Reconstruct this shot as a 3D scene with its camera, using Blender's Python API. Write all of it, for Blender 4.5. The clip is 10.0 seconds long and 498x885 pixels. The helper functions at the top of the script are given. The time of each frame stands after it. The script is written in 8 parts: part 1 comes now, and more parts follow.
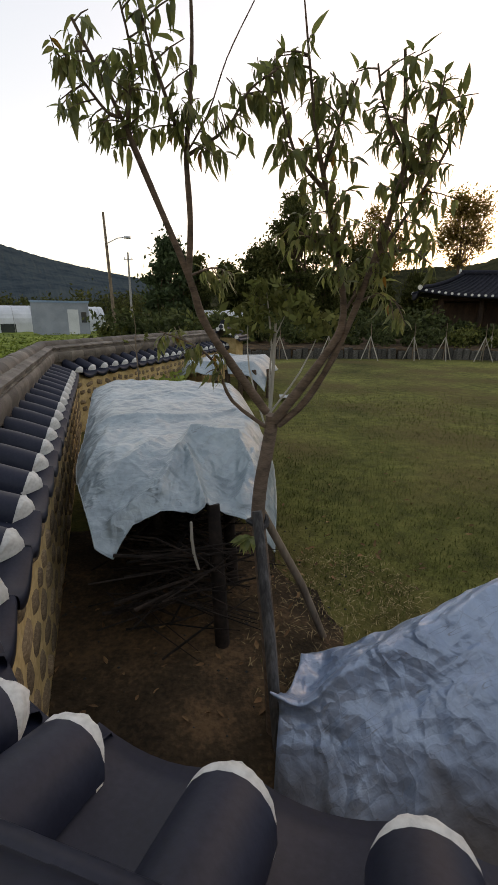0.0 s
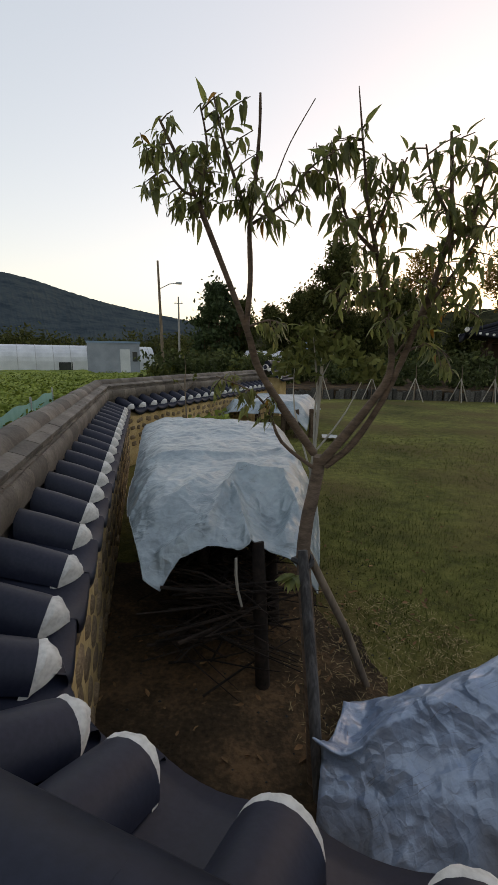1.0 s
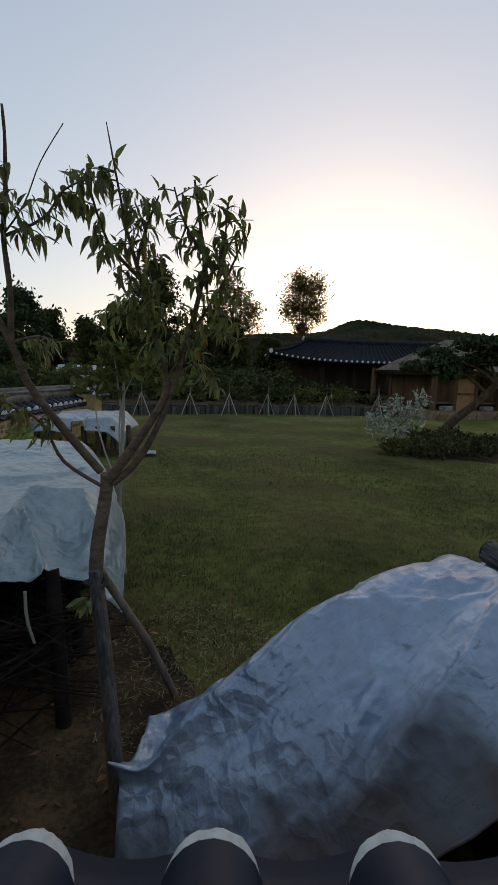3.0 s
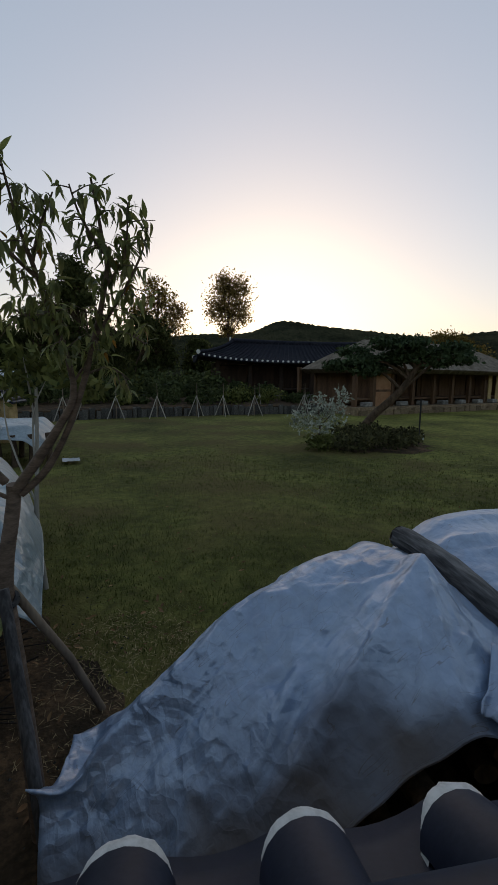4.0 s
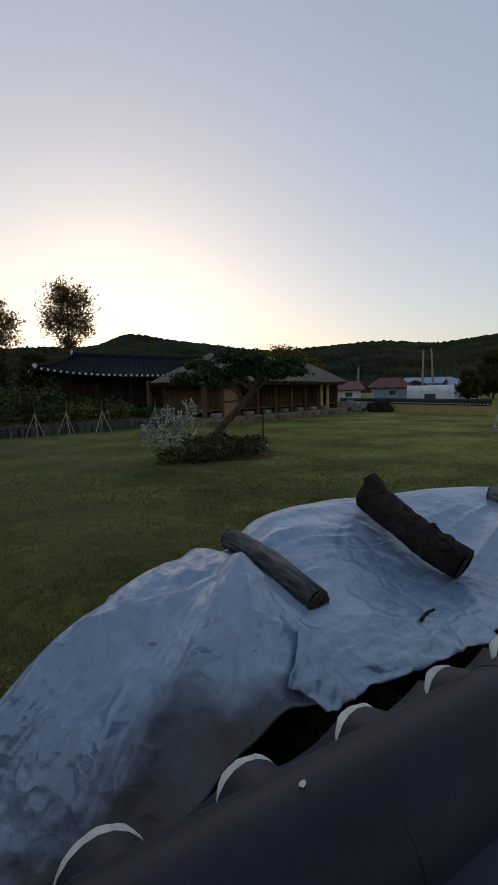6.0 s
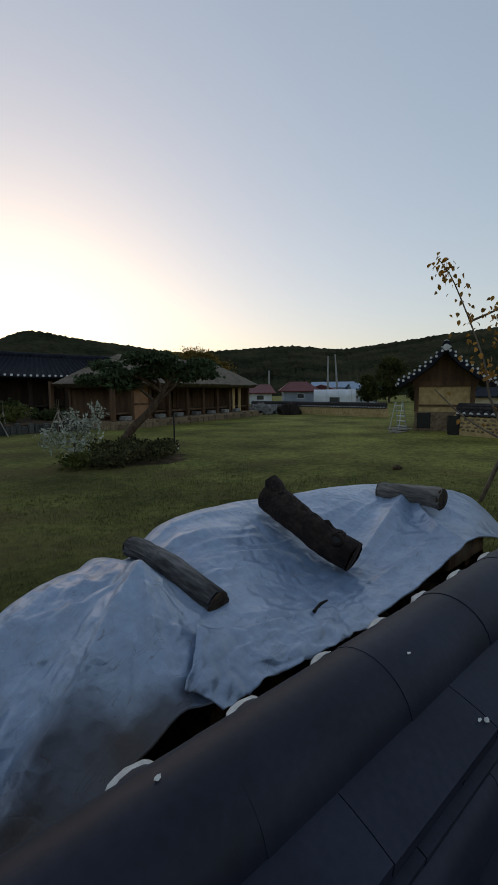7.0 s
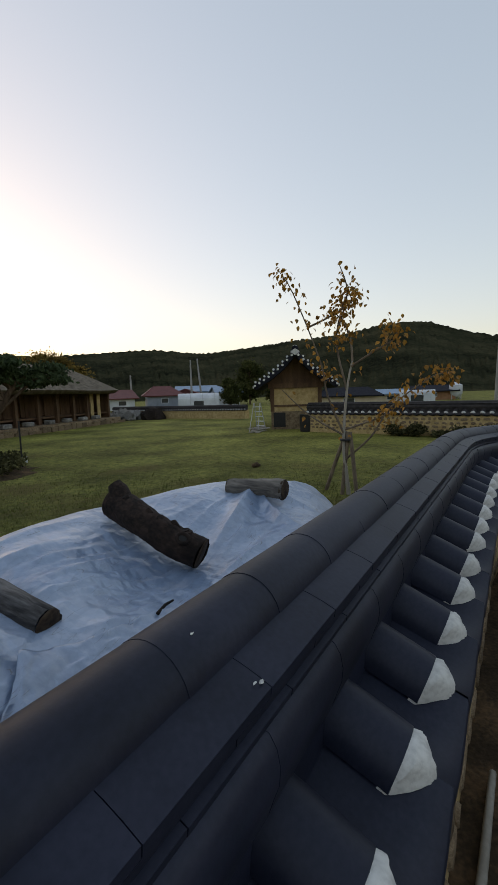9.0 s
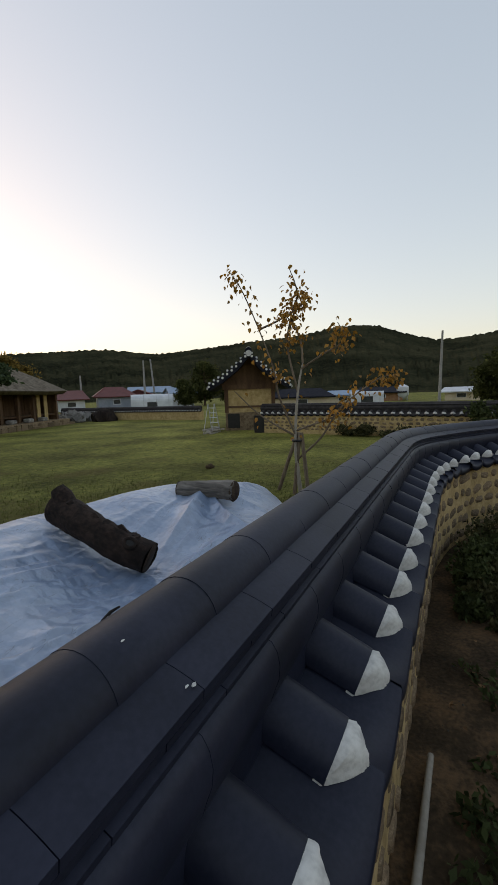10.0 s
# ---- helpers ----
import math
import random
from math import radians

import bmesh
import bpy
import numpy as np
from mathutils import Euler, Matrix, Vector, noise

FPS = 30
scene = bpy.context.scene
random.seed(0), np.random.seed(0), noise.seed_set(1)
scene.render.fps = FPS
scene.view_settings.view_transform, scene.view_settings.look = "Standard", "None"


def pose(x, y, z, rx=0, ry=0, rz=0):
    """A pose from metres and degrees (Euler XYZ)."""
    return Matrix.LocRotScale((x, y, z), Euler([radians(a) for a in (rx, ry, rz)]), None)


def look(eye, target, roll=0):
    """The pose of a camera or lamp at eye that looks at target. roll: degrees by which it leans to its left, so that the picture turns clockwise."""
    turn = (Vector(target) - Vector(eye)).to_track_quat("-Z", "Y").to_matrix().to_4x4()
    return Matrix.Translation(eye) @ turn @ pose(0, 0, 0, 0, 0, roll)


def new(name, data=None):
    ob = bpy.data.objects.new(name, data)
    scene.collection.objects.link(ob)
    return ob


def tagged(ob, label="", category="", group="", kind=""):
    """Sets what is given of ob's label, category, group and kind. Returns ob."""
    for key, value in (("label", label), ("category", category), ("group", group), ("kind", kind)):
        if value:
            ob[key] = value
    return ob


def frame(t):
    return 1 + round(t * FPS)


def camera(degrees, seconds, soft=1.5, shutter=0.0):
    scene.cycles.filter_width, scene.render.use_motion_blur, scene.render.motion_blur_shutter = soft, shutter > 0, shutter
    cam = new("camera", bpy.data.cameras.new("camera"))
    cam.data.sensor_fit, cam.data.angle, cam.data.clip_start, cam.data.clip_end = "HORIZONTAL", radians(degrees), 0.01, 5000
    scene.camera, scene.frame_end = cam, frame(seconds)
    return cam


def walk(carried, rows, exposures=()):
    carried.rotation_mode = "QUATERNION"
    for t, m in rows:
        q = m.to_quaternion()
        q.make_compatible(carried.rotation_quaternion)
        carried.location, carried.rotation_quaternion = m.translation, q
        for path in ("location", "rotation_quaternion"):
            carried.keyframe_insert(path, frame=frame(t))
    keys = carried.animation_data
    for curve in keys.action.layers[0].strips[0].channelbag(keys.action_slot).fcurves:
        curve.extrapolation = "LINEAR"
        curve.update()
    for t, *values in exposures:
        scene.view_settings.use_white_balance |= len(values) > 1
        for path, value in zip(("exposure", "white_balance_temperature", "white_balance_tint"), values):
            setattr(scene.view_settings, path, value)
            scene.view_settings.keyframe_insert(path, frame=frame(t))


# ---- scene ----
import functools

# camera ------------------------------------------------------------------
cam = camera(59.8, 10.0)
PATH = [
    (0.0, (0.19, 0.103, 1.594), (0.108, 2.021, 1.035), 0.3),
    (0.5, (0.16, 0.064, 1.609), (-0.082, 1.992, 1.136), 0.6),
    (1.0, (0.164, 0.035, 1.617), (-0.107, 1.977, 1.226), 0.7),
    (1.5, (0.18, 0.022, 1.625), (-0.054, 1.975, 1.265), 1.0),
    (2.0, (0.225, 0.002, 1.63), (0.256, 1.974, 1.299), 1.9),
    (2.5, (0.276, -0.01, 1.628), (0.591, 1.94, 1.315), 2.0),
    (3.0, (0.306, -0.021, 1.63), (0.82, 1.887, 1.324), 1.7),
    (4.5, (0.384, -0.073, 1.629), (1.339, 1.661, 1.343), -0.1),
    (5.0, (0.411, -0.101, 1.625), (1.524, 1.539, 1.353), -0.5),
    (6.5, (0.466, -0.191, 1.643), (1.947, 1.133, 1.409), -0.9),
    (7.0, (0.474, -0.225, 1.648), (2.089, 0.928, 1.414), -0.5),
    (7.5, (0.499, -0.263, 1.639), (2.211, 0.745, 1.411), -0.6),
    (8.0, (0.513, -0.292, 1.634), (2.288, 0.6, 1.405), -1.1),
    (8.5, (0.522, -0.32, 1.633), (2.357, 0.441, 1.405), -1.5),
    (9.0, (0.537, -0.35, 1.622), (2.425, 0.267, 1.395), -1.9),
    (9.5, (0.544, -0.377, 1.622), (2.47, 0.11, 1.39), -2.0),
    (10.0, (0.54, -0.389, 1.626), (2.482, 0.03, 1.397), -1.8),
]
EXPOSURES = [(0.0, 2.68, 8450, 24), (1.0, 2.44, 8100, 22), (2.0, 2.2, 7700, 20), (3.0, 1.88, 6900, 16), (4.5, 1.64, 6700, 16), (6.5, 1.66, 6750, 16), (8.0, 1.95, 7000, 17), (10.0, 2.25, 7700, 20)]
walk(cam, [(t, look(eye, target, roll)) for t, eye, target, roll in PATH], EXPOSURES)

# sky and sun -------------------------------------------------------------
SUN_AZ, SUN_EL = -27.0, 4.0          # degrees: to the right of +y, above the horizon
world = bpy.data.worlds.new("dusk_sky")
scene.world = world
world.use_nodes = True
wn = world.node_tree.nodes
sky = wn.new("ShaderNodeTexSky")
sky.sky_type = "NISHITA"
sky.sun_disc = False
sky.sun_elevation = radians(SUN_EL)
sky.sun_rotation = radians(-SUN_AZ)
sky.altitude, sky.air_density, sky.dust_density, sky.ozone_density = 100, 1.0, 1.5, 2.3
wn["Background"].inputs["Strength"].default_value = 0.15
soft = wn.new("ShaderNodeGamma")
soft.inputs["Gamma"].default_value = 0.45
thin_haze = wn.new("ShaderNodeHueSaturation")
thin_haze.inputs["Saturation"].default_value = 1.05
world.node_tree.links.new(sky.outputs[0], soft.inputs["Color"])
world.node_tree.links.new(soft.outputs[0], thin_haze.inputs["Color"])
world.node_tree.links.new(thin_haze.outputs[0], wn["Background"].inputs["Color"])
sun_data = bpy.data.lights.new("sun", "SUN")
sun_data.energy, sun_data.angle, sun_data.color = 0.15, radians(3.0), (1.0, 0.72, 0.45)
sun = new("sun", sun_data)
sa, se = radians(SUN_AZ), radians(SUN_EL)
sun_dir = Vector((-math.sin(sa) * math.cos(se), math.cos(sa) * math.cos(se), math.sin(se)))
sun.matrix_world = look(sun_dir * 50, (0, 0, 0))

# materials ---------------------------------------------------------------
def mat(name, colours, scale=6.0, rough=0.85, bump=0.3, fine=60.0, dist=0.01, spec=0.3, vary=0.0, stretch=(1, 1, 1), metal=0.0, translucent=0.0, island=0.0, large=0.0):
    """Noise-coloured surface: two colours or more over a coarse and a fine noise, with relief; vary: per-object lightness."""
    m = bpy.data.materials.new(name)
    m.use_nodes = True
    nt = m.node_tree
    n, l = nt.nodes, nt.links
    bsdf = n["Principled BSDF"]
    tc = n.new("ShaderNodeTexCoord")
    mp = n.new("ShaderNodeMapping")
    mp.inputs["Scale"].default_value = stretch
    l.new(tc.outputs["Object"], mp.inputs["Vector"])
    a, b = n.new("ShaderNodeTexNoise"), n.new("ShaderNodeTexNoise")
    for node, sc, det in ((a, scale, 5), (b, fine, 3)):
        node.inputs["Scale"].default_value = sc
        node.inputs["Detail"].default_value = det
        l.new(mp.outputs[0], node.inputs["Vector"])
    mix = n.new("ShaderNodeMath")
    mix.operation = "MULTIPLY_ADD"
    mix.inputs[1].default_value = 0.35
    l.new(b.outputs["Fac"], mix.inputs[0])
    sub = n.new("ShaderNodeMath")
    sub.operation = "MULTIPLY"
    sub.inputs[1].default_value = 0.65
    l.new(a.outputs["Fac"], sub.inputs[0])
    l.new(sub.outputs[0], mix.inputs[2])
    ramp = n.new("ShaderNodeValToRGB")
    el = ramp.color_ramp.elements
    k = len(colours)
    while len(el) < k:
        el.new(0.5)
    for i, c in enumerate(colours):
        el[i].position = 0.36 + 0.28 * i / max(1, k - 1)
        el[i].color = (*c, 1)
    l.new(mix.outputs[0], ramp.inputs[0])
    colour = ramp.outputs[0]
    if vary:
        info = n.new("ShaderNodeObjectInfo")
        rng = n.new("ShaderNodeMapRange")
        rng.inputs["To Min"].default_value, rng.inputs["To Max"].default_value = 1 - vary, 1 + vary
        l.new(info.outputs["Random"], rng.inputs["Value"])
        hsv = n.new("ShaderNodeHueSaturation")
        l.new(rng.outputs[0], hsv.inputs["Value"])
        l.new(colour, hsv.inputs["Color"])
        colour = hsv.outputs[0]
    if large:
        big = n.new("ShaderNodeTexNoise")
        big.inputs["Scale"].default_value, big.inputs["Detail"].default_value = 0.5, 6
        l.new(tc.outputs["Object"], big.inputs["Vector"])
        rng = n.new("ShaderNodeMapRange")
        rng.inputs["From Min"].default_value, rng.inputs["From Max"].default_value = 0.3, 0.7
        rng.inputs["To Min"].default_value, rng.inputs["To Max"].default_value = 1 - large, 1 + large
        l.new(big.outputs["Fac"], rng.inputs["Value"])
        hsv = n.new("ShaderNodeHueSaturation")
        l.new(rng.outputs[0], hsv.inputs["Value"])
        l.new(colour, hsv.inputs["Color"])
        colour = hsv.outputs[0]
    if island:
        geo = n.new("ShaderNodeNewGeometry")
        rng = n.new("ShaderNodeMapRange")
        rng.inputs["To Min"].default_value, rng.inputs["To Max"].default_value = 1 - island, 1 + island
        l.new(geo.outputs["Random Per Island"], rng.inputs["Value"])
        hsv = n.new("ShaderNodeHueSaturation")
        l.new(rng.outputs[0], hsv.inputs["Value"])
        l.new(colour, hsv.inputs["Color"])
        colour = hsv.outputs[0]
    l.new(colour, bsdf.inputs["Base Color"])
    bsdf.inputs["Roughness"].default_value = rough
    bsdf.inputs["Specular IOR Level"].default_value = spec
    bsdf.inputs["Metallic"].default_value = metal
    if bump:
        bp = n.new("ShaderNodeBump")
        bp.inputs["Strength"].default_value, bp.inputs["Distance"].default_value = bump, dist
        l.new(mix.outputs[0], bp.inputs["Height"])
        l.new(bp.outputs[0], bsdf.inputs["Normal"])
    if translucent:
        tr, mx = n.new("ShaderNodeBsdfTranslucent"), n.new("ShaderNodeMixShader")
        l.new(colour, tr.inputs["Color"])
        mx.inputs[0].default_value = translucent
        l.new(bsdf.outputs[0], mx.inputs[1])
        l.new(tr.outputs[0], mx.inputs[2])
        l.new(mx.outputs[0], n["Material Output"].inputs["Surface"])
    return m


# brown stains along the hem, with the shade of that side painted in
SHADE_STAINS = [((0.30, 0.98, 0.14), 0.25), ((0.60, 0.79, 0.28), 0.29), ((0.82, 0.74, 0.44), 0.32), ((1.03, 0.67, 0.60), 0.31), ((1.20, 0.64, 0.68), 0.20)]


def tarp_material(name, tones, worn, reach, rough=0.34, spec=1.6, crumple=1.0):
    """White woven plastic sheet: weave relief, crease lines, brown dirt in patches."""
    m = mat(name, tones, scale=3.0, rough=rough, bump=0.2, fine=30, dist=0.012, spec=spec)
    nt = m.node_tree
    n, l = nt.nodes, nt.links
    bsdf = n["Principled BSDF"]
    tc = n.new("ShaderNodeTexCoord")
    base = bsdf.inputs["Base Color"].links[0].from_socket
    # dirt patches
    dn = n.new("ShaderNodeTexNoise")
    dn.inputs["Scale"].default_value, dn.inputs["Detail"].default_value = 2.3, 6
    l.new(tc.outputs["Object"], dn.inputs["Vector"])
    dr = n.new("ShaderNodeMapRange")
    dr.inputs["From Min"].default_value, dr.inputs["From Max"].default_value = 0.56, 0.72
    dr.inputs["To Max"].default_value = 0.06
    l.new(dn.outputs["Fac"], dr.inputs["Value"])
    mx = n.new("ShaderNodeMix")
    mx.data_type = "RGBA"
    l.new(dr.outputs[0], mx.inputs[0])
    l.new(base, mx.inputs[6])
    mx.inputs[7].default_value = (0.30, 0.25, 0.20, 1)
    # short dark cracks along the two ways of the weave where the coating has broken
    ds = n.new("ShaderNodeTexNoise")
    ds.inputs["Scale"].default_value = 5.0
    ad = n.new("ShaderNodeVectorMath")
    ad.operation = "MULTIPLY_ADD"
    ad.inputs[1].default_value = (0.25, 0.25, 0.25)
    l.new(tc.outputs["Object"], ds.inputs["Vector"])
    l.new(ds.outputs["Color"], ad.inputs[0])
    l.new(tc.outputs["Object"], ad.inputs[2])
    lines = []
    for turn, seed in ((0.5, 0.0), (2.05, 3.7)):
        mp = n.new("ShaderNodeMapping")
        mp.inputs["Rotation"].default_value = (0.2, 0.15, turn)
        mp.inputs["Location"].default_value = (seed, seed, 0)
        mp.inputs["Scale"].default_value = (1.6, 20.0, 3.0)
        l.new(tc.outputs["Object"], mp.inputs["Vector"])
        cn = n.new("ShaderNodeTexNoise")
        cn.inputs["Scale"].default_value, cn.inputs["Detail"].default_value, cn.inputs["Roughness"].default_value = 1.0, 2.0, 0.55
        l.new(mp.outputs[0], cn.inputs["Vector"])
        cm = n.new("ShaderNodeMath")
        cm.operation = "COMPARE"
        cm.inputs[1].default_value, cm.inputs[2].default_value = 0.5, 0.0035
        l.new(cn.outputs["Fac"], cm.inputs[0])
        gate = n.new("ShaderNodeTexNoise")
        gate.inputs["Scale"].default_value, gate.inputs["Detail"].default_value = 8.0, 2
        gl = n.new("ShaderNodeMapping")
        gl.inputs["Location"].default_value = (seed, 1.3, seed)
        l.new(tc.outputs["Object"], gl.inputs["Vector"])
        l.new(gl.outputs[0], gate.inputs["Vector"])
        gt = n.new("ShaderNodeMapRange")
        gt.inputs["From Min"].default_value, gt.inputs["From Max"].default_value = 0.55, 0.59
        gt.inputs["To Max"].default_value = 0.7
        l.new(gate.outputs["Fac"], gt.inputs["Value"])
        one = n.new("ShaderNodeMath")
        one.operation = "MULTIPLY"
        l.new(cm.outputs[0], one.inputs[0])
        l.new(gt.outputs[0], one.inputs[1])
        lines.append(one)
    mu = n.new("ShaderNodeMath")
    mu.operation = "MAXIMUM"
    l.new(lines[0].outputs[0], mu.inputs[0])
    l.new(lines[1].outputs[0], mu.inputs[1])
    # fine branching cracks in patches
    vc = n.new("ShaderNodeTexVoronoi")
    vc.feature = "DISTANCE_TO_EDGE"
    vc.inputs["Scale"].default_value = 20.0
    wb = n.new("ShaderNodeVectorMath")
    wb.operation = "MULTIPLY_ADD"
    wb.inputs[1].default_value = (0.022, 0.022, 0.022)
    wn = n.new("ShaderNodeTexNoise")
    wn.inputs["Scale"].default_value, wn.inputs["Detail"].default_value = 22.0, 4
    l.new(tc.outputs["Object"], wn.inputs["Vector"])
    l.new(wn.outputs["Color"], wb.inputs[0])
    l.new(tc.outputs["Object"], wb.inputs[2])
    l.new(wb.outputs[0], vc.inputs["Vector"])
    lt = n.new("ShaderNodeMapRange")
    lt.inputs["From Min"].default_value, lt.inputs["From Max"].default_value = 0.045, 0.015
    l.new(vc.outputs["Distance"], lt.inputs["Value"])
    pg = n.new("ShaderNodeTexNoise")
    pg.inputs["Scale"].default_value, pg.inputs["Detail"].default_value = 13.0, 4
    l.new(tc.outputs["Object"], pg.inputs["Vector"])
    pr = n.new("ShaderNodeMapRange")
    pr.inputs["From Min"].default_value, pr.inputs["From Max"].default_value = 0.50, 0.60
    pr.inputs["To Max"].default_value = 0.28
    l.new(pg.outputs["Fac"], pr.inputs["Value"])
    pm = n.new("ShaderNodeMath")
    pm.operation = "MULTIPLY"
    wd = n.new("ShaderNodeVectorMath")
    wd.operation = "DISTANCE"
    l.new(ad.outputs[0], wd.inputs[0])
    wd.inputs[1].default_value = [c + 0.125 for c in worn]
    wr = n.new("ShaderNodeMapRange")
    wr.inputs["From Min"].default_value, wr.inputs["From Max"].default_value = reach, reach * 0.3
    wr.inputs["To Min"].default_value = 0.5
    l.new(wd.outputs["Value"], wr.inputs["Value"])
    wm = n.new("ShaderNodeMath")
    wm.operation = "MULTIPLY"
    l.new(pr.outputs[0], wm.inputs[0])
    l.new(wr.outputs[0], wm.inputs[1])
    l.new(lt.outputs[0], pm.inputs[0])
    l.new(wm.outputs[0], pm.inputs[1])
    mu2 = n.new("ShaderNodeMath")
    mu2.operation = "MAXIMUM"
    l.new(mu.outputs[0], mu2.inputs[0])
    l.new(pm.outputs[0], mu2.inputs[1])
    m2 = n.new("ShaderNodeMix")
    m2.data_type = "RGBA"
    l.new(mu2.outputs[0], m2.inputs[0])
    l.new(mx.outputs[2], m2.inputs[6])
    m2.inputs[7].default_value = (0.10, 0.11, 0.13, 1)
    # facets of lighter and duller coating
    fc = n.new("ShaderNodeTexVoronoi")
    fc.inputs["Scale"].default_value = 15.0
    l.new(ad.outputs[0], fc.inputs["Vector"])
    sepc = n.new("ShaderNodeSeparateColor")
    l.new(fc.outputs["Color"], sepc.inputs[0])
    fr = n.new("ShaderNodeMapRange")
    fr.inputs["To Min"].default_value, fr.inputs["To Max"].default_value = 0.93, 1.08
    l.new(sepc.outputs[0], fr.inputs["Value"])
    fh = n.new("ShaderNodeHueSaturation")
    l.new(fr.outputs[0], fh.inputs["Value"])
    l.new(m2.outputs[2], fh.inputs["Color"])
    last, shade_stain = fh.outputs[0], None
    # ragged brown hem stains; the steep side's shade is put into them
    for centre, radius in SHADE_STAINS:
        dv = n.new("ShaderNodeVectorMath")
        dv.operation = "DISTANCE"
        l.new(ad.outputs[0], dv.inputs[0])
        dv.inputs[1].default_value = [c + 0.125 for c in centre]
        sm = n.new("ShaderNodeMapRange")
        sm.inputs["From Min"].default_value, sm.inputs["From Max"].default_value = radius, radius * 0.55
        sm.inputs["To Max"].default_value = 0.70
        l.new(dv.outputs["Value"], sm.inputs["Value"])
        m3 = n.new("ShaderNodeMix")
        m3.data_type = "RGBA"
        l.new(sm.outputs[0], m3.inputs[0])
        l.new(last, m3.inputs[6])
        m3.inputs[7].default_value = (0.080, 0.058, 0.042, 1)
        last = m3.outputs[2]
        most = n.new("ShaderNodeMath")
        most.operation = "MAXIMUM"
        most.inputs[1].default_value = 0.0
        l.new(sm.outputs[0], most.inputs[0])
        if shade_stain is not None:
            l.new(shade_stain.outputs[0], most.inputs[1])
        shade_stain = most
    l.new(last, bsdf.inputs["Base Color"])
    # the stained, shade-darkened zone is matt
    for socket, clean, darkened in (("Specular IOR Level", spec, 0.2), ("Roughness", rough, 0.7)):
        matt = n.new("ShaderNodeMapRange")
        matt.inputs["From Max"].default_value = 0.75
        matt.inputs["To Min"].default_value, matt.inputs["To Max"].default_value = clean, darkened
        l.new(shade_stain.outputs[0], matt.inputs["Value"])
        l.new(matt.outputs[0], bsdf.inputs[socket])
    # crumples: flat little facets that meet in sharp creases, at two sizes, in patches
    last_n = bsdf.inputs["Normal"].links[0].from_node
    patch = n.new("ShaderNodeTexNoise")
    patch.inputs["Scale"].default_value, patch.inputs["Detail"].default_value = 2.6, 3
    l.new(tc.outputs["Object"], patch.inputs["Vector"])
    pw = n.new("ShaderNodeMapRange")
    pw.inputs["From Min"].default_value, pw.inputs["From Max"].default_value = 0.40, 0.60
    pw.inputs["To Min"].default_value = 0.6
    l.new(patch.outputs["Fac"], pw.inputs["Value"])
    pz = n.new("ShaderNodeMath")
    pz.operation = "MULTIPLY"
    l.new(pw.outputs[0], pz.inputs[0])
    l.new(wr.outputs[0], pz.inputs[1])
    for size, strength, depth in ((6.0, 1.0, 0.030), (14.0, 1.0, 0.011), (34.0, 1.0, 0.0028)):
        cell = n.new("ShaderNodeTexVoronoi")
        cell.distance = "MANHATTAN"
        cell.inputs["Scale"].default_value = size
        l.new(wb.outputs[0] if size > 10 else ad.outputs[0], cell.inputs["Vector"])
        fold = n.new("ShaderNodeMath")
        fold.operation = "MULTIPLY"
        l.new(cell.outputs["Distance"], fold.inputs[0])
        l.new(pz.outputs[0], fold.inputs[1])
        b2 = n.new("ShaderNodeBump")
        b2.inputs["Strength"].default_value, b2.inputs["Distance"].default_value = strength, depth * crumple
        l.new(fold.outputs[0], b2.inputs["Height"])
        l.new(last_n.outputs[0], b2.inputs["Normal"])
        last_n = b2
    l.new(last_n.outputs[0], bsdf.inputs["Normal"])
    return m


M_TILE = mat("roof_tile_clay", [(0.007, 0.009, 0.018), (0.011, 0.014, 0.027), (0.017, 0.020, 0.036)], scale=5, rough=0.50, bump=0.16, fine=90, dist=0.004, spec=0.24, vary=0.10)
M_TILE_OLD = mat("roof_tile_weathered", [(0.07, 0.058, 0.048), (0.12, 0.102, 0.085), (0.165, 0.143, 0.12)], scale=6, rough=0.75, bump=0.25, fine=70, dist=0.005, vary=0.38)
M_TILE_WORN = mat("roof_tile_brown_grey", [(0.022, 0.020, 0.021), (0.036, 0.032, 0.032), (0.055, 0.048, 0.046)], scale=6, rough=0.6, bump=0.2, fine=70, dist=0.004, spec=0.15, vary=0.15)
M_PLASTER = mat("lime_plaster", [(0.42, 0.41, 0.39), (0.58, 0.57, 0.54), (0.66, 0.65, 0.62)], scale=14, rough=0.9, bump=0.6, fine=70, dist=0.008, vary=0.08)
M_MORTAR = mat("ochre_mortar", [(0.29, 0.20, 0.085), (0.42, 0.295, 0.135), (0.52, 0.38, 0.19)], scale=5, rough=0.95, bump=0.6, fine=40, dist=0.012)
M_STONE = mat("field_stone", [(0.10, 0.068, 0.040), (0.18, 0.125, 0.075), (0.26, 0.19, 0.12)], scale=9, rough=0.9, bump=0.5, fine=50, dist=0.01, vary=0.3)
M_GRASS = mat("lawn_turf", [(0.058, 0.059, 0.017), (0.098, 0.101, 0.025), (0.145, 0.138, 0.039)], scale=9.0, rough=0.95, bump=0.8, fine=55, dist=0.03, spec=0.1, large=0.5)
M_BLADE = mat("grass_blade", [(0.055, 0.068, 0.019), (0.110, 0.119, 0.032), (0.19, 0.165, 0.062)], scale=2.0, rough=0.8, bump=0, fine=25, spec=0.15, translucent=0.2, island=0.36)
gt = M_GRASS.node_tree
# turf grows brighter and yellower with x, from 5 m to 15 m
far_side = gt.nodes.new("ShaderNodeSeparateXYZ")
gt.links.new(gt.nodes.new("ShaderNodeTexCoord").outputs["Object"], far_side.inputs[0])
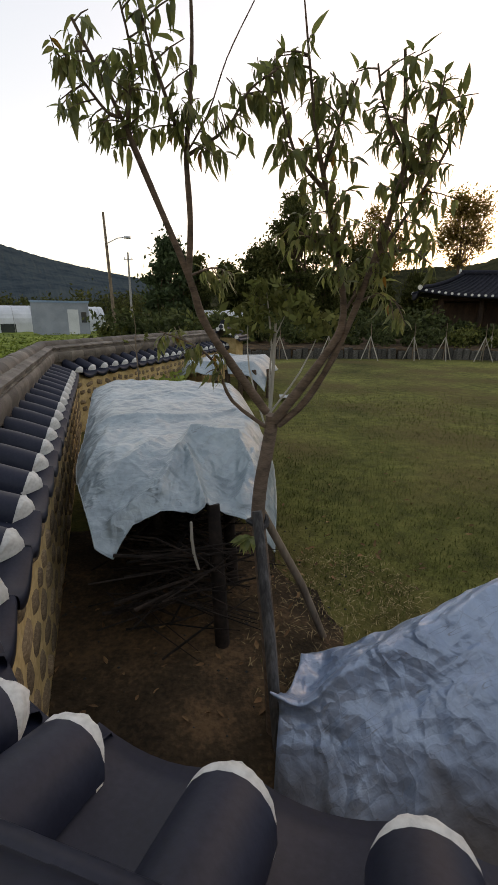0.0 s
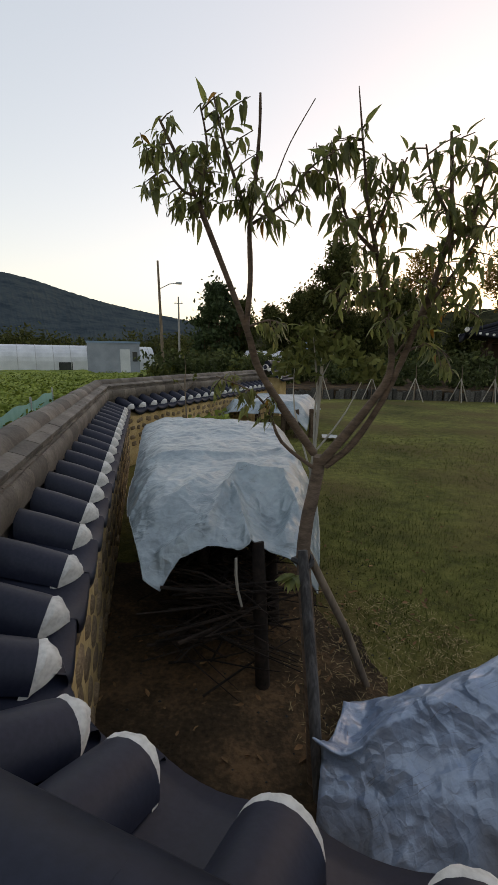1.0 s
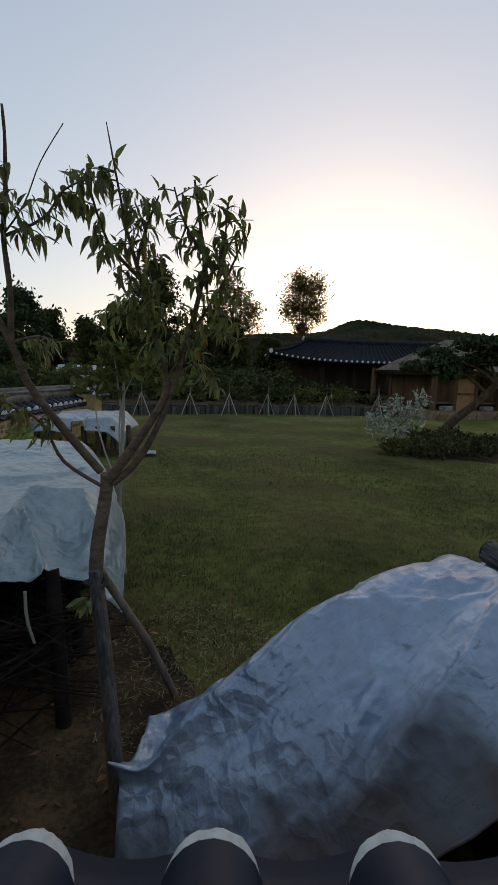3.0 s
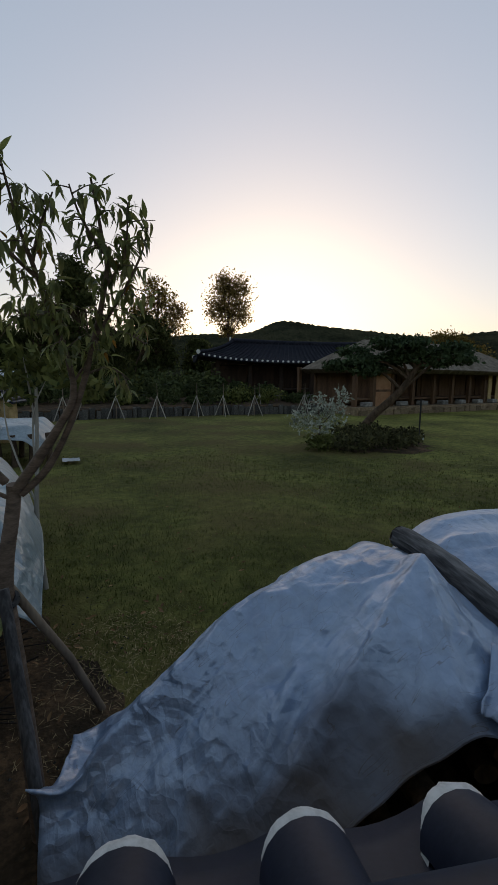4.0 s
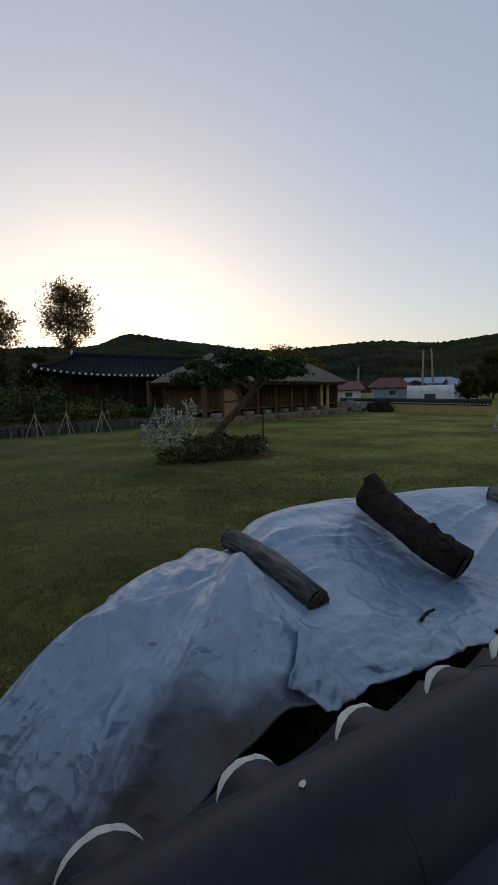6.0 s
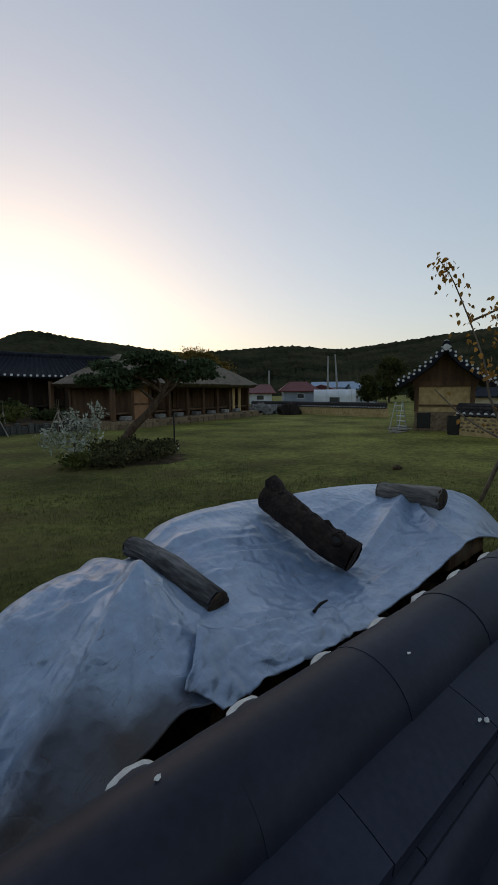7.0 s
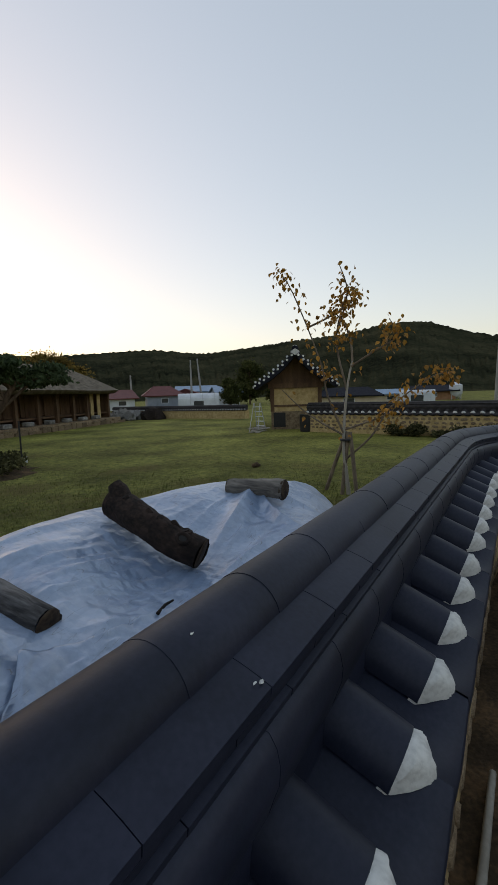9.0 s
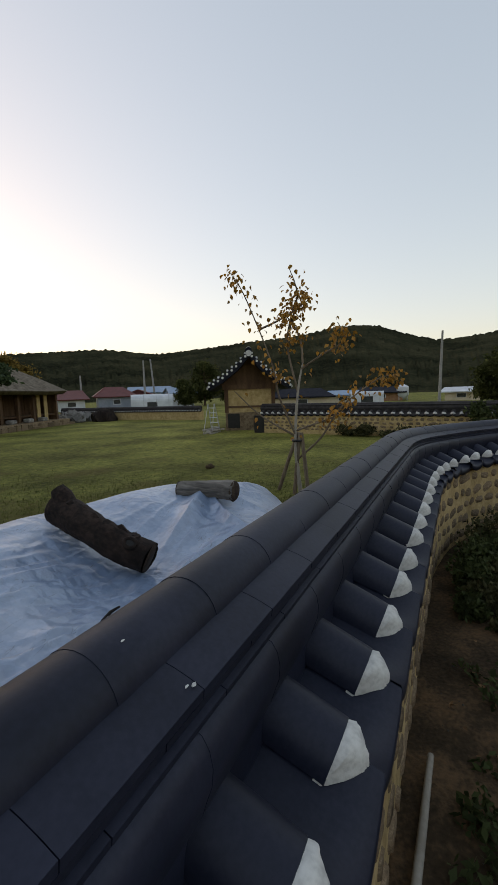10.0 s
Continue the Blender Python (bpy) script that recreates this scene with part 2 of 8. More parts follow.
brighter = gt.nodes.new("ShaderNodeMapRange")
brighter.inputs["From Min"].default_value, brighter.inputs["From Max"].default_value = 5.0, 15.0
gt.links.new(far_side.outputs["X"], brighter.inputs["Value"])
turf = gt.nodes.new("ShaderNodeMix")
turf.data_type, turf.blend_type = "RGBA", "MULTIPLY"
turf.inputs[7].default_value = (1.55, 1.5, 1.35, 1)
gt.links.new(brighter.outputs[0], turf.inputs[0])
dry_noise = gt.nodes.new("ShaderNodeTexNoise")
dry_noise.inputs["Scale"].default_value, dry_noise.inputs["Detail"].default_value = 0.55, 5
gt.links.new(far_side.inputs[0].links[0].from_socket, dry_noise.inputs["Vector"])
dry = gt.nodes.new("ShaderNodeMapRange")
dry.inputs["From Min"].default_value, dry.inputs["From Max"].default_value, dry.inputs["To Max"].default_value = 0.45, 0.62, 0.75
gt.links.new(dry_noise.outputs["Fac"], dry.inputs["Value"])
brown = gt.nodes.new("ShaderNodeMix")
brown.data_type = "RGBA"
brown.inputs[7].default_value = (0.092, 0.066, 0.026, 1)
near_side = gt.nodes.new("ShaderNodeMath")
near_side.operation, near_side.use_clamp = "SUBTRACT", True
gt.links.new(dry.outputs[0], near_side.inputs[0])
gt.links.new(brighter.outputs[0], near_side.inputs[1])
gt.links.new(near_side.outputs[0], brown.inputs[0])
gt.links.new(gt.nodes["Principled BSDF"].inputs["Base Color"].links[0].from_socket, brown.inputs[6])
gt.links.new(brown.outputs[2], turf.inputs[6])
gt.links.new(turf.outputs[2], gt.nodes["Principled BSDF"].inputs["Base Color"])
M_SOIL = mat("bare_soil", [(0.024, 0.017, 0.011), (0.055, 0.037, 0.022), (0.13, 0.078, 0.042)], scale=3.5, rough=0.98, bump=1.0, fine=45, dist=0.03, spec=0.1)
M_STRAW = mat("dry_straw", [(0.22, 0.16, 0.08), (0.38, 0.29, 0.16)], scale=12, rough=0.9, bump=0, spec=0.1)
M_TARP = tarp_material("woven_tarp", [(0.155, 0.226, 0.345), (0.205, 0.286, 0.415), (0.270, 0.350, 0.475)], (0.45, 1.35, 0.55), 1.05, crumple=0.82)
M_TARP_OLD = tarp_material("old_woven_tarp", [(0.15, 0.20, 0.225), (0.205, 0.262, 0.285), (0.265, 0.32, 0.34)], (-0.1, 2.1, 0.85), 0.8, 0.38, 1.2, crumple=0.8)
M_BARK = mat("dark_bark", [(0.035, 0.022, 0.014), (0.075, 0.048, 0.030), (0.12, 0.08, 0.052)], scale=12, rough=0.95, bump=1.0, fine=60, dist=0.012, stretch=(1, 1, 0.35))
M_GREYWOOD = mat("weathered_wood", [(0.014, 0.013, 0.013), (0.060, 0.057, 0.056), (0.135, 0.130, 0.127)], scale=17, rough=0.9, bump=1.0, fine=90, dist=0.012, stretch=(1, 1, 0.12), vary=0.15)
M_LOGDARK = mat("charred_bark", [(0.009, 0.006, 0.005), (0.021, 0.013, 0.010), (0.042, 0.026, 0.020)], scale=14, rough=0.95, bump=1.0, fine=55, dist=0.014)
# dark twig brown, deepened so the shade under the tarp is in it
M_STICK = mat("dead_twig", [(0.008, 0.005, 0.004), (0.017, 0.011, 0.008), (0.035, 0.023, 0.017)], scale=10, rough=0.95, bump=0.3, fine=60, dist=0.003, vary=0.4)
M_DRYLEAF = mat("dry_leaf", [(0.09, 0.045, 0.02), (0.17, 0.09, 0.04), (0.24, 0.15, 0.07)], scale=9, rough=0.9, bump=0, fine=40, island=0.4)
M_LOGPALE = mat("pale_peeled_log", [(0.07, 0.062, 0.056), (0.15, 0.135, 0.12), (0.24, 0.215, 0.19)], scale=9, rough=0.9, bump=0.9, fine=60, dist=0.008, stretch=(1, 1, 0.15))
M_CUT = mat("cut_wood", [(0.020, 0.013, 0.009), (0.05, 0.032, 0.022), (0.08, 0.055, 0.035)], scale=20, rough=0.95, bump=0.5, fine=90, dist=0.005)
M_PEACH = mat("fruit_tree_bark", [(0.06, 0.040, 0.028), (0.11, 0.075, 0.052), (0.16, 0.11, 0.08)], scale=16, rough=0.8, bump=0.6, fine=80, dist=0.004, stretch=(1, 1, 3))
M_LEAF = mat("fruit_tree_leaf", [(0.13, 0.155, 0.048), (0.225, 0.25, 0.076), (0.33, 0.30, 0.10)], scale=20, rough=0.45, bump=0, fine=60, spec=0.5, vary=0.35, translucent=0.6, island=0.35)
M_YLEAF = mat("yellowing_leaf", [(0.26, 0.105, 0.018), (0.36, 0.175, 0.030), (0.19, 0.12, 0.03)], scale=20, rough=0.6, bump=0, fine=60, vary=0.35, translucent=0.35, island=0.4)
M_FOLIAGE = mat("shrub_foliage", [(0.026, 0.036, 0.013), (0.052, 0.066, 0.023), (0.085, 0.095, 0.036)], scale=1.5, rough=0.85, bump=0, fine=9, spec=0.15, translucent=0.2, island=0.4)
M_DULL = mat("dull_shrub_foliage", [(0.028, 0.028, 0.013), (0.060, 0.058, 0.025), (0.10, 0.09, 0.038)], scale=3, rough=0.9, bump=0, fine=15, spec=0.1, translucent=0.2, island=0.5)
# sunset glow through the far crowns is put into this warm colour
M_AIRY = mat("thin_backlit_foliage", [(0.10, 0.070, 0.020), (0.19, 0.13, 0.036), (0.29, 0.20, 0.055)], scale=1.5, rough=0.85, bump=0, fine=9, spec=0.1, translucent=0.8, island=0.4)
M_PINE = mat("pine_needles", [(0.024, 0.038, 0.018), (0.045, 0.066, 0.030), (0.065, 0.092, 0.042)], scale=2, rough=0.85, bump=0, fine=12, spec=0.15, translucent=0.15, island=0.4)
M_OLIVE = mat("olive_foliage", [(0.05, 0.06, 0.015), (0.10, 0.11, 0.03), (0.15, 0.15, 0.05)], scale=1.5, rough=0.85, bump=0, fine=9, spec=0.15, translucent=0.3, island=0.4)
M_SILVER = mat("variegated_leaf", [(0.13, 0.155, 0.10), (0.30, 0.32, 0.25), (0.50, 0.50, 0.43)], scale=6, rough=0.8, bump=0, fine=30, translucent=0.2)
M_HILL = mat("wooded_hill", [(0.015, 0.016, 0.010), (0.034, 0.035, 0.020), (0.058, 0.053, 0.030)], scale=0.03, rough=1.0, bump=0.8, fine=0.25, dist=4.0, spec=0.0)
# distance haze is put into this blue-grey colour
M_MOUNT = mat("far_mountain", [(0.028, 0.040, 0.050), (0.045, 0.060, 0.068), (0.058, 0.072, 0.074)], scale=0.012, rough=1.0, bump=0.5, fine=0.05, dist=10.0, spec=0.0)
M_FIELD = mat("crop_field", [(0.055, 0.075, 0.015), (0.12, 0.155, 0.028), (0.21, 0.23, 0.05)], scale=0.8, rough=0.95, bump=0.8, fine=8, dist=0.08, spec=0.1, island=0.3)
M_WOOD = mat("house_timber", [(0.062, 0.031, 0.016), (0.105, 0.056, 0.029), (0.15, 0.085, 0.045)], scale=4, rough=0.8, bump=0.3, fine=50, dist=0.005, stretch=(1, 1, 0.2), vary=0.1)
# house timber again, darkened: the porch's deep shade is put into its colour
M_WOODSHADE = mat("shaded_timber", [(0.020, 0.012, 0.009), (0.038, 0.022, 0.015), (0.06, 0.035, 0.022)], scale=4, rough=0.85, bump=0.3, fine=50, dist=0.005, stretch=(1, 1, 0.2), vary=0.1)
M_EARTH = mat("earth_plaster", [(0.22, 0.105, 0.050), (0.30, 0.155, 0.080), (0.36, 0.20, 0.11)], scale=2.5, rough=0.95, bump=0.3, fine=30, dist=0.008)
M_CREAM = mat("cream_plaster", [(0.46, 0.38, 0.27), (0.55, 0.46, 0.34), (0.60, 0.51, 0.39)], scale=2, rough=0.95, bump=0.2, fine=30, dist=0.006)
M_THATCH = mat("thatch", [(0.09, 0.072, 0.054), (0.15, 0.124, 0.096), (0.22, 0.185, 0.145)], scale=5, rough=1.0, bump=0.8, fine=60, dist=0.02, stretch=(1, 1, 0.3), spec=0.05)
M_ROOFDARK = mat("dark_tiled_roof", [(0.010, 0.011, 0.016), (0.017, 0.018, 0.026), (0.025, 0.026, 0.034)], scale=4, rough=0.85, bump=0.3, fine=30, dist=0.01, spec=0.1)
M_GREYSTONE = mat("grey_stone", [(0.10, 0.095, 0.085), (0.19, 0.18, 0.165), (0.28, 0.265, 0.24)], scale=8, rough=0.9, bump=0.5, fine=50, dist=0.01, vary=0.3)
M_EDGE = mat("dark_edging_stone", [(0.030, 0.028, 0.025), (0.062, 0.059, 0.053), (0.12, 0.112, 0.10)], scale=8, rough=0.9, bump=0.5, fine=50, dist=0.01, vary=0.45)
M_TREE = mat("tree_foliage", [(0.030, 0.036, 0.012), (0.060, 0.068, 0.022), (0.10, 0.10, 0.034)], scale=0.6, rough=0.85, bump=0, fine=5, spec=0.12, translucent=0.4, island=0.45)
M_WHITE = mat("white_sheet", [(0.46, 0.48, 0.51), (0.60, 0.62, 0.65)], scale=1.2, rough=0.5, bump=0.1, fine=12, dist=0.01)
M_PANEL = mat("grey_steel_panel", [(0.20, 0.225, 0.27), (0.27, 0.30, 0.35)], scale=1.5, rough=0.6, bump=0.2, fine=14, dist=0.01)
M_BLUEROOF = mat("blue_metal_roof", [(0.14, 0.22, 0.33), (0.20, 0.30, 0.42)], scale=2, rough=0.45, bump=0.1, fine=20, dist=0.01)
M_REDROOF = mat("red_metal_roof", [(0.10, 0.028, 0.026), (0.15, 0.042, 0.038)], scale=2, rough=0.6, bump=0.1, fine=20, dist=0.01)
M_CONCRETE = mat("concrete_pole", [(0.22, 0.21, 0.20), (0.32, 0.31, 0.29)], scale=5, rough=0.9, bump=0.2, fine=40, dist=0.004)
M_DARK = mat("dark_opening", [(0.012, 0.011, 0.010), (0.02, 0.018, 0.016)], scale=3, rough=0.6, bump=0, fine=20)
M_BLACK = mat("black_rubber", [(0.015, 0.015, 0.016), (0.025, 0.025, 0.027)], scale=20, rough=0.6, bump=0.1, fine=90, dist=0.002)
M_STAKE = mat("pale_stake", [(0.25, 0.22, 0.18), (0.36, 0.33, 0.28)], scale=10, rough=0.85, bump=0.3, fine=60, dist=0.003, stretch=(1, 1, 0.2), vary=0.15)
M_STAKEDARK = mat("brown_stake", [(0.09, 0.065, 0.045), (0.16, 0.12, 0.085), (0.22, 0.17, 0.12)], scale=12, rough=0.85, bump=0.5, fine=70, dist=0.004, stretch=(1, 1, 0.2), vary=0.1)
M_STEEL = mat("galvanised_pipe", [(0.32, 0.33, 0.34), (0.45, 0.46, 0.47)], scale=10, rough=0.45, bump=0.1, fine=60, dist=0.002, metal=0.6)
M_NET = mat("green_fence_net", [(0.10, 0.24, 0.20), (0.14, 0.30, 0.25)], scale=4, rough=0.8, bump=0.2, fine=90, dist=0.004)
M_GLASS = mat("window_glass", [(0.03, 0.035, 0.04), (0.05, 0.055, 0.06)], scale=2, rough=0.1, bump=0, fine=20, spec=0.6)

# helpers -----------------------------------------------------------------
GZ = 0.05            # lawn level
rnd = random.Random(7)


def link(name, bm, material, parent=None, label="", smooth=True, sharp=58):
    me = bpy.data.meshes.new(name)
    bm.normal_update()
    bm.to_mesh(me)
    bm.free()
    me.materials.append(material)
    if smooth:
        me.polygons.foreach_set("use_smooth", [True] * len(me.polygons))
        me.set_sharp_from_angle(angle=radians(sharp))
    return place(name, me, parent, None, label)


def place(name, me, parent=None, m=None, label=""):
    ob = new(name, me)
    if parent is not None:
        ob.parent = parent
    if m is not None:
        ob.matrix_local = m
    if label:
        ob["label"] = label
    return ob


def part(name, bm, material, parent, label="", smooth=True):
    return link(name, bm, material, parent, label, smooth)


def empty(name, x=0, y=0, z=0, rz=0):
    ob = new(name)
    ob.matrix_world = pose(x, y, z, 0, 0, rz)
    return ob


def tube(bm, pts, radii, sides=8, cap=True, rough=0.0, seed=0):
    """A tapering tube through points."""
    r = random.Random(seed)
    pts = [Vector(p) for p in pts]
    if not isinstance(radii, (list, tuple)):
        radii = [radii] * len(pts)
    rings, up = [], None
    for i, p in enumerate(pts):
        t = (pts[min(i + 1, len(pts) - 1)] - pts[max(i - 1, 0)]).normalized()
        if up is None:
            up = t.orthogonal().normalized()
        up = (up - t * up.dot(t)).normalized()
        side = t.cross(up)
        ring = []
        for k in range(sides):
            a = 2 * math.pi * k / sides
            q = radii[i] * (1 + rough * (r.random() - 0.5))
            ring.append(bm.verts.new(p + up * (math.cos(a) * q) + side * (math.sin(a) * q)))
        rings.append(ring)
    for a, b in zip(rings, rings[1:]):
        for k in range(sides):
            bm.faces.new((a[k], a[(k + 1) % sides], b[(k + 1) % sides], b[k]))
    if cap:
        bm.faces.new(rings[0][::-1])
        bm.faces.new(rings[-1])


def box(bm, x0, x1, y0, y1, z0, z1, m=None, bevel=0.0):
    vs = [bm.verts.new((x, y, z)) for z in (z0, z1) for y in (y0, y1) for x in (x0, x1)]
    fs = [(0, 2, 3, 1), (4, 5, 7, 6), (0, 1, 5, 4), (2, 6, 7, 3), (0, 4, 6, 2), (1, 3, 7, 5)]
    faces = [bm.faces.new([vs[i] for i in f]) for f in fs]
    if m is not None:
        for v in vs:
            v.co = m @ v.co
    if bevel:
        edges = list({e for f in faces for e in f.edges})
        bmesh.ops.bevel(bm, geom=edges, offset=bevel, segments=1, affect="EDGES")
    return vs


def bm_box(*a, **k):
    bm = bmesh.new()
    box(bm, *a, **k)
    return bm


def bm_tube(*a, **k):
    bm = bmesh.new()
    tube(bm, *a, **k)
    return bm


def grid(bm, rows):
    """A sheet of quads from rows of points."""
    vs = [[bm.verts.new(p) for p in row] for row in rows]
    for a, b in zip(vs, vs[1:]):
        for i in range(len(a) - 1):
            bm.faces.new((a[i], a[i + 1], b[i + 1], b[i]))
    return vs


def fbm(x, y, z=0.0, octaves=4):
    return noise.fractal(Vector((x, y, z)), 1.0, 2.0, octaves)


def ridged(x, y, z=0.0):
    return 1 - abs(noise.noise(Vector((x, y, z))))


def smooth_interp(x, xs, ys):
    """Monotone-looking cubic through a few heights."""
    i = max(0, min(len(xs) - 2, int(np.searchsorted(xs, x) - 1)))
    h = xs[i + 1] - xs[i]
    t = max(0.0, min(1.0, (x - xs[i]) / h))
    def slope(j):
        a, b = max(0, j - 1), min(len(xs) - 1, j + 1)
        return (ys[b] - ys[a]) / (xs[b] - xs[a])
    m0, m1 = slope(i) * h, slope(i + 1) * h
    return (2 * t**3 - 3 * t**2 + 1) * ys[i] + (t**3 - 2 * t**2 + t) * m0 + (-2 * t**3 + 3 * t**2) * ys[i + 1] + (t**3 - t**2) * m1


# ground ------------------------------------------------------------------
bm = bmesh.new()
rings_r = [0.0, 2, 4, 6, 9, 13, 18, 25, 35, 50, 80, 140, 300, 700, 2500]
rings_v = []
for R in rings_r:
    ring = []
    for k in range(64):
        a = 2 * math.pi * k / 64
        x, y = 4 + R * math.cos(a), 6 + R * math.sin(a)
        ring.append(bm.verts.new((x, y, GZ + (0.02 * fbm(x * 0.25, y * 0.25) if R < 30 else 0))))
    rings_v.append(ring)
for a, b in zip(rings_v, rings_v[1:]):
    for k in range(64):
        bm.faces.new((a[k], b[k], b[(k + 1) % 64], a[(k + 1) % 64]))
bmesh.ops.remove_doubles(bm, verts=bm.verts, dist=0.0001)
ground = link("ground", bm, M_GRASS)
tagged(ground, "mown olive-green lawn turf of a walled yard", "lawn", kind="structure")

# tile-capped garden wall -------------------------------------------------
PITCH, EAVE = 0.277, 0.015            # tile spacing, lift of the tiles at the eaves


def meet(n1, c1, n2, c2):
    det = n1[0] * n2[1] - n1[1] * n2[0]
    return Vector(((c1 * n2[1] - n1[1] * c2) / det, (n1[0] * c2 - c1 * n2[0]) / det))


N_FAR, N_LEFT, N_NEAR, N_RIGHT = (0.968, -0.2512), (0.931, 0.365), (0.242, 0.970), (0.799, 0.602)
C_FAR, C_LEFT, C_NEAR, C_RIGHT = -4.063, -0.439, 0.280, 3.65
K1, K2, K3 = meet(N_FAR, C_FAR, N_LEFT, C_LEFT), meet(N_LEFT, C_LEFT, N_NEAR, C_NEAR), meet(N_NEAR, C_NEAR, N_RIGHT, C_RIGHT)
K0 = K1 + Vector((0.2512, 0.968)) * 6.1
K4 = K3 + Vector((0.602, -0.799)) * 9.0
CORNERS = [K0, K1, K2, K3, K4]
SEG_LEN = [(b - a).length for a, b in zip(CORNERS, CORNERS[1:])]
CUM = [0.0]
for L in SEG_LEN:
    CUM.append(CUM[-1] + L)


BENDS = {2: 0.45, 3: 1.25}            # corners that are rounded, over this length to either side


def along(s):
    """Point of the wall's centre line."""
    i = max(i for i in range(4) if CUM[i] <= s + 1e-6 or i == 0)
    a, b = CORNERS[i], CORNERS[i + 1]
    for k, reach in BENDS.items():
        q = (s - CUM[k] + reach) / (2 * reach)
        if 0 < q < 1:
            c = CORNERS[k]
            p0 = c + (CORNERS[k - 1] - c).normalized() * reach
            p1 = c + (CORNERS[k + 1] - c).normalized() * reach
            return p0 * (1 - q) ** 2 + c * (2 * q * (1 - q)) + p1 * q ** 2
    return a + (b - a) * ((s - CUM[i]) / SEG_LEN[i])


def heading(s, e0=-1e-3, e1=1e-3):
    a, b = along(min(max(s + e0, 0.0), CUM[-1])), along(min(max(s + e1, 0.0), CUM[-1]))
    return (b - a).normalized()


def ridge_drop(s):
    """The ridge runs lower past the last bend."""
    q = max(0.0, min(1.0, (s - CUM[3] + 1.6) / 2.2))
    return -0.05 * q * q * (3 - 2 * q)


def stations(s0, s1):
    """Points of the centre line from s0 to s1 with their mitred side vectors (to the yard)."""
    marks = [CUM[1]] + [CUM[c] + reach * k / 5 for c, reach in BENDS.items() for k in range(-5, 6)]
    out = []
    for s in [s0] + [c for c in marks if s0 + 1e-4 < c < s1 - 1e-4] + [s1]:
        h0 = heading(s, -1e-3, 0.0) if s > 1e-3 else heading(s, 0.0, 1e-3)
        h1 = heading(s, 0.0, 1e-3) if s < CUM[-1] - 1e-3 else h0
        n0, n1 = Vector((-h0.y, h0.x)), Vector((-h1.y, h1.x))
        n = n0 + n1
        n /= n.dot(n0)
        out.append((along(s), n, s))
    return out


def sweep(profile, s0, s1, lift=0.0, taper=1.0, drop=False):
    """A profile of (offset, height) carried along the wall between s0 and s1; taper narrows it about its own middle."""
    mid_u = (max(u for u, z in profile) + min(u for u, z in profile)) / 2
    low = min(z for u, z in profile)
    bm = bmesh.new()
    st = stations(s0, s1)
    rings = []
    for p, n, s in st:
        q = 1.0 + (taper - 1.0) * (s - s0) / (s1 - s0)
        prof = [(mid_u + (u - mid_u) * q, low + (z - low) * (0.5 + 0.5 * q)) for u, z in profile]
        rings.append([bm.verts.new((p.x + n.x * u, p.y + n.y * u, z + lift + (ridge_drop(s) if drop else 0.0))) for u, z in prof])
    m = len(profile)
    for a, b in zip(rings, rings[1:]):
        for k in range(m):
            bm.faces.new((a[k], a[(k + 1) % m], b[(k + 1) % m], b[k]))
    bm.faces.new(rings[0][::-1])
    bm.faces.new(rings[-1])
    return bm


WALL_NAMES = ["wall_far", "wall_left", "wall_near", "wall_right"]
WALL_LABELS = ["low ochre stone garden wall with dark tiled cap, behind the tarped piles",
               "low ochre stone garden wall with brownish weathered ridge tiles",
               "low stone garden wall with dark grey tiled cap and white plastered tile ends",
               "stone garden wall with dark tiled cap bending away outside"]
walls = []
core = [(-0.335, -0.3), (0.335, -0.3), (0.352, 0.35), (0.352, 0.765), (0.25, 0.82), (0.06, 0.90), (-0.10, 0.90), (-0.25, 0.82), (-0.352, 0.765), (-0.352, 0.35)]
for i in range(4):
    w = link(WALL_NAMES[i], sweep(core, CUM[i] + (0.004 if i else 0), CUM[i + 1]), M_MORTAR, smooth=False)
    tagged(w, WALL_LABELS[i], "garden wall", kind="structure")
    walls.append(w)


def wall_of(s):
    return walls[max(i for i in range(4) if CUM[i] <= s or i == 0)]


def arc_profile(r, zc, half, thick, squash=1.0, n=9):
    """Half-round tile profile, open below."""
    pts = []
    for k in range(n + 1):
        a = math.pi * k / n
        pts.append((half * math.cos(a), zc + r * squash * math.sin(a)))
    for k in range(n, -1, -1):
        a = math.pi * k / n
        pts.append(((half - thick) * math.cos(a), zc + (r * squash - thick) * math.sin(a)))
    return pts


# ridge: round cover tiles on a broad arched course, two thin courses and a bulging filler course
COVER_LEN, UR = 0.262, -0.045          # the ridge sits a little off the middle, outwards


def arched(half, z_edge, rise, thick, yard, n=8):
    """Shallow convex tile from its outer edge to the yard: upper arc, thin edges, under side."""
    us = [-half + (half + yard) * k / n for k in range(n + 1)]
    top = [(u + UR, z_edge + rise * (1 - (u / half) ** 2)) for u in us]
    return top + [(u * 0.985 + UR, z_edge - thick + rise * (1 - (u / half) ** 2)) for u in us[::-1]]


def ridge_profiles(yard, side):
    """Courses under the cover tiles; yard: their reach towards the yard, side: that of the filler course."""
    bulge = [(0.136, 1.134), (0.151, 1.128), (0.163, 1.108), (0.168, 1.080), (0.165, 1.050), (0.154, 1.020), (0.146, 0.995)]
    filler = [(-u + UR, z) for u, z in bulge] + [(u * side + UR, z) for u, z in bulge[::-1]]
    return [arched(0.146, 1.187, 0.034, 0.017, yard), arched(0.139, 1.163, 0.030, 0.013, yard * 0.95), arched(0.147, 1.143, 0.030, 0.013, yard), filler]


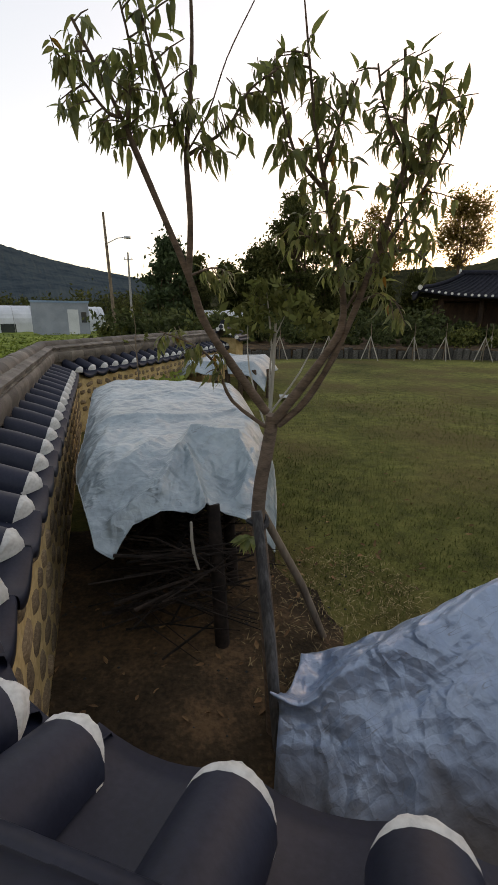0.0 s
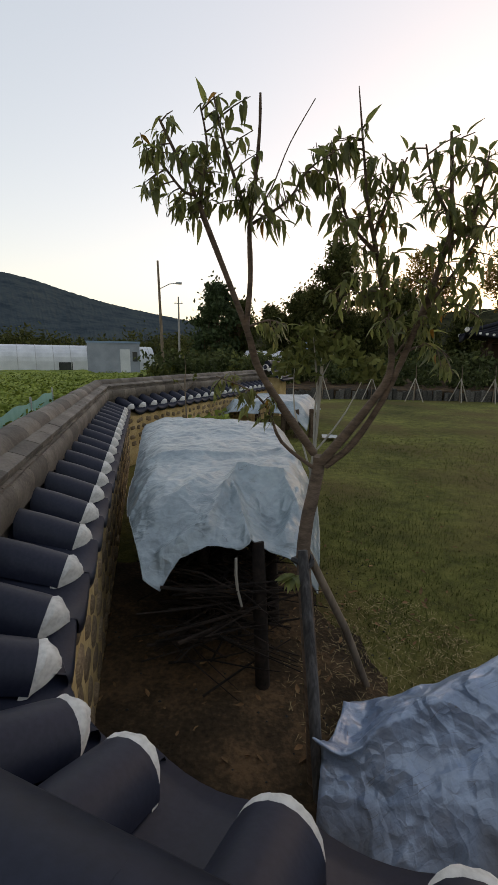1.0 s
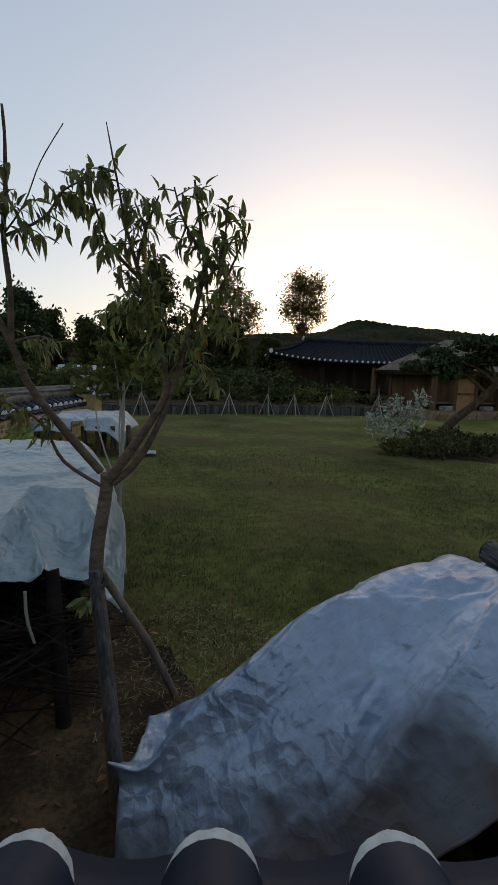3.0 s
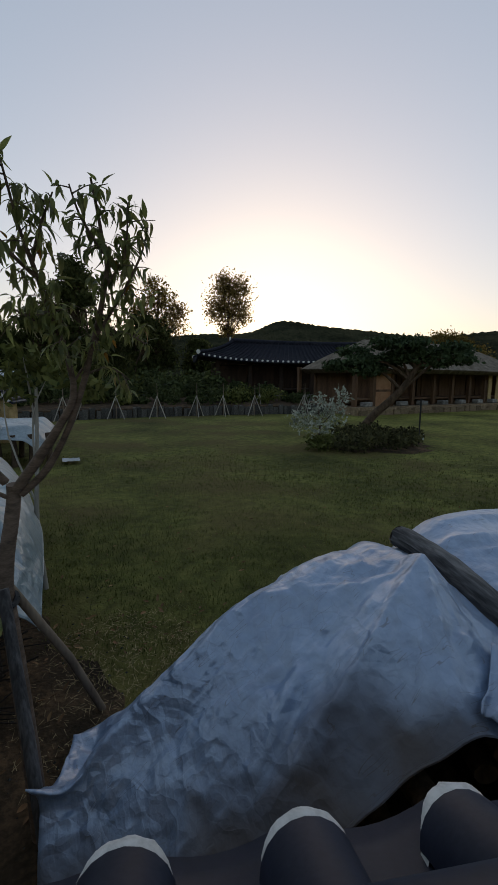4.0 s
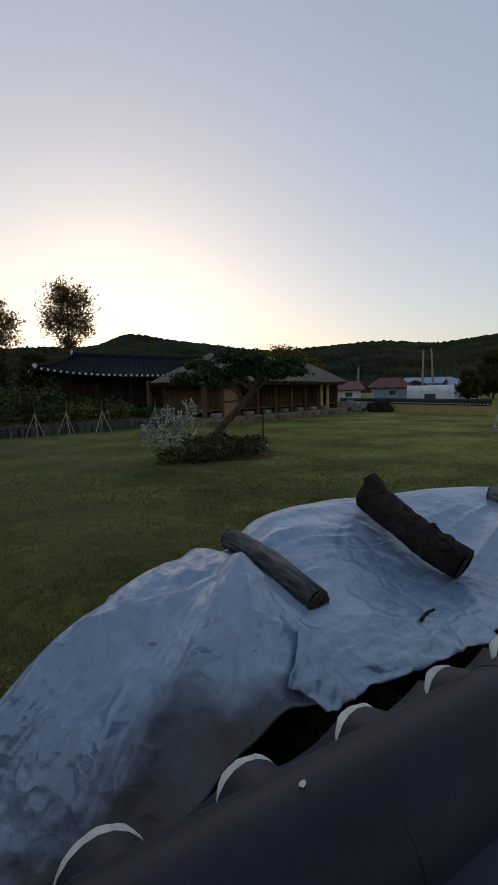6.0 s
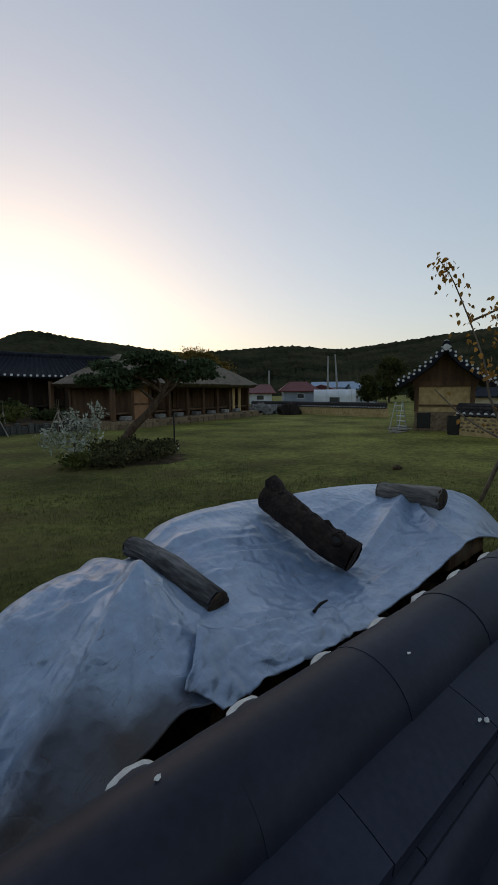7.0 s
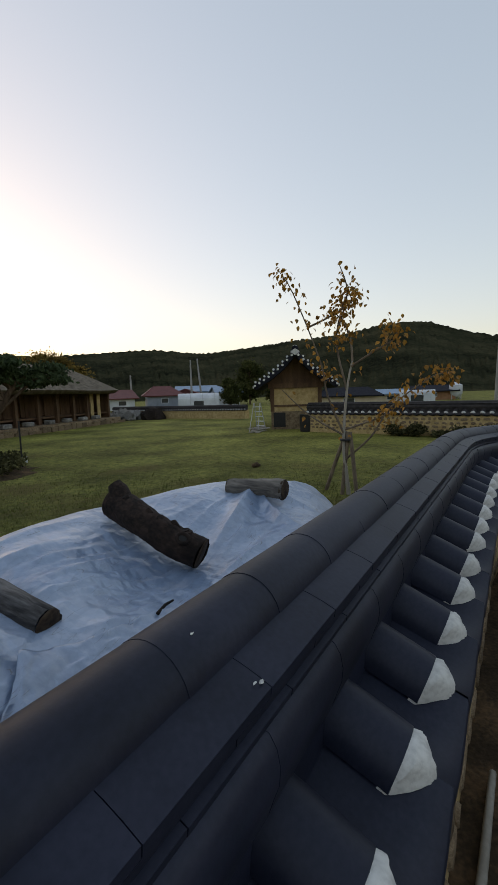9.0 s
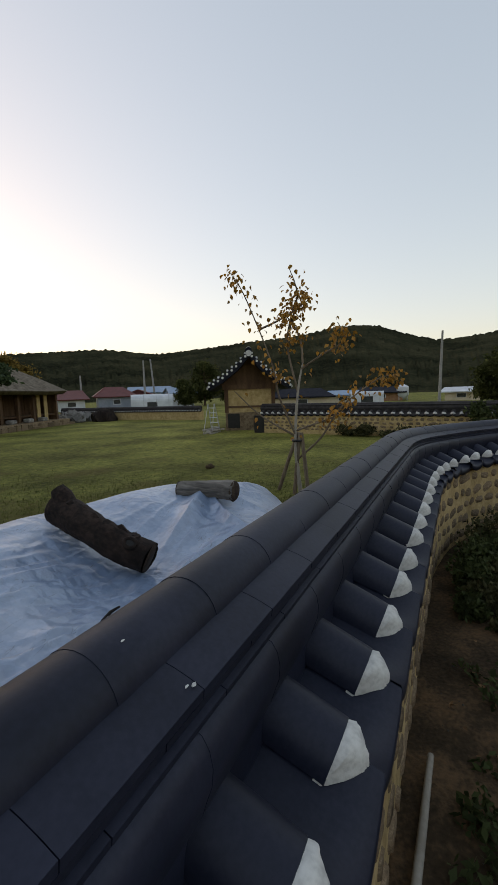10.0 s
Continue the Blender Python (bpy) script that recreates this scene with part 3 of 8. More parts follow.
cover = [(u + UR, z) for u, z in arc_profile(0.076, 1.197, 0.078, 0.016, n=14)]
WIDE, NARROW = ridge_profiles(0.146, 1.0), ridge_profiles(0.074, 0.86)
fill = [(u + UR, z) for u, z in ((-0.128, 0.80), (-0.130, 1.17), (0.066, 1.17), (0.110, 1.05), (0.128, 0.80))]
JOINT0 = 0.154 - COVER_LEN
joints = np.arange(JOINT0, CUM[-1], COVER_LEN)
for i, s in enumerate(joints):
    jit = rnd.uniform(-0.0015, 0.0015)
    old = s < CUM[2] - 0.4
    m = M_TILE_OLD if old else M_TILE
    band, thin_one, thin_two, filler = WIDE if s < CUM[2] - 0.2 else NARROW
    for name, prof, off, extra, k1 in (("ridge_tile", cover, 0.0, 0.012, 0.982), ("ridge_course_tile", band, 0.105, -0.0015, 0.992),
                                       ("ridge_course_tile", thin_one, 0.02, -0.002, 0.994), ("ridge_course_tile", thin_two, 0.17, -0.002, 0.994),
                                       ("ridge_filler_tile", filler, 0.085, 0.0, 0.994)):
        a, e = max(0.0, s + off), min(s + off + COVER_LEN + extra, CUM[-1])
        if e - a < 0.05:
            continue
        if old:         # weathered stretch: open joints, each tile a little askew
            e, k1, jit = (e, 0.945, rnd.uniform(-0.004, 0.004)) if prof is cover else (e - 0.007, 0.985, rnd.uniform(-0.003, 0.003))
        part(name, sweep(prof, a, e, jit * (1.0 if prof is cover else 0.5), k1, True), m, wall_of(a + 0.1))
for i in range(4):
    part("ridge_bedding", sweep(fill, CUM[i], CUM[i + 1], drop=True), M_TILE_OLD if i < 2 else M_TILE, walls[i], smooth=False)

# round roof tile: local x across, y outwards from the centre line
def round_tile_mesh():
    bm = bmesh.new()
    r, n = 0.078, 10
    rows = []
    for v, zc, k, lean in ((0.10, 0.942, 0.98, 0.0), (0.20, 0.906, 0.99, 0.0), (0.283, 0.878, 1.0, 0.28), (0.300, 0.870, 1.0, 0.28)):
        row = []
        for a in range(n + 1):
            h = (r + 0.012) * math.sin(math.pi * a / n) * 1.02
            row.append((r * k * math.cos(math.pi * a / n), v + lean * h, zc - 0.02 + h * (1 - 0.2 * (lean > 0))))
        rows.append(row)
    grid(bm, rows)
    back = [(x * 0.8, y, z - 0.018) for x, y, z in rows[-1]]
    grid(bm, [rows[-1], back])
    me = bpy.data.meshes.new("roof_tile")
    bm.to_mesh(me)
    bm.free()
    me.materials.append(M_TILE)
    me.polygons.foreach_set("use_smooth", [True] * len(me.polygons))
    return me


def plaster_mesh(seed):
    """Rough lime plug in the mouth of a round tile, bulging and leaning out towards its foot."""
    r2 = random.Random(seed)
    bm = bmesh.new()
    r, n = 0.0775, 16
    rows = []
    for j, f in enumerate((1.0, 1.0, 0.97, 0.9, 0.78, 0.6, 0.4, 0.2, 0.0)):
        row = []
        for a in range(n + 1):
            an = math.pi * a / n
            ragged = 0.005 * noise.noise(Vector((an * 2.6, seed * 3.7, j * 0.5)))
            x, zz = (r + 0.3 * ragged) * f * math.cos(an), (r + 0.0150 + 0.3 * ragged) * f * math.sin(an)
            swell = (1 - min(1.0, abs(x) / r) ** 1.4) * max(0.0, 1 - (zz / (r + 0.0170)) ** 2) ** 0.6
            y = 0.276 + 0.28 * zz if j == 0 else 0.296 + 0.28 * zz + 0.072 * swell
            row.append((x, y + ragged + r2.uniform(-0.0012, 0.0012), 0.846 + zz * 0.8 + r2.uniform(-0.001, 0.001)))
        rows.append(row)
    grid(bm, rows)
    me = bpy.data.meshes.new("plaster_end")
    bm.to_mesh(me)
    bm.free()
    me.materials.append(M_PLASTER)
    me.polygons.foreach_set("use_smooth", [True] * len(me.polygons))
    return me


def pan_tile_mesh():
    """Concave tile between two round ones with a turned-down front lip."""
    bm = bmesh.new()
    n, wd = 8, PITCH * 0.5
    prof = [(-wd + 2 * wd * k / n, -0.045 * (1 - (2 * k / n - 1) ** 2)) for k in range(n + 1)]
    rows = []
    for v, z in ((0.08, 0.950), (0.20, 0.914), (0.33, 0.870), (0.390, 0.850)):
        rows.append([(x, v, z + dz) for x, dz in prof])
    rows.append([(x, 0.394, 0.845 + dz - 0.012) for x, dz in prof])
    rows.append([(x * 0.98, 0.390, 0.845 + dz * 1.1 - 0.042) for x, dz in prof])
    rows.append([(x * 0.98, 0.376, 0.845 + dz - 0.035) for x, dz in prof])
    rows.append([(x * 0.98, 0.25, 0.868 + dz) for x, dz in prof])
    grid(bm, rows)
    me = bpy.data.meshes.new("pan_tile")
    bm.to_mesh(me)
    bm.free()
    me.materials.append(M_TILE)
    me.polygons.foreach_set("use_smooth", [True] * len(me.polygons))
    return me


ME_ROUND, ME_PAN = round_tile_mesh(), pan_tile_mesh()
ME_PLUG = [plaster_mesh(k) for k in range(5)]


def tile_frame(p, n):
    """Local x along the wall, y outwards by n."""
    return Matrix(((n.y, n.x, 0, p.x), (-n.x, n.y, 0, p.y), (0, 0, 1, 0), (0, 0, 0, 1)))


def add_round(w, p, n, out=0.0, mesh=None):
    t = place("roof_tile", mesh or ME_ROUND, w, tile_frame(p, n) @ pose(0, out, EAVE + rnd.uniform(-0.004, 0.004), 0, 0, rnd.uniform(-1.5, 1.5)))
    place("plaster_end", ME_PLUG[rnd.randrange(5)], t, None, "rough white lime plug")


# (wall, first tile's place along the wall's direction, measured from its first corner)
def seg_s(i, p):
    d = (CORNERS[i + 1] - CORNERS[i]).normalized()
    return (Vector(p) - CORNERS[i]).dot(d)


PHASE = {(0, 1): (-2.339, 5.866), (0, -1): (-2.3, 6.0), (1, 1): (-0.596, 1.334), (1, -1): (-1.3, 1.2),
         (2, 1): (-0.006, 0.0015), (2, -1): (1.387, -0.346), (3, 1): (5.7, -1.4), (3, -1): (5.218, -1.425)}
laid, panned = {1: [], -1: []}, {1: [], -1: []}
for i in range(4):
    d = (CORNERS[i + 1] - CORNERS[i]).normalized()
    nin = Vector((-d.y, d.x))
    for side in (1, -1):
        n = nin * side
        # how much the mitre takes away (or leaves open) at either end
        cut = []
        for j, e in ((i, 0), (i + 1, 1)):
            if j in (0, 2, 3, 4):
                cut.append(0.0)
                continue
            d0, d1 = (CORNERS[j] - CORNERS[j - 1]).normalized(), (CORNERS[j + 1] - CORNERS[j]).normalized()
            turn = math.atan2(d0.x * d1.y - d0.y * d1.x, d0.dot(d1))      # left turn is positive: yard side shrinks
            cut.append(0.36 * math.tan(turn / 2) * side)
        s = seg_s(i, PHASE[(i, side)]) % PITCH
        lo, hi = max(cut[0], 0) + (0.045 if i == 1 else -0.001), SEG_LEN[i] - max(cut[1], 0) - (-0.01 if i in (1, 2) else 0.045)
        plo, phi = max(cut[0], 0), SEG_LEN[i] - max(cut[1], 0)
        while s < SEG_LEN[i]:
            p, here = along(CUM[i] + s), heading(CUM[i] + s)
            n = Vector((-here.y, here.x)) * side
            if lo < s < hi:
                add_round(walls[i], p, n, 0.0 if side > 0 else 0.004)
                laid[side].append(CUM[i] + s)
            q = s + PITCH / 2
            inside = side > 0 and abs(CUM[i] + q - CUM[2]) < BENDS[2]
            if i == 1 and side > 0 and phi - 0.2 < q < phi:       # one broad tile in the middle of the rounded corner
                q, inside = phi - 0.04, False
            if plo + 0.02 < q < phi - 0.02:
                here = heading(CUM[i] + q)
                panned[side].append(CUM[i] + q)
                place("pan_tile", ME_PAN, walls[i], tile_frame(along(CUM[i] + q), Vector((-here.y, here.x)) * side) @ pose(0, 0.0 if side > 0 else 0.015, EAVE + rnd.uniform(-0.003, 0.003)) @ Matrix.Diagonal((0.85 if inside else 1.0, 1, 1, 1)))
            s += PITCH
        # fan tiles round the open side of a bend
        n = nin * side
        if i < 3 and cut[1] < -0.02:
            d2 = (CORNERS[i + 2] - CORNERS[i + 1]).normalized()
            n2 = Vector((-d2.y, d2.x)) * side
            mid = (n + n2).normalized()
            for f in ((0.0,) if -cut[1] < 0.12 else (-0.5, 0.5)):
                nn = (mid + (n2 - n) * f * 0.5).normalized()
                add_round(walls[i], CORNERS[i + 1], nn)
            for f in ((-0.35, 0.35) if -cut[1] < 0.12 else (-0.8, 0.0, 0.8)):
                nn = (mid + (n2 - n) * f * 0.5).normalized()
                place("pan_tile", ME_PAN, walls[i], tile_frame(CORNERS[i + 1], nn) @ pose(0, 0, EAVE - 0.004))

# broader pan tiles where two runs meet on a rounded corner
for side in (1, -1):
    for a, b in zip(laid[side], laid[side][1:]):
        s = (a + b) / 2
        if min(abs(s - CUM[2]), abs(s - CUM[3])) < 0.4 and not any(a < q < b for q in panned[side]):
            here = heading(s)
            place("pan_tile", ME_PAN, wall_of(s), tile_frame(along(s), Vector((-here.y, here.x)) * side) @ pose(0, 0, EAVE - 0.004) @ Matrix.Diagonal((max(1.0, (b - a) / PITCH * (1.35 if side < 0 else 0.9)), 1, 1, 1)))


def stone_mesh(seed):
    r2 = random.Random(seed)
    bm = bmesh.new()
    n = 8
    outer, inner = [], []
    for k in range(n):
        a = 2 * math.pi * k / n
        q = r2.uniform(0.78, 1.04)
        c, s_ = math.cos(a), math.sin(a)
        c, s_ = math.copysign(abs(c) ** 0.6, c), math.copysign(abs(s_) ** 0.6, s_)
        outer.append(bm.verts.new((0.5 * q * c, -0.02, 0.5 * q * s_)))
        inner.append(bm.verts.new((0.40 * q * c, 0.022 + r2.uniform(-0.006, 0.006), 0.38 * q * s_)))
    for k in range(n):
        bm.faces.new((outer[k], outer[(k + 1) % n], inner[(k + 1) % n], inner[k]))
    bm.faces.new(inner)
    bmesh.ops.recalc_face_normals(bm, faces=bm.faces)
    me = bpy.data.meshes.new("stone")
    bm.to_mesh(me)
    bm.free()
    me.materials.append(M_STONE)
    me.polygons.foreach_set("use_smooth", [True] * len(me.polygons))
    return me


ME_STONE = [stone_mesh(k) for k in range(8)]


def lay_stones(w, where, length, face, z0=0.06, z1=0.72, sx=0.16, sz=0.105, most=300):
    """Rows of field stones on one face of a wall, bedded in the mortar; where(s): plan place and outward side."""
    z, count = z0, 0
    while z < z1 and count < most:
        h = sz * rnd.uniform(0.85, 1.15)
        s = rnd.uniform(0, 0.1)
        while s < length and count < most:
            L = sx * rnd.uniform(0.55, 1.45)
            p, n = where(s + L / 2)
            m = tile_frame(p + n * face, n) @ pose(0, 0, z + h / 2 + rnd.uniform(-0.014, 0.014), 0, rnd.uniform(-18, 18), 0) @ Matrix.Diagonal((L * rnd.uniform(0.74, 0.98), rnd.uniform(0.18, 0.45), h * rnd.uniform(0.72, 1.0), 1))
            place("stone", ME_STONE[rnd.randrange(8)], w, m)
            count += 1
            s += L + rnd.uniform(0.01, 0.03)
        z += h + rnd.uniform(0.008, 0.02)


def wall_side(s0, side, step=1):
    """Places along the garden wall from s0 on, with the side of that face."""
    def where(s):
        h = heading(s0 + s * step)
        return along(s0 + s * step), Vector((-h.y, h.x)) * side
    return where


def straight(n):
    return lambda s: (Vector((s, 0)), n)


lay_stones(walls[1], wall_side(CUM[2], 1, -1), SEG_LEN[1], 0.354, z0=0.12, sx=0.17, sz=0.11)
lay_stones(walls[0], wall_side(CUM[0], 1), SEG_LEN[0], 0.354, z0=0.32, sx=0.15, sz=0.095)
lay_stones(walls[2], wall_side(CUM[2] + 1.2, -1), SEG_LEN[2] - 1.2, 0.352, z0=0.10, sx=0.18, sz=0.12)
lay_stones(walls[3], wall_side(CUM[3], -1), 4.0, 0.354, z0=0.10, sx=0.17, sz=0.115)
lay_stones(walls[2], wall_side(CUM[2], 1), 1.0, 0.345, z0=0.30, sx=0.2, sz=0.13)
# wall added out of view behind the camera to block low sky light
w = link("wall_behind", bm_box(-6.0, 9.0, -0.15, 0.15, -0.2, 1.3, m=pose(-1.2, -3.6, 0, 0, 0, -14)), M_EARTH, smooth=False)
tagged(w, "plain earth-coloured wall, added out of view to block low sky", "wall", kind="structure")
for (x, y, z), size in (((1.091, -0.069, 1.266), 0.0032), ((0.731, 0.072, 1.274), 0.0040), ((1.107, -0.171, 1.196), 0.0048), ((1.098, -0.163, 1.199), 0.0038)):
    bm = bmesh.new()
    bmesh.ops.create_icosphere(bm, subdivisions=1, radius=size)
    for v in bm.verts:
        v.co = Vector((v.co.x * 1.3 + x, v.co.y * 0.7 + y, v.co.z * 0.35 + z)) + Vector((rnd.uniform(-1, 1), rnd.uniform(-1, 1), 0)) * size * 0.25
    part("plaster_speck", bm, M_PLASTER, walls[2], "dried white speck of plaster")

# draped tarpaulins -------------------------------------------------------
D_NEAR, NV = Vector((0.970, -0.242)), Vector((0.242, 0.970))


def wall_xy(s, v):
    """Plan place from the distance along and across the near wall."""
    p = D_NEAR * s + NV * v
    return p.x, p.y


def facets(x, y, seed):
    """Crumpled sheet: flat triangular facets that meet in sharp creases, about 0 to 1."""
    w = Vector((x * 0.7, y * 0.7, seed))
    x += 0.35 * noise.noise(w)
    y += 0.35 * noise.noise(w + Vector((7, 3, 1)))
    k = (x + y) * 0.366
    i, j = math.floor(x + k), math.floor(y + k)
    g = (i + j) * 0.2113
    fx, fy = x - i + g, y - j + g
    a, b = (1, 0) if fx > fy else (0, 1)
    def h(p, q):
        return 0.5 + 0.5 * noise.cell(Vector((p + 0.5, q + 0.5, seed + 0.5)))
    # weights inside the unskewed triangle
    k2 = (fx + fy) * 0.366
    u, v = fx + k2, fy + k2
    if a:
        return h(i, j) * (1 - u) + h(i + 1, j) * (u - v) + h(i + 1, j + 1) * v
    return h(i, j) * (1 - v) + h(i, j + 1) * (v - u) + h(i + 1, j + 1) * u


TB_S = [-0.06, 0.02, 0.12, 0.45, 0.75, 1.00, 1.10, 1.20, 1.40, 1.60, 2.10, 2.60, 3.10, 3.60, 4.10, 4.60]
TB_CV = [1.27, 1.31, 1.36, 1.47, 1.53, 1.64, 1.69, 1.75, 1.84, 1.85, 1.95, 1.95, 1.85, 1.75, 1.45, 1.40]
TB_CREST = [0.38, 0.35, 0.450, 0.715, 0.875, 0.922, 0.91, 0.918, 0.84, 0.965, 0.958, 0.93, 0.94, 0.89, 0.79, 0.42]
TB_MID = [0.30, 0.30, 0.35, 0.57, 0.74, 0.87, 0.91, 0.945, 0.84, 0.83, 0.70, 0.73, 0.80, 0.82, 0.74, 0.38]
TB_HEMV = [1.16, 1.05, 0.96, 0.86, 0.88, 0.90, 0.90, 0.90, 0.90, 0.90, 0.90, 0.90, 0.92, 0.95, 1.02, 1.12]
TB_HEMZ = [0.10, 0.10, 0.12, 0.30, 0.535, 0.68, 0.74, 0.715, 0.71, 0.70, 0.675, 0.72, 0.775, 0.66, 0.52, 0.20]


def tarp_b_point(s, w):
    """The big tarp: s along the wall, w 0..1 from the hem by the wall to the hem on the lawn."""
    crest, mid, cv = smooth_interp(s, TB_S, TB_CREST), smooth_interp(s, TB_S, TB_MID), smooth_interp(s, TB_S, TB_CV)
    hv, hz = smooth_interp(s, TB_S, TB_HEMV), smooth_interp(s, TB_S, TB_HEMZ)
    mv = min(max(hv + 0.12, 1.28), (hv + cv) / 2 + 0.12)
    vs = [hv, mv, cv, cv + 0.20, cv + 0.42, cv + 0.55]
    zs = [hz, mid, crest, crest - 0.16, GZ + (crest - GZ) * 0.40, GZ + 0.02]
    ws = [0.0, 0.32, 0.62, 0.75, 0.90, 1.0]
    return smooth_interp(w, ws, vs), smooth_interp(w, ws, zs)


# long creases of the big tarp
CREASES = []


def crease(high, wide, *pts, ends=(0.0, 0.0)):
    """A fold through points (along, across the wall) that dies away at its ends."""
    hs = [high * ends[0]] + [high] * (len(pts) - 2) + [high * ends[1]]
    if len(pts) == 2:
        hs[0] = high
    for a, b, h0, h1 in zip(pts, pts[1:], hs, hs[1:]):
        CREASES.append((*a, *b, h0, h1, wide))


crease(0.072, 0.075, (1.20, 1.34), (0.94, 1.15), (0.76, 1.06), (0.60, 0.99), ends=(0.7, 0.4))      # spine from the peak down to the hem
crease(0.038, 0.050, (0.84, 1.30), (0.68, 1.16), (0.58, 1.08), (0.44, 1.02))
crease(0.028, 0.040, (0.62, 1.34), (0.45, 1.20), (0.34, 1.08))
crease(0.034, 0.026, (1.20, 1.34), (1.13, 1.08), (1.10, 0.99), ends=(1.2, 0.3))
crease(0.024, 0.022, (1.17, 1.27), (1.04, 1.05), (0.99, 0.97))
crease(0.024, 0.020, (1.12, 1.07), (1.20, 1.09), (1.28, 1.08))
crease(0.026, 0.045, (0.55, 1.50), (0.84, 1.41), (1.02, 1.36), (1.20, 1.33), ends=(0.0, 1.6))       # front edge of the flat top
crease(0.018, 0.030, (0.30, 1.36), (0.50, 1.44), (0.72, 1.58))
crease(0.016, 0.030, (1.50, 1.80), (1.80, 1.83), (2.22, 1.91))
crease(0.026, 0.030, (1.42, 1.72), (1.60, 1.64), (2.10, 1.72))
crease(0.022, 0.026, (1.50, 1.57), (1.78, 1.57), (2.14, 1.63))
crease(0.024, 0.030, (1.52, 1.46), (1.75, 1.45), (2.00, 1.48), (2.20, 1.46))
crease(0.020, 0.024, (1.50, 1.38), (1.56, 1.36), (1.84, 1.35), (2.32, 1.28))
crease(0.016, 0.028, (1.46, 1.15), (1.74, 1.06), (1.98, 1.02))
crease(0.060, 0.060, (2.50, 1.27), (2.75, 1.32), (2.98, 1.38), (3.36, 1.48), ends=(0.2, 0.8))
crease(0.034, 0.036, (2.48, 1.25), (2.80, 1.23), (3.08, 1.12))
crease(0.046, 0.040, (3.36, 1.48), (3.20, 1.28), (3.06, 1.10), (3.02, 0.96), ends=(1.0, 0.4))
crease(0.024, 0.030, (2.20, 1.08), (2.60, 1.06), (3.04, 1.02))
crease(0.030, 0.036, (3.36, 1.48), (3.44, 1.20), (3.50, 0.98), ends=(1.4, 0.3))
crease(0.030, 0.040, (3.45, 1.45), (3.95, 1.15))
crease(0.016, 0.026, (2.45, 1.65), (3.10, 1.62))
# narrow sharp tension folds between the logs and down from the peak
for h, *line in ((0.014, (1.46, 1.68), (1.85, 1.65), (2.24, 1.70)), (0.013, (1.50, 1.52), (1.90, 1.52), (2.32, 1.57)), (0.014, (1.50, 1.42), (1.80, 1.40), (2.28, 1.41)),
                 (0.012, (1.48, 1.34), (1.74, 1.31), (2.02, 1.25)), (0.014, (2.52, 1.50), (2.90, 1.54), (3.25, 1.58)), (0.014, (2.50, 1.40), (2.95, 1.45), (3.34, 1.50)),
                 (0.013, (2.58, 1.28), (2.95, 1.36), (3.30, 1.44)), (0.014, (1.16, 1.36), (0.86, 1.22), (0.58, 1.12)), (0.013, (1.10, 1.40), (0.80, 1.30), (0.50, 1.16)),
                 (0.013, (1.04, 1.45), (0.70, 1.39), (0.40, 1.25)), (0.012, (0.98, 1.51), (0.62, 1.48), (0.30, 1.33)), (0.014, (1.16, 1.25), (1.02, 1.10), (0.92, 1.00))):
    crease(h, 0.013, *line)
# short crinkles of the brittle sheet
crinkle = random.Random(19)
for _ in range(110):
    a, b = crinkle.uniform(0.02, 1.25), crinkle.uniform(0.98, 1.62)
    turn, half = crinkle.choice((0.35, 1.9)) + crinkle.gauss(0, 0.3), crinkle.uniform(0.02, 0.07)
    crease(crinkle.uniform(0.006, 0.011), 0.010, (a - half * math.cos(turn), b - half * math.sin(turn)), (a, b + 0.004), (a + half * math.cos(turn), b + half * math.sin(turn)))


@functools.lru_cache(maxsize=4)
def creases_near(s):
    """The big tarp's creases that reach the cross-section at s."""
    return [c for c in CREASES if min(c[0], c[2]) - 2.2 * c[6] <= s <= max(c[0], c[2]) + 2.2 * c[6]]


def creases(s, v, table):
    h = 0.0
    for s0, v0, s1, v1, h0, h1, wide in table:
        ds, dv = s1 - s0, v1 - v0
        q = max(0.0, min(1.0, ((s - s0) * ds + (v - v0) * dv) / (ds * ds + dv * dv)))
        d = math.hypot(s - s0 - ds * q, v - v0 - dv * q)
        if d < 2.2 * wide:
            h = max(h, 1.3 * (h0 + (h1 - h0) * q) * (1 - d / (2.2 * wide)) ** 1.7)
    return h


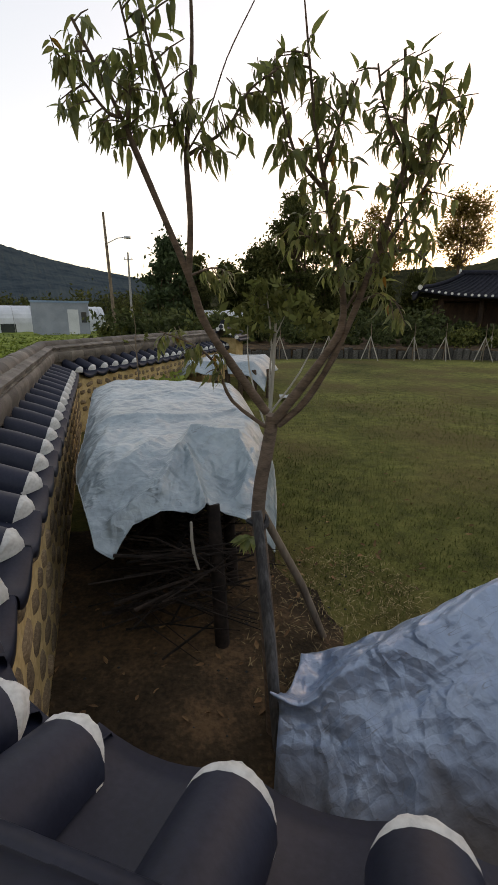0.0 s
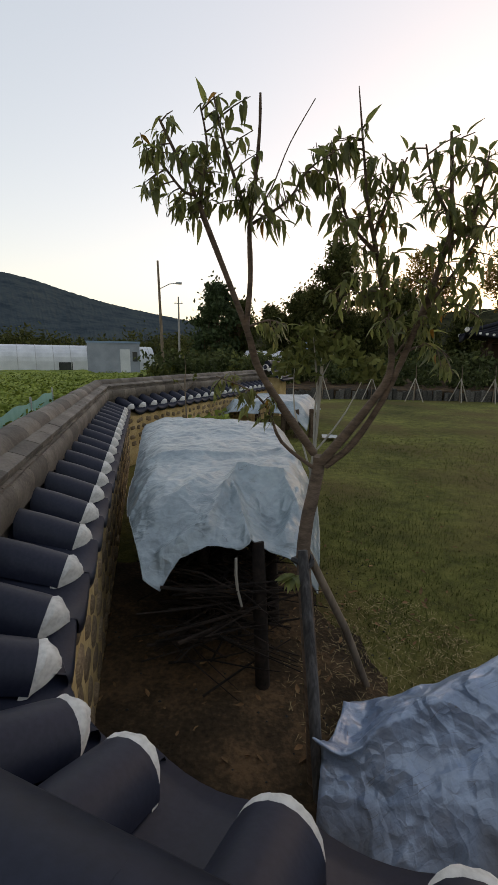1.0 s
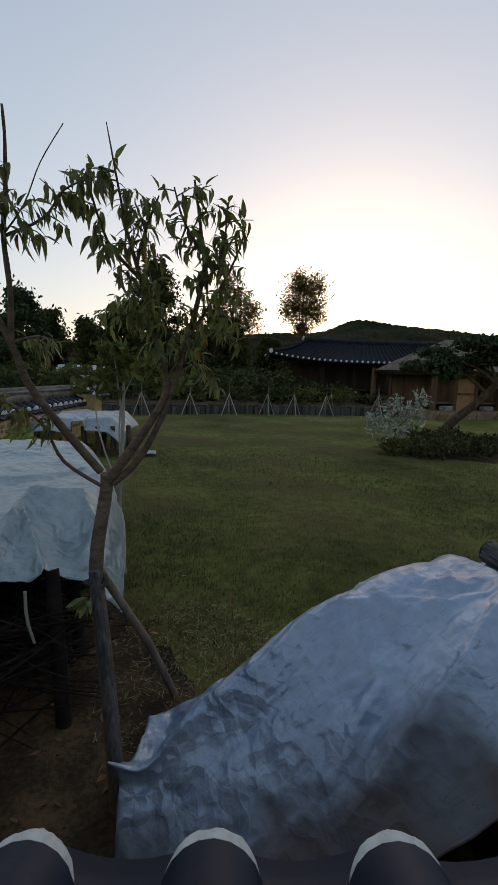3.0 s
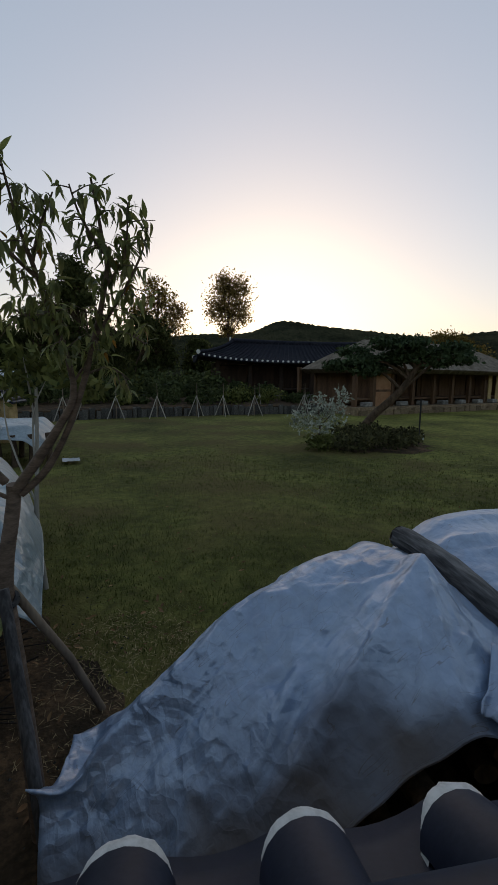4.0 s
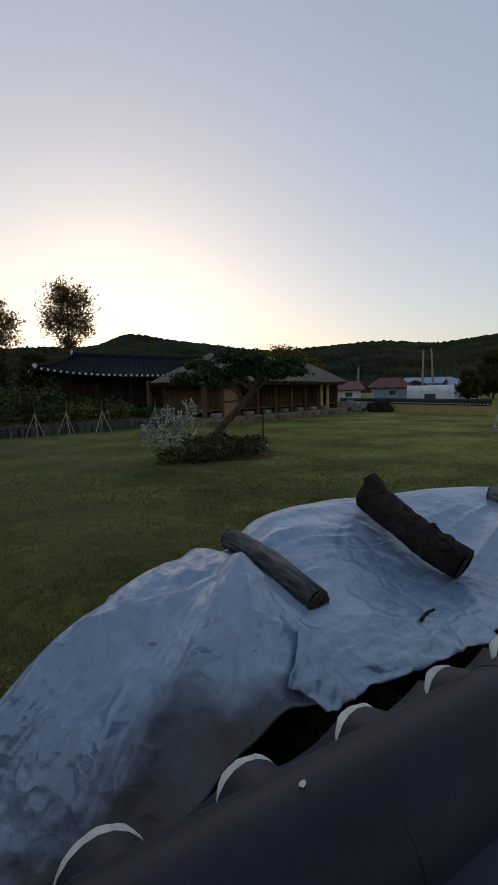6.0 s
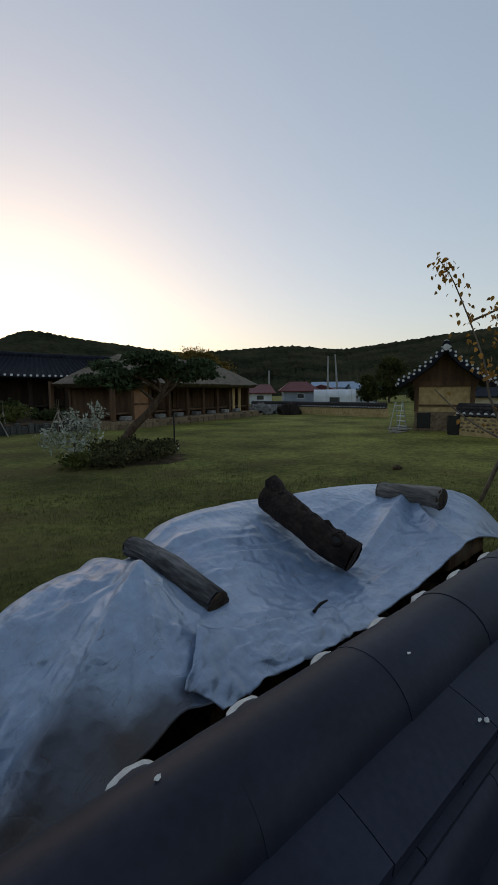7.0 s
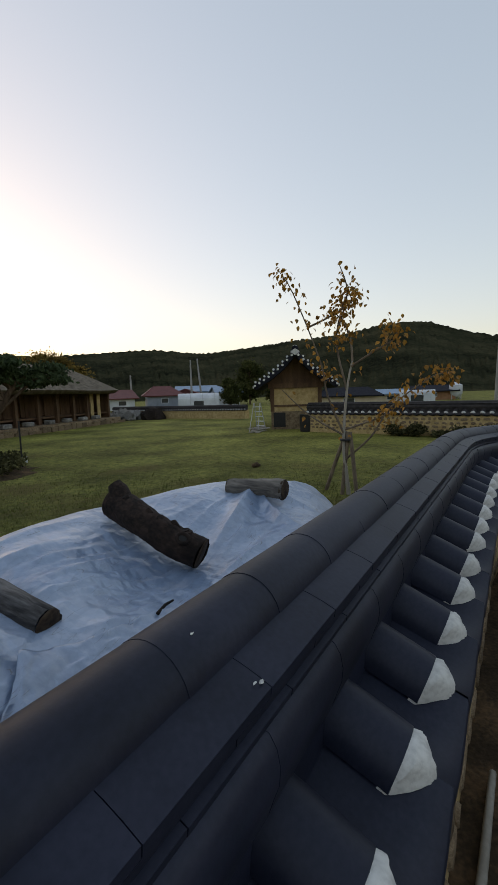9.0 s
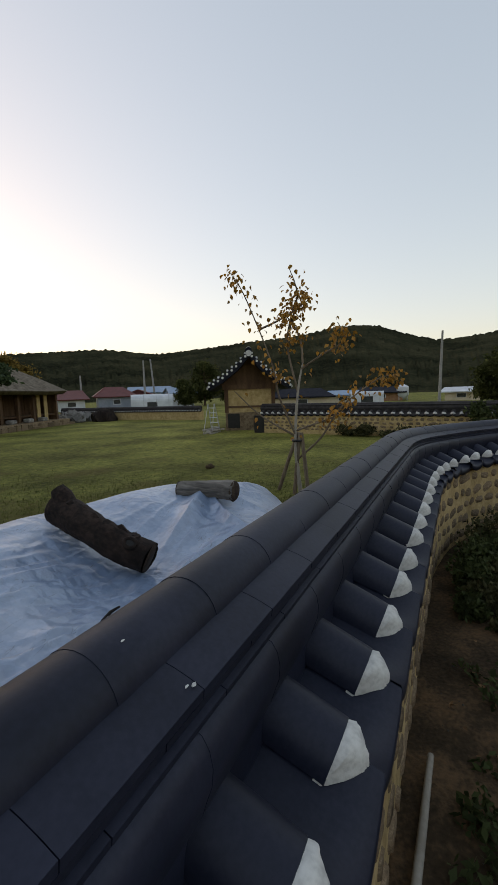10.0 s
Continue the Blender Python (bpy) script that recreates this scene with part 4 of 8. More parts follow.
def tarp_b_relief(s, v, w):
    """Pleats that fan out from the peak, folds along the top, sharp crumples."""
    edge = min(1.0, 7 * w, 6 * (1 - w))
    ds, dv = s - 1.2, v - 1.33
    r, th = math.hypot(ds, dv * 1.1), math.atan2(dv, -ds)
    left = 1 / (1 + math.exp((s - 1.12) * 14))
    fan = (ridged(th * 2.7, r * 0.5, 3.1) ** 4 - 0.45) * min(1.0, r * 2.2) * left
    fan += 0.22 * (ridged(th * 6.5, r * 0.8, 9.1) ** 5 - 0.4) * min(1.0, r * 1.6) * left
    folds = (ridged(s * 0.8 + v * 0.5, (v - 0.22 * s) * 5.0, 8.4) ** 4 - 0.4) * (1 - left)
    small = 0.8 * (facets(s * 7.5, v * 7.5, 2.0) - 0.5) + 0.55 * (facets(s * 16, v * 16, 5.0) - 0.5) + 0.22 * (facets(s * 30, v * 30, 7.0) - 0.5)
    big = facets(s * 2.6, v * 2.6, 8.0) - 0.5
    calm = 0.30 + 0.70 * max(left * 0.8, min(1.0, 0.4 + 1.4 * noise.noise(Vector((s * 1.3, v * 1.3, 6)))))
    calm_top = 1 - 0.75 * math.exp(-((w - 0.64) / 0.10) ** 2)
    return (calm_top * (0.014 * fan + 0.010 * folds + (0.018 + 0.034 * left) * small * calm + (0.014 + 0.014 * left) * big) + creases(s, v, creases_near(s))) * (0.4 + 0.6 * edge)


def drape(name, rows, thick=0.004, material=M_TARP):
    bm = bmesh.new()
    grid(bm, rows)
    bmesh.ops.recalc_face_normals(bm, faces=bm.faces)
    ob = link(name, bm, material)
    mod = ob.modifiers.new("thickness", "SOLIDIFY")
    mod.thickness = thick
    return ob


def hem_strip(parent, pts, r=0.006, material=None):
    """Doubled, stitched edge of a sheet."""
    part("hem", bm_tube([Vector(p) for p in pts], r, 6), material or M_TARP, parent, "rolled edge of the sheet")


def tarp_b_xyz(s, w, lift=0.0):
    v, z = tarp_b_point(s, w)
    edge = min(1.0, 6 * w, 6 * (1 - w))
    z += tarp_b_relief(s, v, w) + lift
    hemwave = 0.025 * noise.noise(Vector((s * 6, w * 2, 2.0))) * (1 - edge)
    tip = max(0.0, 1 - (s + 0.06) / 0.10)          # the end curls up into a pointed ear
    x, y = wall_xy(s + 0.02 * noise.noise(Vector((v * 4, s, 5.0))) - 0.03 * tip * math.exp(-((w - 0.6) / 0.09) ** 2), v + hemwave)
    return x, y, max(z + 0.020 * tip * math.exp(-((w - 0.60) / 0.06) ** 2), GZ + 0.012)


NS, NW = 480, 190
S_B = [-0.06 + 4.66 * i / NS for i in range(NS + 1)]
rows = [[tarp_b_xyz(s, j / NW) for j in range(NW + 1)] for s in S_B]
TARP_B = rows
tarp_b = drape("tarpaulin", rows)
tagged(tarp_b, "grey-white woven tarpaulin draped over a woodpile beside the wall", "tarpaulin", group="tarpaulins")
hem_strip(tarp_b, [r[0] for r in rows[::2]])
# loose doubled flap over the gap at the wall
flap_rows = []
for i in range(121):
    s = 1.135 + 0.95 * i / 120
    row = []
    for j in range(29):
        q = j / 28
        w = (0.12 + 0.06 * facets(s * 6, 0.5, 3.0)) * q * min(1.0, (i + 6) / 24)
        x, y, z = tarp_b_xyz(s + 0.09 * (1 - q) * max(0.0, 1 - i / 32), w)
        out = 0.034 * (1 - q) * (0.35 + 0.8 * facets(s * 10, q * 2.5, 4.0)) + 0.010 + 0.014 * facets(s * 22, q * 6, 9.0)
        drop = 0.022 * (1 - q) ** 2 * (0.4 + 0.9 * facets(s * 5.5, 1.0, 11.0))
        row.append((x - NV.x * out, y - NV.y * out, z - drop + 0.010 + 0.026 * facets(s * 14, q * 5, 6.0)))
    flap_rows.append(row)
bm = bmesh.new()
grid(bm, flap_rows)
bmesh.ops.recalc_face_normals(bm, faces=bm.faces)
fl = part("folded_flap", bm, M_TARP, tarp_b, "loose doubled flap hanging over the gap")
md = fl.modifiers.new("thickness", "SOLIDIFY")
md.thickness = 0.004

CREASES_A = [(-1.02, 2.97, -0.51, 3.03, 0.026, 0.05), (-0.51, 3.03, -0.03, 3.30, 0.026, 0.05), (-0.29, 2.30, -0.26, 2.56, 0.040, 0.035), (-0.26, 2.56, 0.02, 2.56, 0.050, 0.040),
             (-0.26, 2.40, -0.09, 1.96, 0.034, 0.028), (-0.33, 2.02, -0.26, 2.52, 0.026, 0.035), (-0.52, 1.90, -0.32, 2.04, 0.030, 0.030), (-0.03, 3.23, 0.17, 2.91, 0.028, 0.040),
             (-0.83, 2.24, -0.74, 2.72, 0.022, 0.040), (0.02, 2.56, 0.12, 2.30, 0.036, 0.035), (0.06, 2.10, 0.12, 2.46, 0.026, 0.030), (-0.60, 2.10, -0.40, 2.60, 0.016, 0.035)]
FOLDS_A = [(a, b, c, d, e, e, f) for a, b, c, d, e, f in CREASES_A]
TA_Y = [1.78, 2.05, 2.5, 3.2, 3.9, 4.6, 5.0]
TA_L = [-0.56, -0.72, -0.95, -1.19, -1.43, -1.66, -1.78]
TA_R = [0.23, 0.24, 0.25, 0.22, 0.13, 0.02, -0.10]
TA_Z = [0.72, 0.80, 0.89, 0.90, 0.90, 0.91, 0.88]
TA_U = [0.0, 0.10, 0.24, 0.40, 0.55, 0.63, 0.68, 0.80, 0.92, 1.0]      # across: front hem line
TA_FY = [1.80, 1.80, 1.90, 1.945, 1.945, 1.95, 2.00, 2.00, 1.99, 2.02]
TA_FZ = [-0.15, -0.20, -0.11, -0.055, -0.055, -0.06, -0.055, -0.11, -0.17, -0.16]
rows = []
for i in range(241):
    row = []
    for j in range(141):
        w = j / 140
        fy = float(np.interp(w, TA_U, TA_FY))
        q = i / 240
        y = fy + (5.0 - fy) * q
        xl, xr, zt = (smooth_interp(y, TA_Y, p) for p in (TA_L, TA_R, TA_Z))
        x = xl + (xr - xl) * w
        drop_l = max(0.0, 0.16 - w) / 0.16
        drop_r = max(0.0, w - 0.84) / 0.16
        front = max(0.0, 1 - (y - fy) / 0.34)
        back_l = min(1.0, max(0.0, (y - 1.9) / 0.5))
        z = zt - (0.20 - 0.10 * min(1.0, max(0.0, (y - 3.0) / 1.5))) * drop_l ** 1.4 * back_l - 0.30 * drop_r ** 1.8 * (0.5 + 0.5 * back_l)
        z += float(np.interp(w, TA_U, TA_FZ)) * front ** 1.2
        # bulge over a post, hollow before it, long folds to the corner
        z -= 0.13 * math.exp(-((x + 0.01) ** 2 / 0.018 + (y - 2.30) ** 2 / 0.036))
        z += 1.25 * creases(x, y, FOLDS_A)
        th = math.atan2(x + 0.50, y - 1.75)
        rr = math.hypot(x + 0.50, y - 1.75)
        z += 0.018 * (ridged(th * 2.8, rr * 0.6, 6.6) ** 4 - 0.45) * min(1, rr * 1.3) * (1 if rr < 1.2 else 0.6)
        z += 0.050 * (facets(x * 2.4, y * 2.0, 3.0) - 0.5) + 0.026 * (facets(x * 7, y * 6, 7.0) - 0.5) + 0.014 * (facets(x * 16, y * 15, 1.0) - 0.5)
        row.append((x, y + 0.012 * noise.noise(Vector((x * 9, 0.3, 0))) * front, z))
    rows.append(row)
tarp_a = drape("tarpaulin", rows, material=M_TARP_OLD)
hem_strip(tarp_a, rows[0], 0.003, M_TARP_OLD)
hem_strip(tarp_a, [r[0] for r in rows[::3]], 0.003, M_TARP_OLD)
hem_strip(tarp_a, [r[-1] for r in rows[::3]], 0.003, M_TARP_OLD)
tagged(tarp_a, "pale grey woven tarpaulin draped over a heap of brushwood", "tarpaulin", group="tarpaulins")

rows = []
for i in range(61):
    y = 8.3 + 2.0 * i / 60
    row = []
    for j in range(76):
        w = j / 75
        x = -1.72 + 1.85 * w + 0.15 * (y - 8.3)
        z = 0.74 - 0.35 * max(0, 0.18 - w) / 0.18 - 0.30 * (max(0, w - 0.82) / 0.18) ** 1.5 - 0.20 * max(0, 1 - i / 9)
        z += 0.05 * (ridged(x * 2, y * 1.6, 3.3) ** 3 - 0.5) + 0.05 * (facets(x * 4, y * 4, 4.0) - 0.5)
        if i < 13 and 0.50 < w < 0.62:
            z += 0.18 * (1 - i / 13)
        row.append((x, y, z))
    rows.append(row)
tarp_c = drape("tarpaulin", rows, material=M_TARP_OLD)
hem_strip(tarp_c, rows[0], 0.004, M_TARP_OLD)
tagged(tarp_c, "crumpled white tarpaulin over a small pile by the far wall", "tarpaulin", group="tarpaulins")
bm = bmesh.new()
grid(bm, [[(0.42 + 0.3 * a, 8.25 + 0.35 * b, GZ + 0.03 + 0.04 * ridged(a * 3, b * 3, 1)) for a in np.linspace(0, 1, 10)] for b in np.linspace(0, 1, 8)])
flap = link("tarpaulin_scrap", bm, M_TARP_OLD)
tagged(flap, "crumpled scrap of white tarpaulin lying on the grass", "tarpaulin")

# logs that weigh the big tarp down
def log_thing(name, a, b, r0, r1, label, material, seed, stub=False, bow=0.0):
    root = empty(name, *a)
    av, bv = Vector(a), Vector(b)
    L = bv - av
    n, sides = 48, 30
    pts, rad = [], []
    for k in range(n + 1):
        t = k / n
        pts.append(L * t + Vector((0.022 * math.sin(4.5 * t + seed), 0.010 * math.cos(4 * t + seed), 0.01 * math.sin(2.5 * t + seed) + bow * math.sin(math.pi * t))))
        rad.append((r0 + (r1 - r0) * t) * (1 + 0.07 * noise.noise(Vector((t * 5, seed, 0)))))
    ax = L.normalized()
    e1 = ax.orthogonal().normalized()
    e2 = ax.cross(e1)
    rows = []
    for k in range(n + 1):
        t, row = k / n, []
        for a in range(sides + 1):
            an = 2 * math.pi * (a % sides) / sides
            c, s_ = math.cos(an), math.sin(an)
            if stub:        # thick plates of bark with ragged edges
                d = 0.13 * fbm(c * 1.6, s_ * 1.6, t * 3 + seed) + 0.10 * (facets(an * 2.2, t * 9, 4.0 + seed) - 0.5) + 0.05 * noise.noise(Vector((c * 9, s_ * 9, t * 26)))
            else:           # barked smooth, with long drying cracks
                d = 0.07 * fbm(c * 1.4, s_ * 1.4, t * 2 + seed) - 0.26 * ridged(c * 4.5, s_ * 4.5, t * 1.6 + seed) ** 8 + 0.05 * (facets(an * 2.5, t * 11, 2.0 + seed) - 0.5)
            row.append(pts[k] + (e1 * c + e2 * s_) * rad[k] * (1 + d))
        rows.append(row)
    bm = bmesh.new()
    grid(bm, rows)
    bmesh.ops.remove_doubles(bm, verts=bm.verts, dist=0.0002)
    turn = ax.to_track_quat("Z", "Y").to_matrix().to_4x4()        # grain runs along the log
    bmesh.ops.transform(bm, matrix=turn.inverted(), verts=bm.verts)
    part("trunk_wood", bm, material, root).matrix_local = turn
    for p, q, r, nm in ((pts[0], pts[1], rad[0], "cut_end"), (pts[-1], pts[-2], rad[-1], "cut_end")):
        out = (p - q).normalized()
        bm = bmesh.new()
        tube(bm, [p - out * 0.004, p + out * 0.003, p + out * 0.005], [r * 0.97, r * 0.9, r * 0.3], sides)
        part(nm, bm, M_CUT, root, "dark weathered sawn end")
    if stub:
        bm = bmesh.new()
        side = L.normalized().cross(Vector((0, 0, 1))).normalized()
        p = pts[-9] + Vector((0, 0, rad[-9] * 0.75)) - side * 0.01
        tube(bm, [p - Vector((0, 0, 0.03)), p + Vector((0, 0, 0.012)), p + Vector((0, 0, 0.022)), p + Vector((0, 0, 0.005))], [0.050, 0.040, 0.028, 0.012], 10, rough=0.15, seed=3)
        part("branch_knot", bm, material, root, "broken knot")
        face = (Vector((-0.62, 0, 0.78)) - ax * ax.dot(Vector((-0.62, 0, 0.78)))).normalized()
        up = ax.cross(face)
        c0 = pts[-9] + face * rad[-9] * 0.97
        ring = [c0 + (ax * math.cos(a) * 0.032 + up * math.sin(a) * 0.026) for a in np.linspace(0, 2 * math.pi, 17)]
        knot = part("knot_ring", bm_tube(ring, 0.012, 7, rough=0.2), material, root, "swollen ring of bark round a hollow")
        # no real hole: a dark disc holds the shade inside the knot
        part("hollow", bm_tube([c0 - face * 0.02, c0 + face * 0.004], 0.024, 12), M_DARK, knot, "dark knot hollow", smooth=False)
        bm = bmesh.new()
        p = pts[4] + Vector((0, 0, rad[4] * 0.8))
        tube(bm, [p + L.normalized() * 0.05 - Vector((0, 0, 0.05)), p + Vector((0, 0, 0.02)), p - L.normalized() * 0.03 + Vector((0, 0, 0.045))], [0.055, 0.055, 0.036], 12, rough=0.2, seed=4)
        part("branch_stub", bm, material, root, "rough broken branch stub")
        for k in range(10, n - 8, 6):
            bm = bmesh.new()
            p = pts[k] + Vector((0, 0, rad[k] * 0.85)) + side * rnd.uniform(-0.03, 0.03)
            tube(bm, [p - L.normalized() * 0.05 - Vector((0, 0, 0.015)), p + Vector((0, 0, 0.010)), p + L.normalized() * 0.06 - Vector((0, 0, 0.015))], [0.012, 0.026, 0.010], 6, rough=0.3, seed=k)
            part("bark_flake", bm, material, root)
    tagged(root, label, "log", group="logs on the tarp")
    return root


log_thing("log", (1.80, 1.455, 0.88), (1.713, 0.80, 0.828), 0.053, 0.060, "grey weathered round log lying across the tarpaulin", M_GREYWOOD, 1, bow=0.022)
log_thing("log", (2.60, 1.178, 1.02), (2.565, 0.59, 0.79), 0.086, 0.084, "thick dark rough-barked log with a branch stub on the tarpaulin", M_LOGDARK, 2, stub=True)
log_thing("log", (3.527, 0.793, 0.945), (3.50, 0.376, 0.915), 0.060, 0.078, "pale weathered log lying on the tarpaulin", M_LOGPALE, 5)
def on_tarp(x, y):
    return x, y, min(((p[0] - x) ** 2 + (p[1] - y) ** 2, p[2]) for r in TARP_B for p in r)[1] + 0.026


tagged(link("twig", bm_tube([on_tarp(2.01, 0.548), on_tarp(2.10, 0.562), on_tarp(2.19, 0.575)], [0.008, 0.007, 0.005], 6), M_STICK), "short dark twig lying on the tarpaulin", "twig")

# firewood under the big tarp
stack = empty("firewood_stack", *wall_xy(1.2, 1.2), GZ)
inv = stack.matrix_world.inverted()
r3 = random.Random(11)
for k in range(70):
    s = r3.uniform(0.7, 4.0)
    v = r3.uniform(0.95, 1.2)
    top = smooth_interp(s, TB_S, TB_HEMZ) - 0.12
    if top < 0.12:
        continue
    z = r3.uniform(GZ + 0.04, max(GZ + 0.06, top))
    a, b = wall_xy(s, v), wall_xy(s + r3.uniform(-0.15, 0.15), v + r3.uniform(0.5, 0.8))
    r = r3.uniform(0.03, 0.06)
    bm = bm_tube([inv @ Vector((*a, z)), inv @ Vector(((a[0] + b[0]) / 2, (a[1] + b[1]) / 2, z + 0.01)), inv @ Vector((*b, z))], [r, r * 1.05, r * 0.95], 9, rough=0.1, seed=k)
    part("billet", bm, M_BARK, stack)
a, b = wall_xy(2.92, 0.985), wall_xy(3.42, 1.0)
part("plank", bm_box(0, 0.52, -0.02, 0.02, -0.055, 0.055, m=inv @ pose(*a, 0.665, 0, 0, math.degrees(math.atan2(b[1] - a[1], b[0] - a[0]))), bevel=0.006), M_STAKEDARK, stack, "brown weathered plank")
tagged(stack, "stack of dark split firewood under a tarpaulin", "firewood stack")

# brushwood under the left tarp
heap = empty("brushwood_heap", -0.45, 2.6, GZ)
inv = heap.matrix_world.inverted()
for k in range(210):
    y0 = r3.uniform(1.75, 2.7) if k % 3 else r3.uniform(2.2, 4.4)
    xl, xr = smooth_interp(y0, TA_Y, TA_L), smooth_interp(y0, TA_Y, TA_R)
    x0 = r3.uniform(xl + 0.22, xr - 0.26)
    z0 = GZ + r3.uniform(0.08, 0.52)
    ang, L = r3.gauss(0.1, 0.6), r3.uniform(0.25, 0.8 if y0 < 2.1 else 0.45)
    tilt = r3.gauss(0.0, 0.22)
    dx, dy, dz = math.cos(ang) * L / 2, math.sin(ang) * L / 2, math.sin(tilt) * L / 2
    dx, dy = min(dx, x0 - xl - 0.02) if dx > 0 else max(dx, -(xr - x0)), dy
    r = r3.choice([0.003, 0.004, 0.005, 0.006, 0.009])
    mid = Vector((x0, y0 + r3.uniform(-0.03, 0.03), z0 + r3.uniform(-0.02, 0.03)))
    z1, z2 = max(GZ + 0.02, z0 - dz), min(0.66, z0 + dz)
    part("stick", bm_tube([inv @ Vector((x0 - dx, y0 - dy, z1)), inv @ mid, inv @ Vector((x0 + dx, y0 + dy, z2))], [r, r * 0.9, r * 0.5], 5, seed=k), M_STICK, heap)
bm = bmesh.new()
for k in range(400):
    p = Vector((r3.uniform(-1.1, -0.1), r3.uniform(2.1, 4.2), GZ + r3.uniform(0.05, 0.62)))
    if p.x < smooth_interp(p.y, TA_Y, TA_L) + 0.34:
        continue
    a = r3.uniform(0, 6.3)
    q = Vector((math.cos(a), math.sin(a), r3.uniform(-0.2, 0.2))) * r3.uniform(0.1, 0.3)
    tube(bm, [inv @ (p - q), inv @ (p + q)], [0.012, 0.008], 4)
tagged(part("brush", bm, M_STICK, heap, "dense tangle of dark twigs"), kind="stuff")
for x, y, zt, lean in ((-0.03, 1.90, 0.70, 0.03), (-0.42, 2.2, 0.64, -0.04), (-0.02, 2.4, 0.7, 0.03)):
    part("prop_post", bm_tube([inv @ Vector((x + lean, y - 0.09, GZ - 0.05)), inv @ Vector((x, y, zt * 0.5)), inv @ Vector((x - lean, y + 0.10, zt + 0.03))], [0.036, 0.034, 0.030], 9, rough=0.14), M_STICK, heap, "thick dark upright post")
part("pale_stick", bm_tube([inv @ Vector((-0.146, 1.87, 0.70)), inv @ Vector((-0.144, 1.86, 0.62)), inv @ Vector((-0.134, 1.85, 0.55)), inv @ Vector((-0.112, 1.84, 0.475))], [0.007, 0.008, 0.008, 0.006], 6), M_STAKE, heap, "pale peeled crooked stick")
tagged(heap, "tangled heap of dark brushwood sticks under a tarpaulin", "brushwood heap")

pile = empty("post_pile", -0.5, 8.9, GZ)
for k, (x, y) in enumerate(((-0.35, -0.4), (-0.1, -0.45), (0.15, -0.5), (0.42, -0.45), (0.7, -0.3), (0.2, 0.5), (-0.5, 0.6))):
    part("post", bm_tube([(x, y, 0), (x + 0.02, y, 0.3), (x, y + 0.01, 0.56)], [0.05, 0.05, 0.045], 8, rough=0.1, seed=k), M_BARK, pile)
tagged(pile, "dark wooden posts stacked under a white tarpaulin", "post pile")

# bare soil ---------------------------------------------------------------
def soil_patch(name, label, centre, rx, ry, turn, seed, lift=0.012):
    bm = bmesh.new()
    rows = []
    n, m = 48, 12
    for j in range(m + 1):
        q = j / m
        row = []
        for k in range(n + 1):
            a = 2 * math.pi * (k % n) / n
            edge = 1 + 0.34 * noise.noise(Vector((math.cos(a) * 1.7, math.sin(a) * 1.7, seed))) + 0.22 * noise.noise(Vector((math.cos(a) * 6, math.sin(a) * 6, seed)))
            x, y = rx * q * edge * math.cos(a), ry * q * edge * math.sin(a)
            c, s_ = math.cos(turn), math.sin(turn)
            px, py = centre[0] + x * c - y * s_, centre[1] + x * s_ + y * c
            z = GZ + (lift + 0.03 * max(0, fbm(px * 3, py * 3, seed))) * (1 - q ** 3) - 0.025 * q ** 6
            row.append((px, py, z))
        rows.append(row)
    grid(bm, rows)
    bmesh.ops.remove_doubles(bm, verts=bm.verts, dist=0.0005)
    return tagged(link(name, bm, M_SOIL), label, "soil", kind="structure")


soil_patch("soil_1", "bare dark brown soil beside the wall under the tree", (-0.25, 1.85), 1.05, 1.7, radians(20), 1.0, 0.03)
soil_patch("soil_2", "bare brown soil along the outer foot of the wall", (3.4, -1.75), 4.5, 0.95, radians(-15), 5.0, 0.03)
soil_patch("soil_3", "bare soil under the woodpile", wall_xy(2.0, 1.1), 2.6, 0.55, radians(-14), 9.0, 0.025)

# leaves and crowns -------------------------------------------------------
def leaf_mesh(name, length, width, material, droop=0.25, fold=0.25):
    bm = bmesh.new()
    prof = ((0.0, 0.08), (0.18, 0.7), (0.42, 1.0), (0.7, 0.72), (0.9, 0.28), (1.0, 0.02))
    rows = []
    for t, w in prof:
        x, z = length * t, -droop * length * t * t
        rows.append([(x, -w * width / 2, z + fold * w * width / 2), (x, 0, z), (x, w * width / 2, z + fold * w * width / 2)])
    grid(bm, rows)
    me = bpy.data.meshes.new(name)
    bm.to_mesh(me)
    bm.free()
    me.materials.append(material)
    me.polygons.foreach_set("use_smooth", [True] * len(me.polygons))
    return me


def aim(p, d, roll, scale=1.0):
    """Pose with local x along d."""
    d = Vector(d).normalized()
    return Matrix.Translation(p) @ d.to_track_quat("X", "Z").to_matrix().to_4x4() @ pose(0, 0, 0, roll, 0, 0) @ Matrix.Scale(scale, 4)


def add_mesh(bm, me, m):
    vs = [bm.verts.new(m @ v.co) for v in me.vertices]
    for p in me.polygons:
        bm.faces.new([vs[i] for i in p.vertices])


def bezier_pts(pts, n=4):
    """Smooth polyline through points."""
    pts = [Vector(p) for p in pts]
    out = []
    for i in range(len(pts) - 1):
        p0, p1, p2, p3 = pts[max(i - 1, 0)], pts[i], pts[i + 1], pts[min(i + 2, len(pts) - 1)]
        for k in range(n):
            t = k / n
            out.append(0.5 * ((2 * p1) + (p2 - p0) * t + (2 * p0 - 5 * p1 + 4 * p2 - p3) * t * t + (3 * p1 - p0 - 3 * p2 + p3) * t ** 3))
    out.append(pts[-1])
    return out


# staked fruit tree by the wall
BOUGHS = []


def bough(r0, r1, bare, *pts):
    BOUGHS.append((pts, r0, r1, bare))


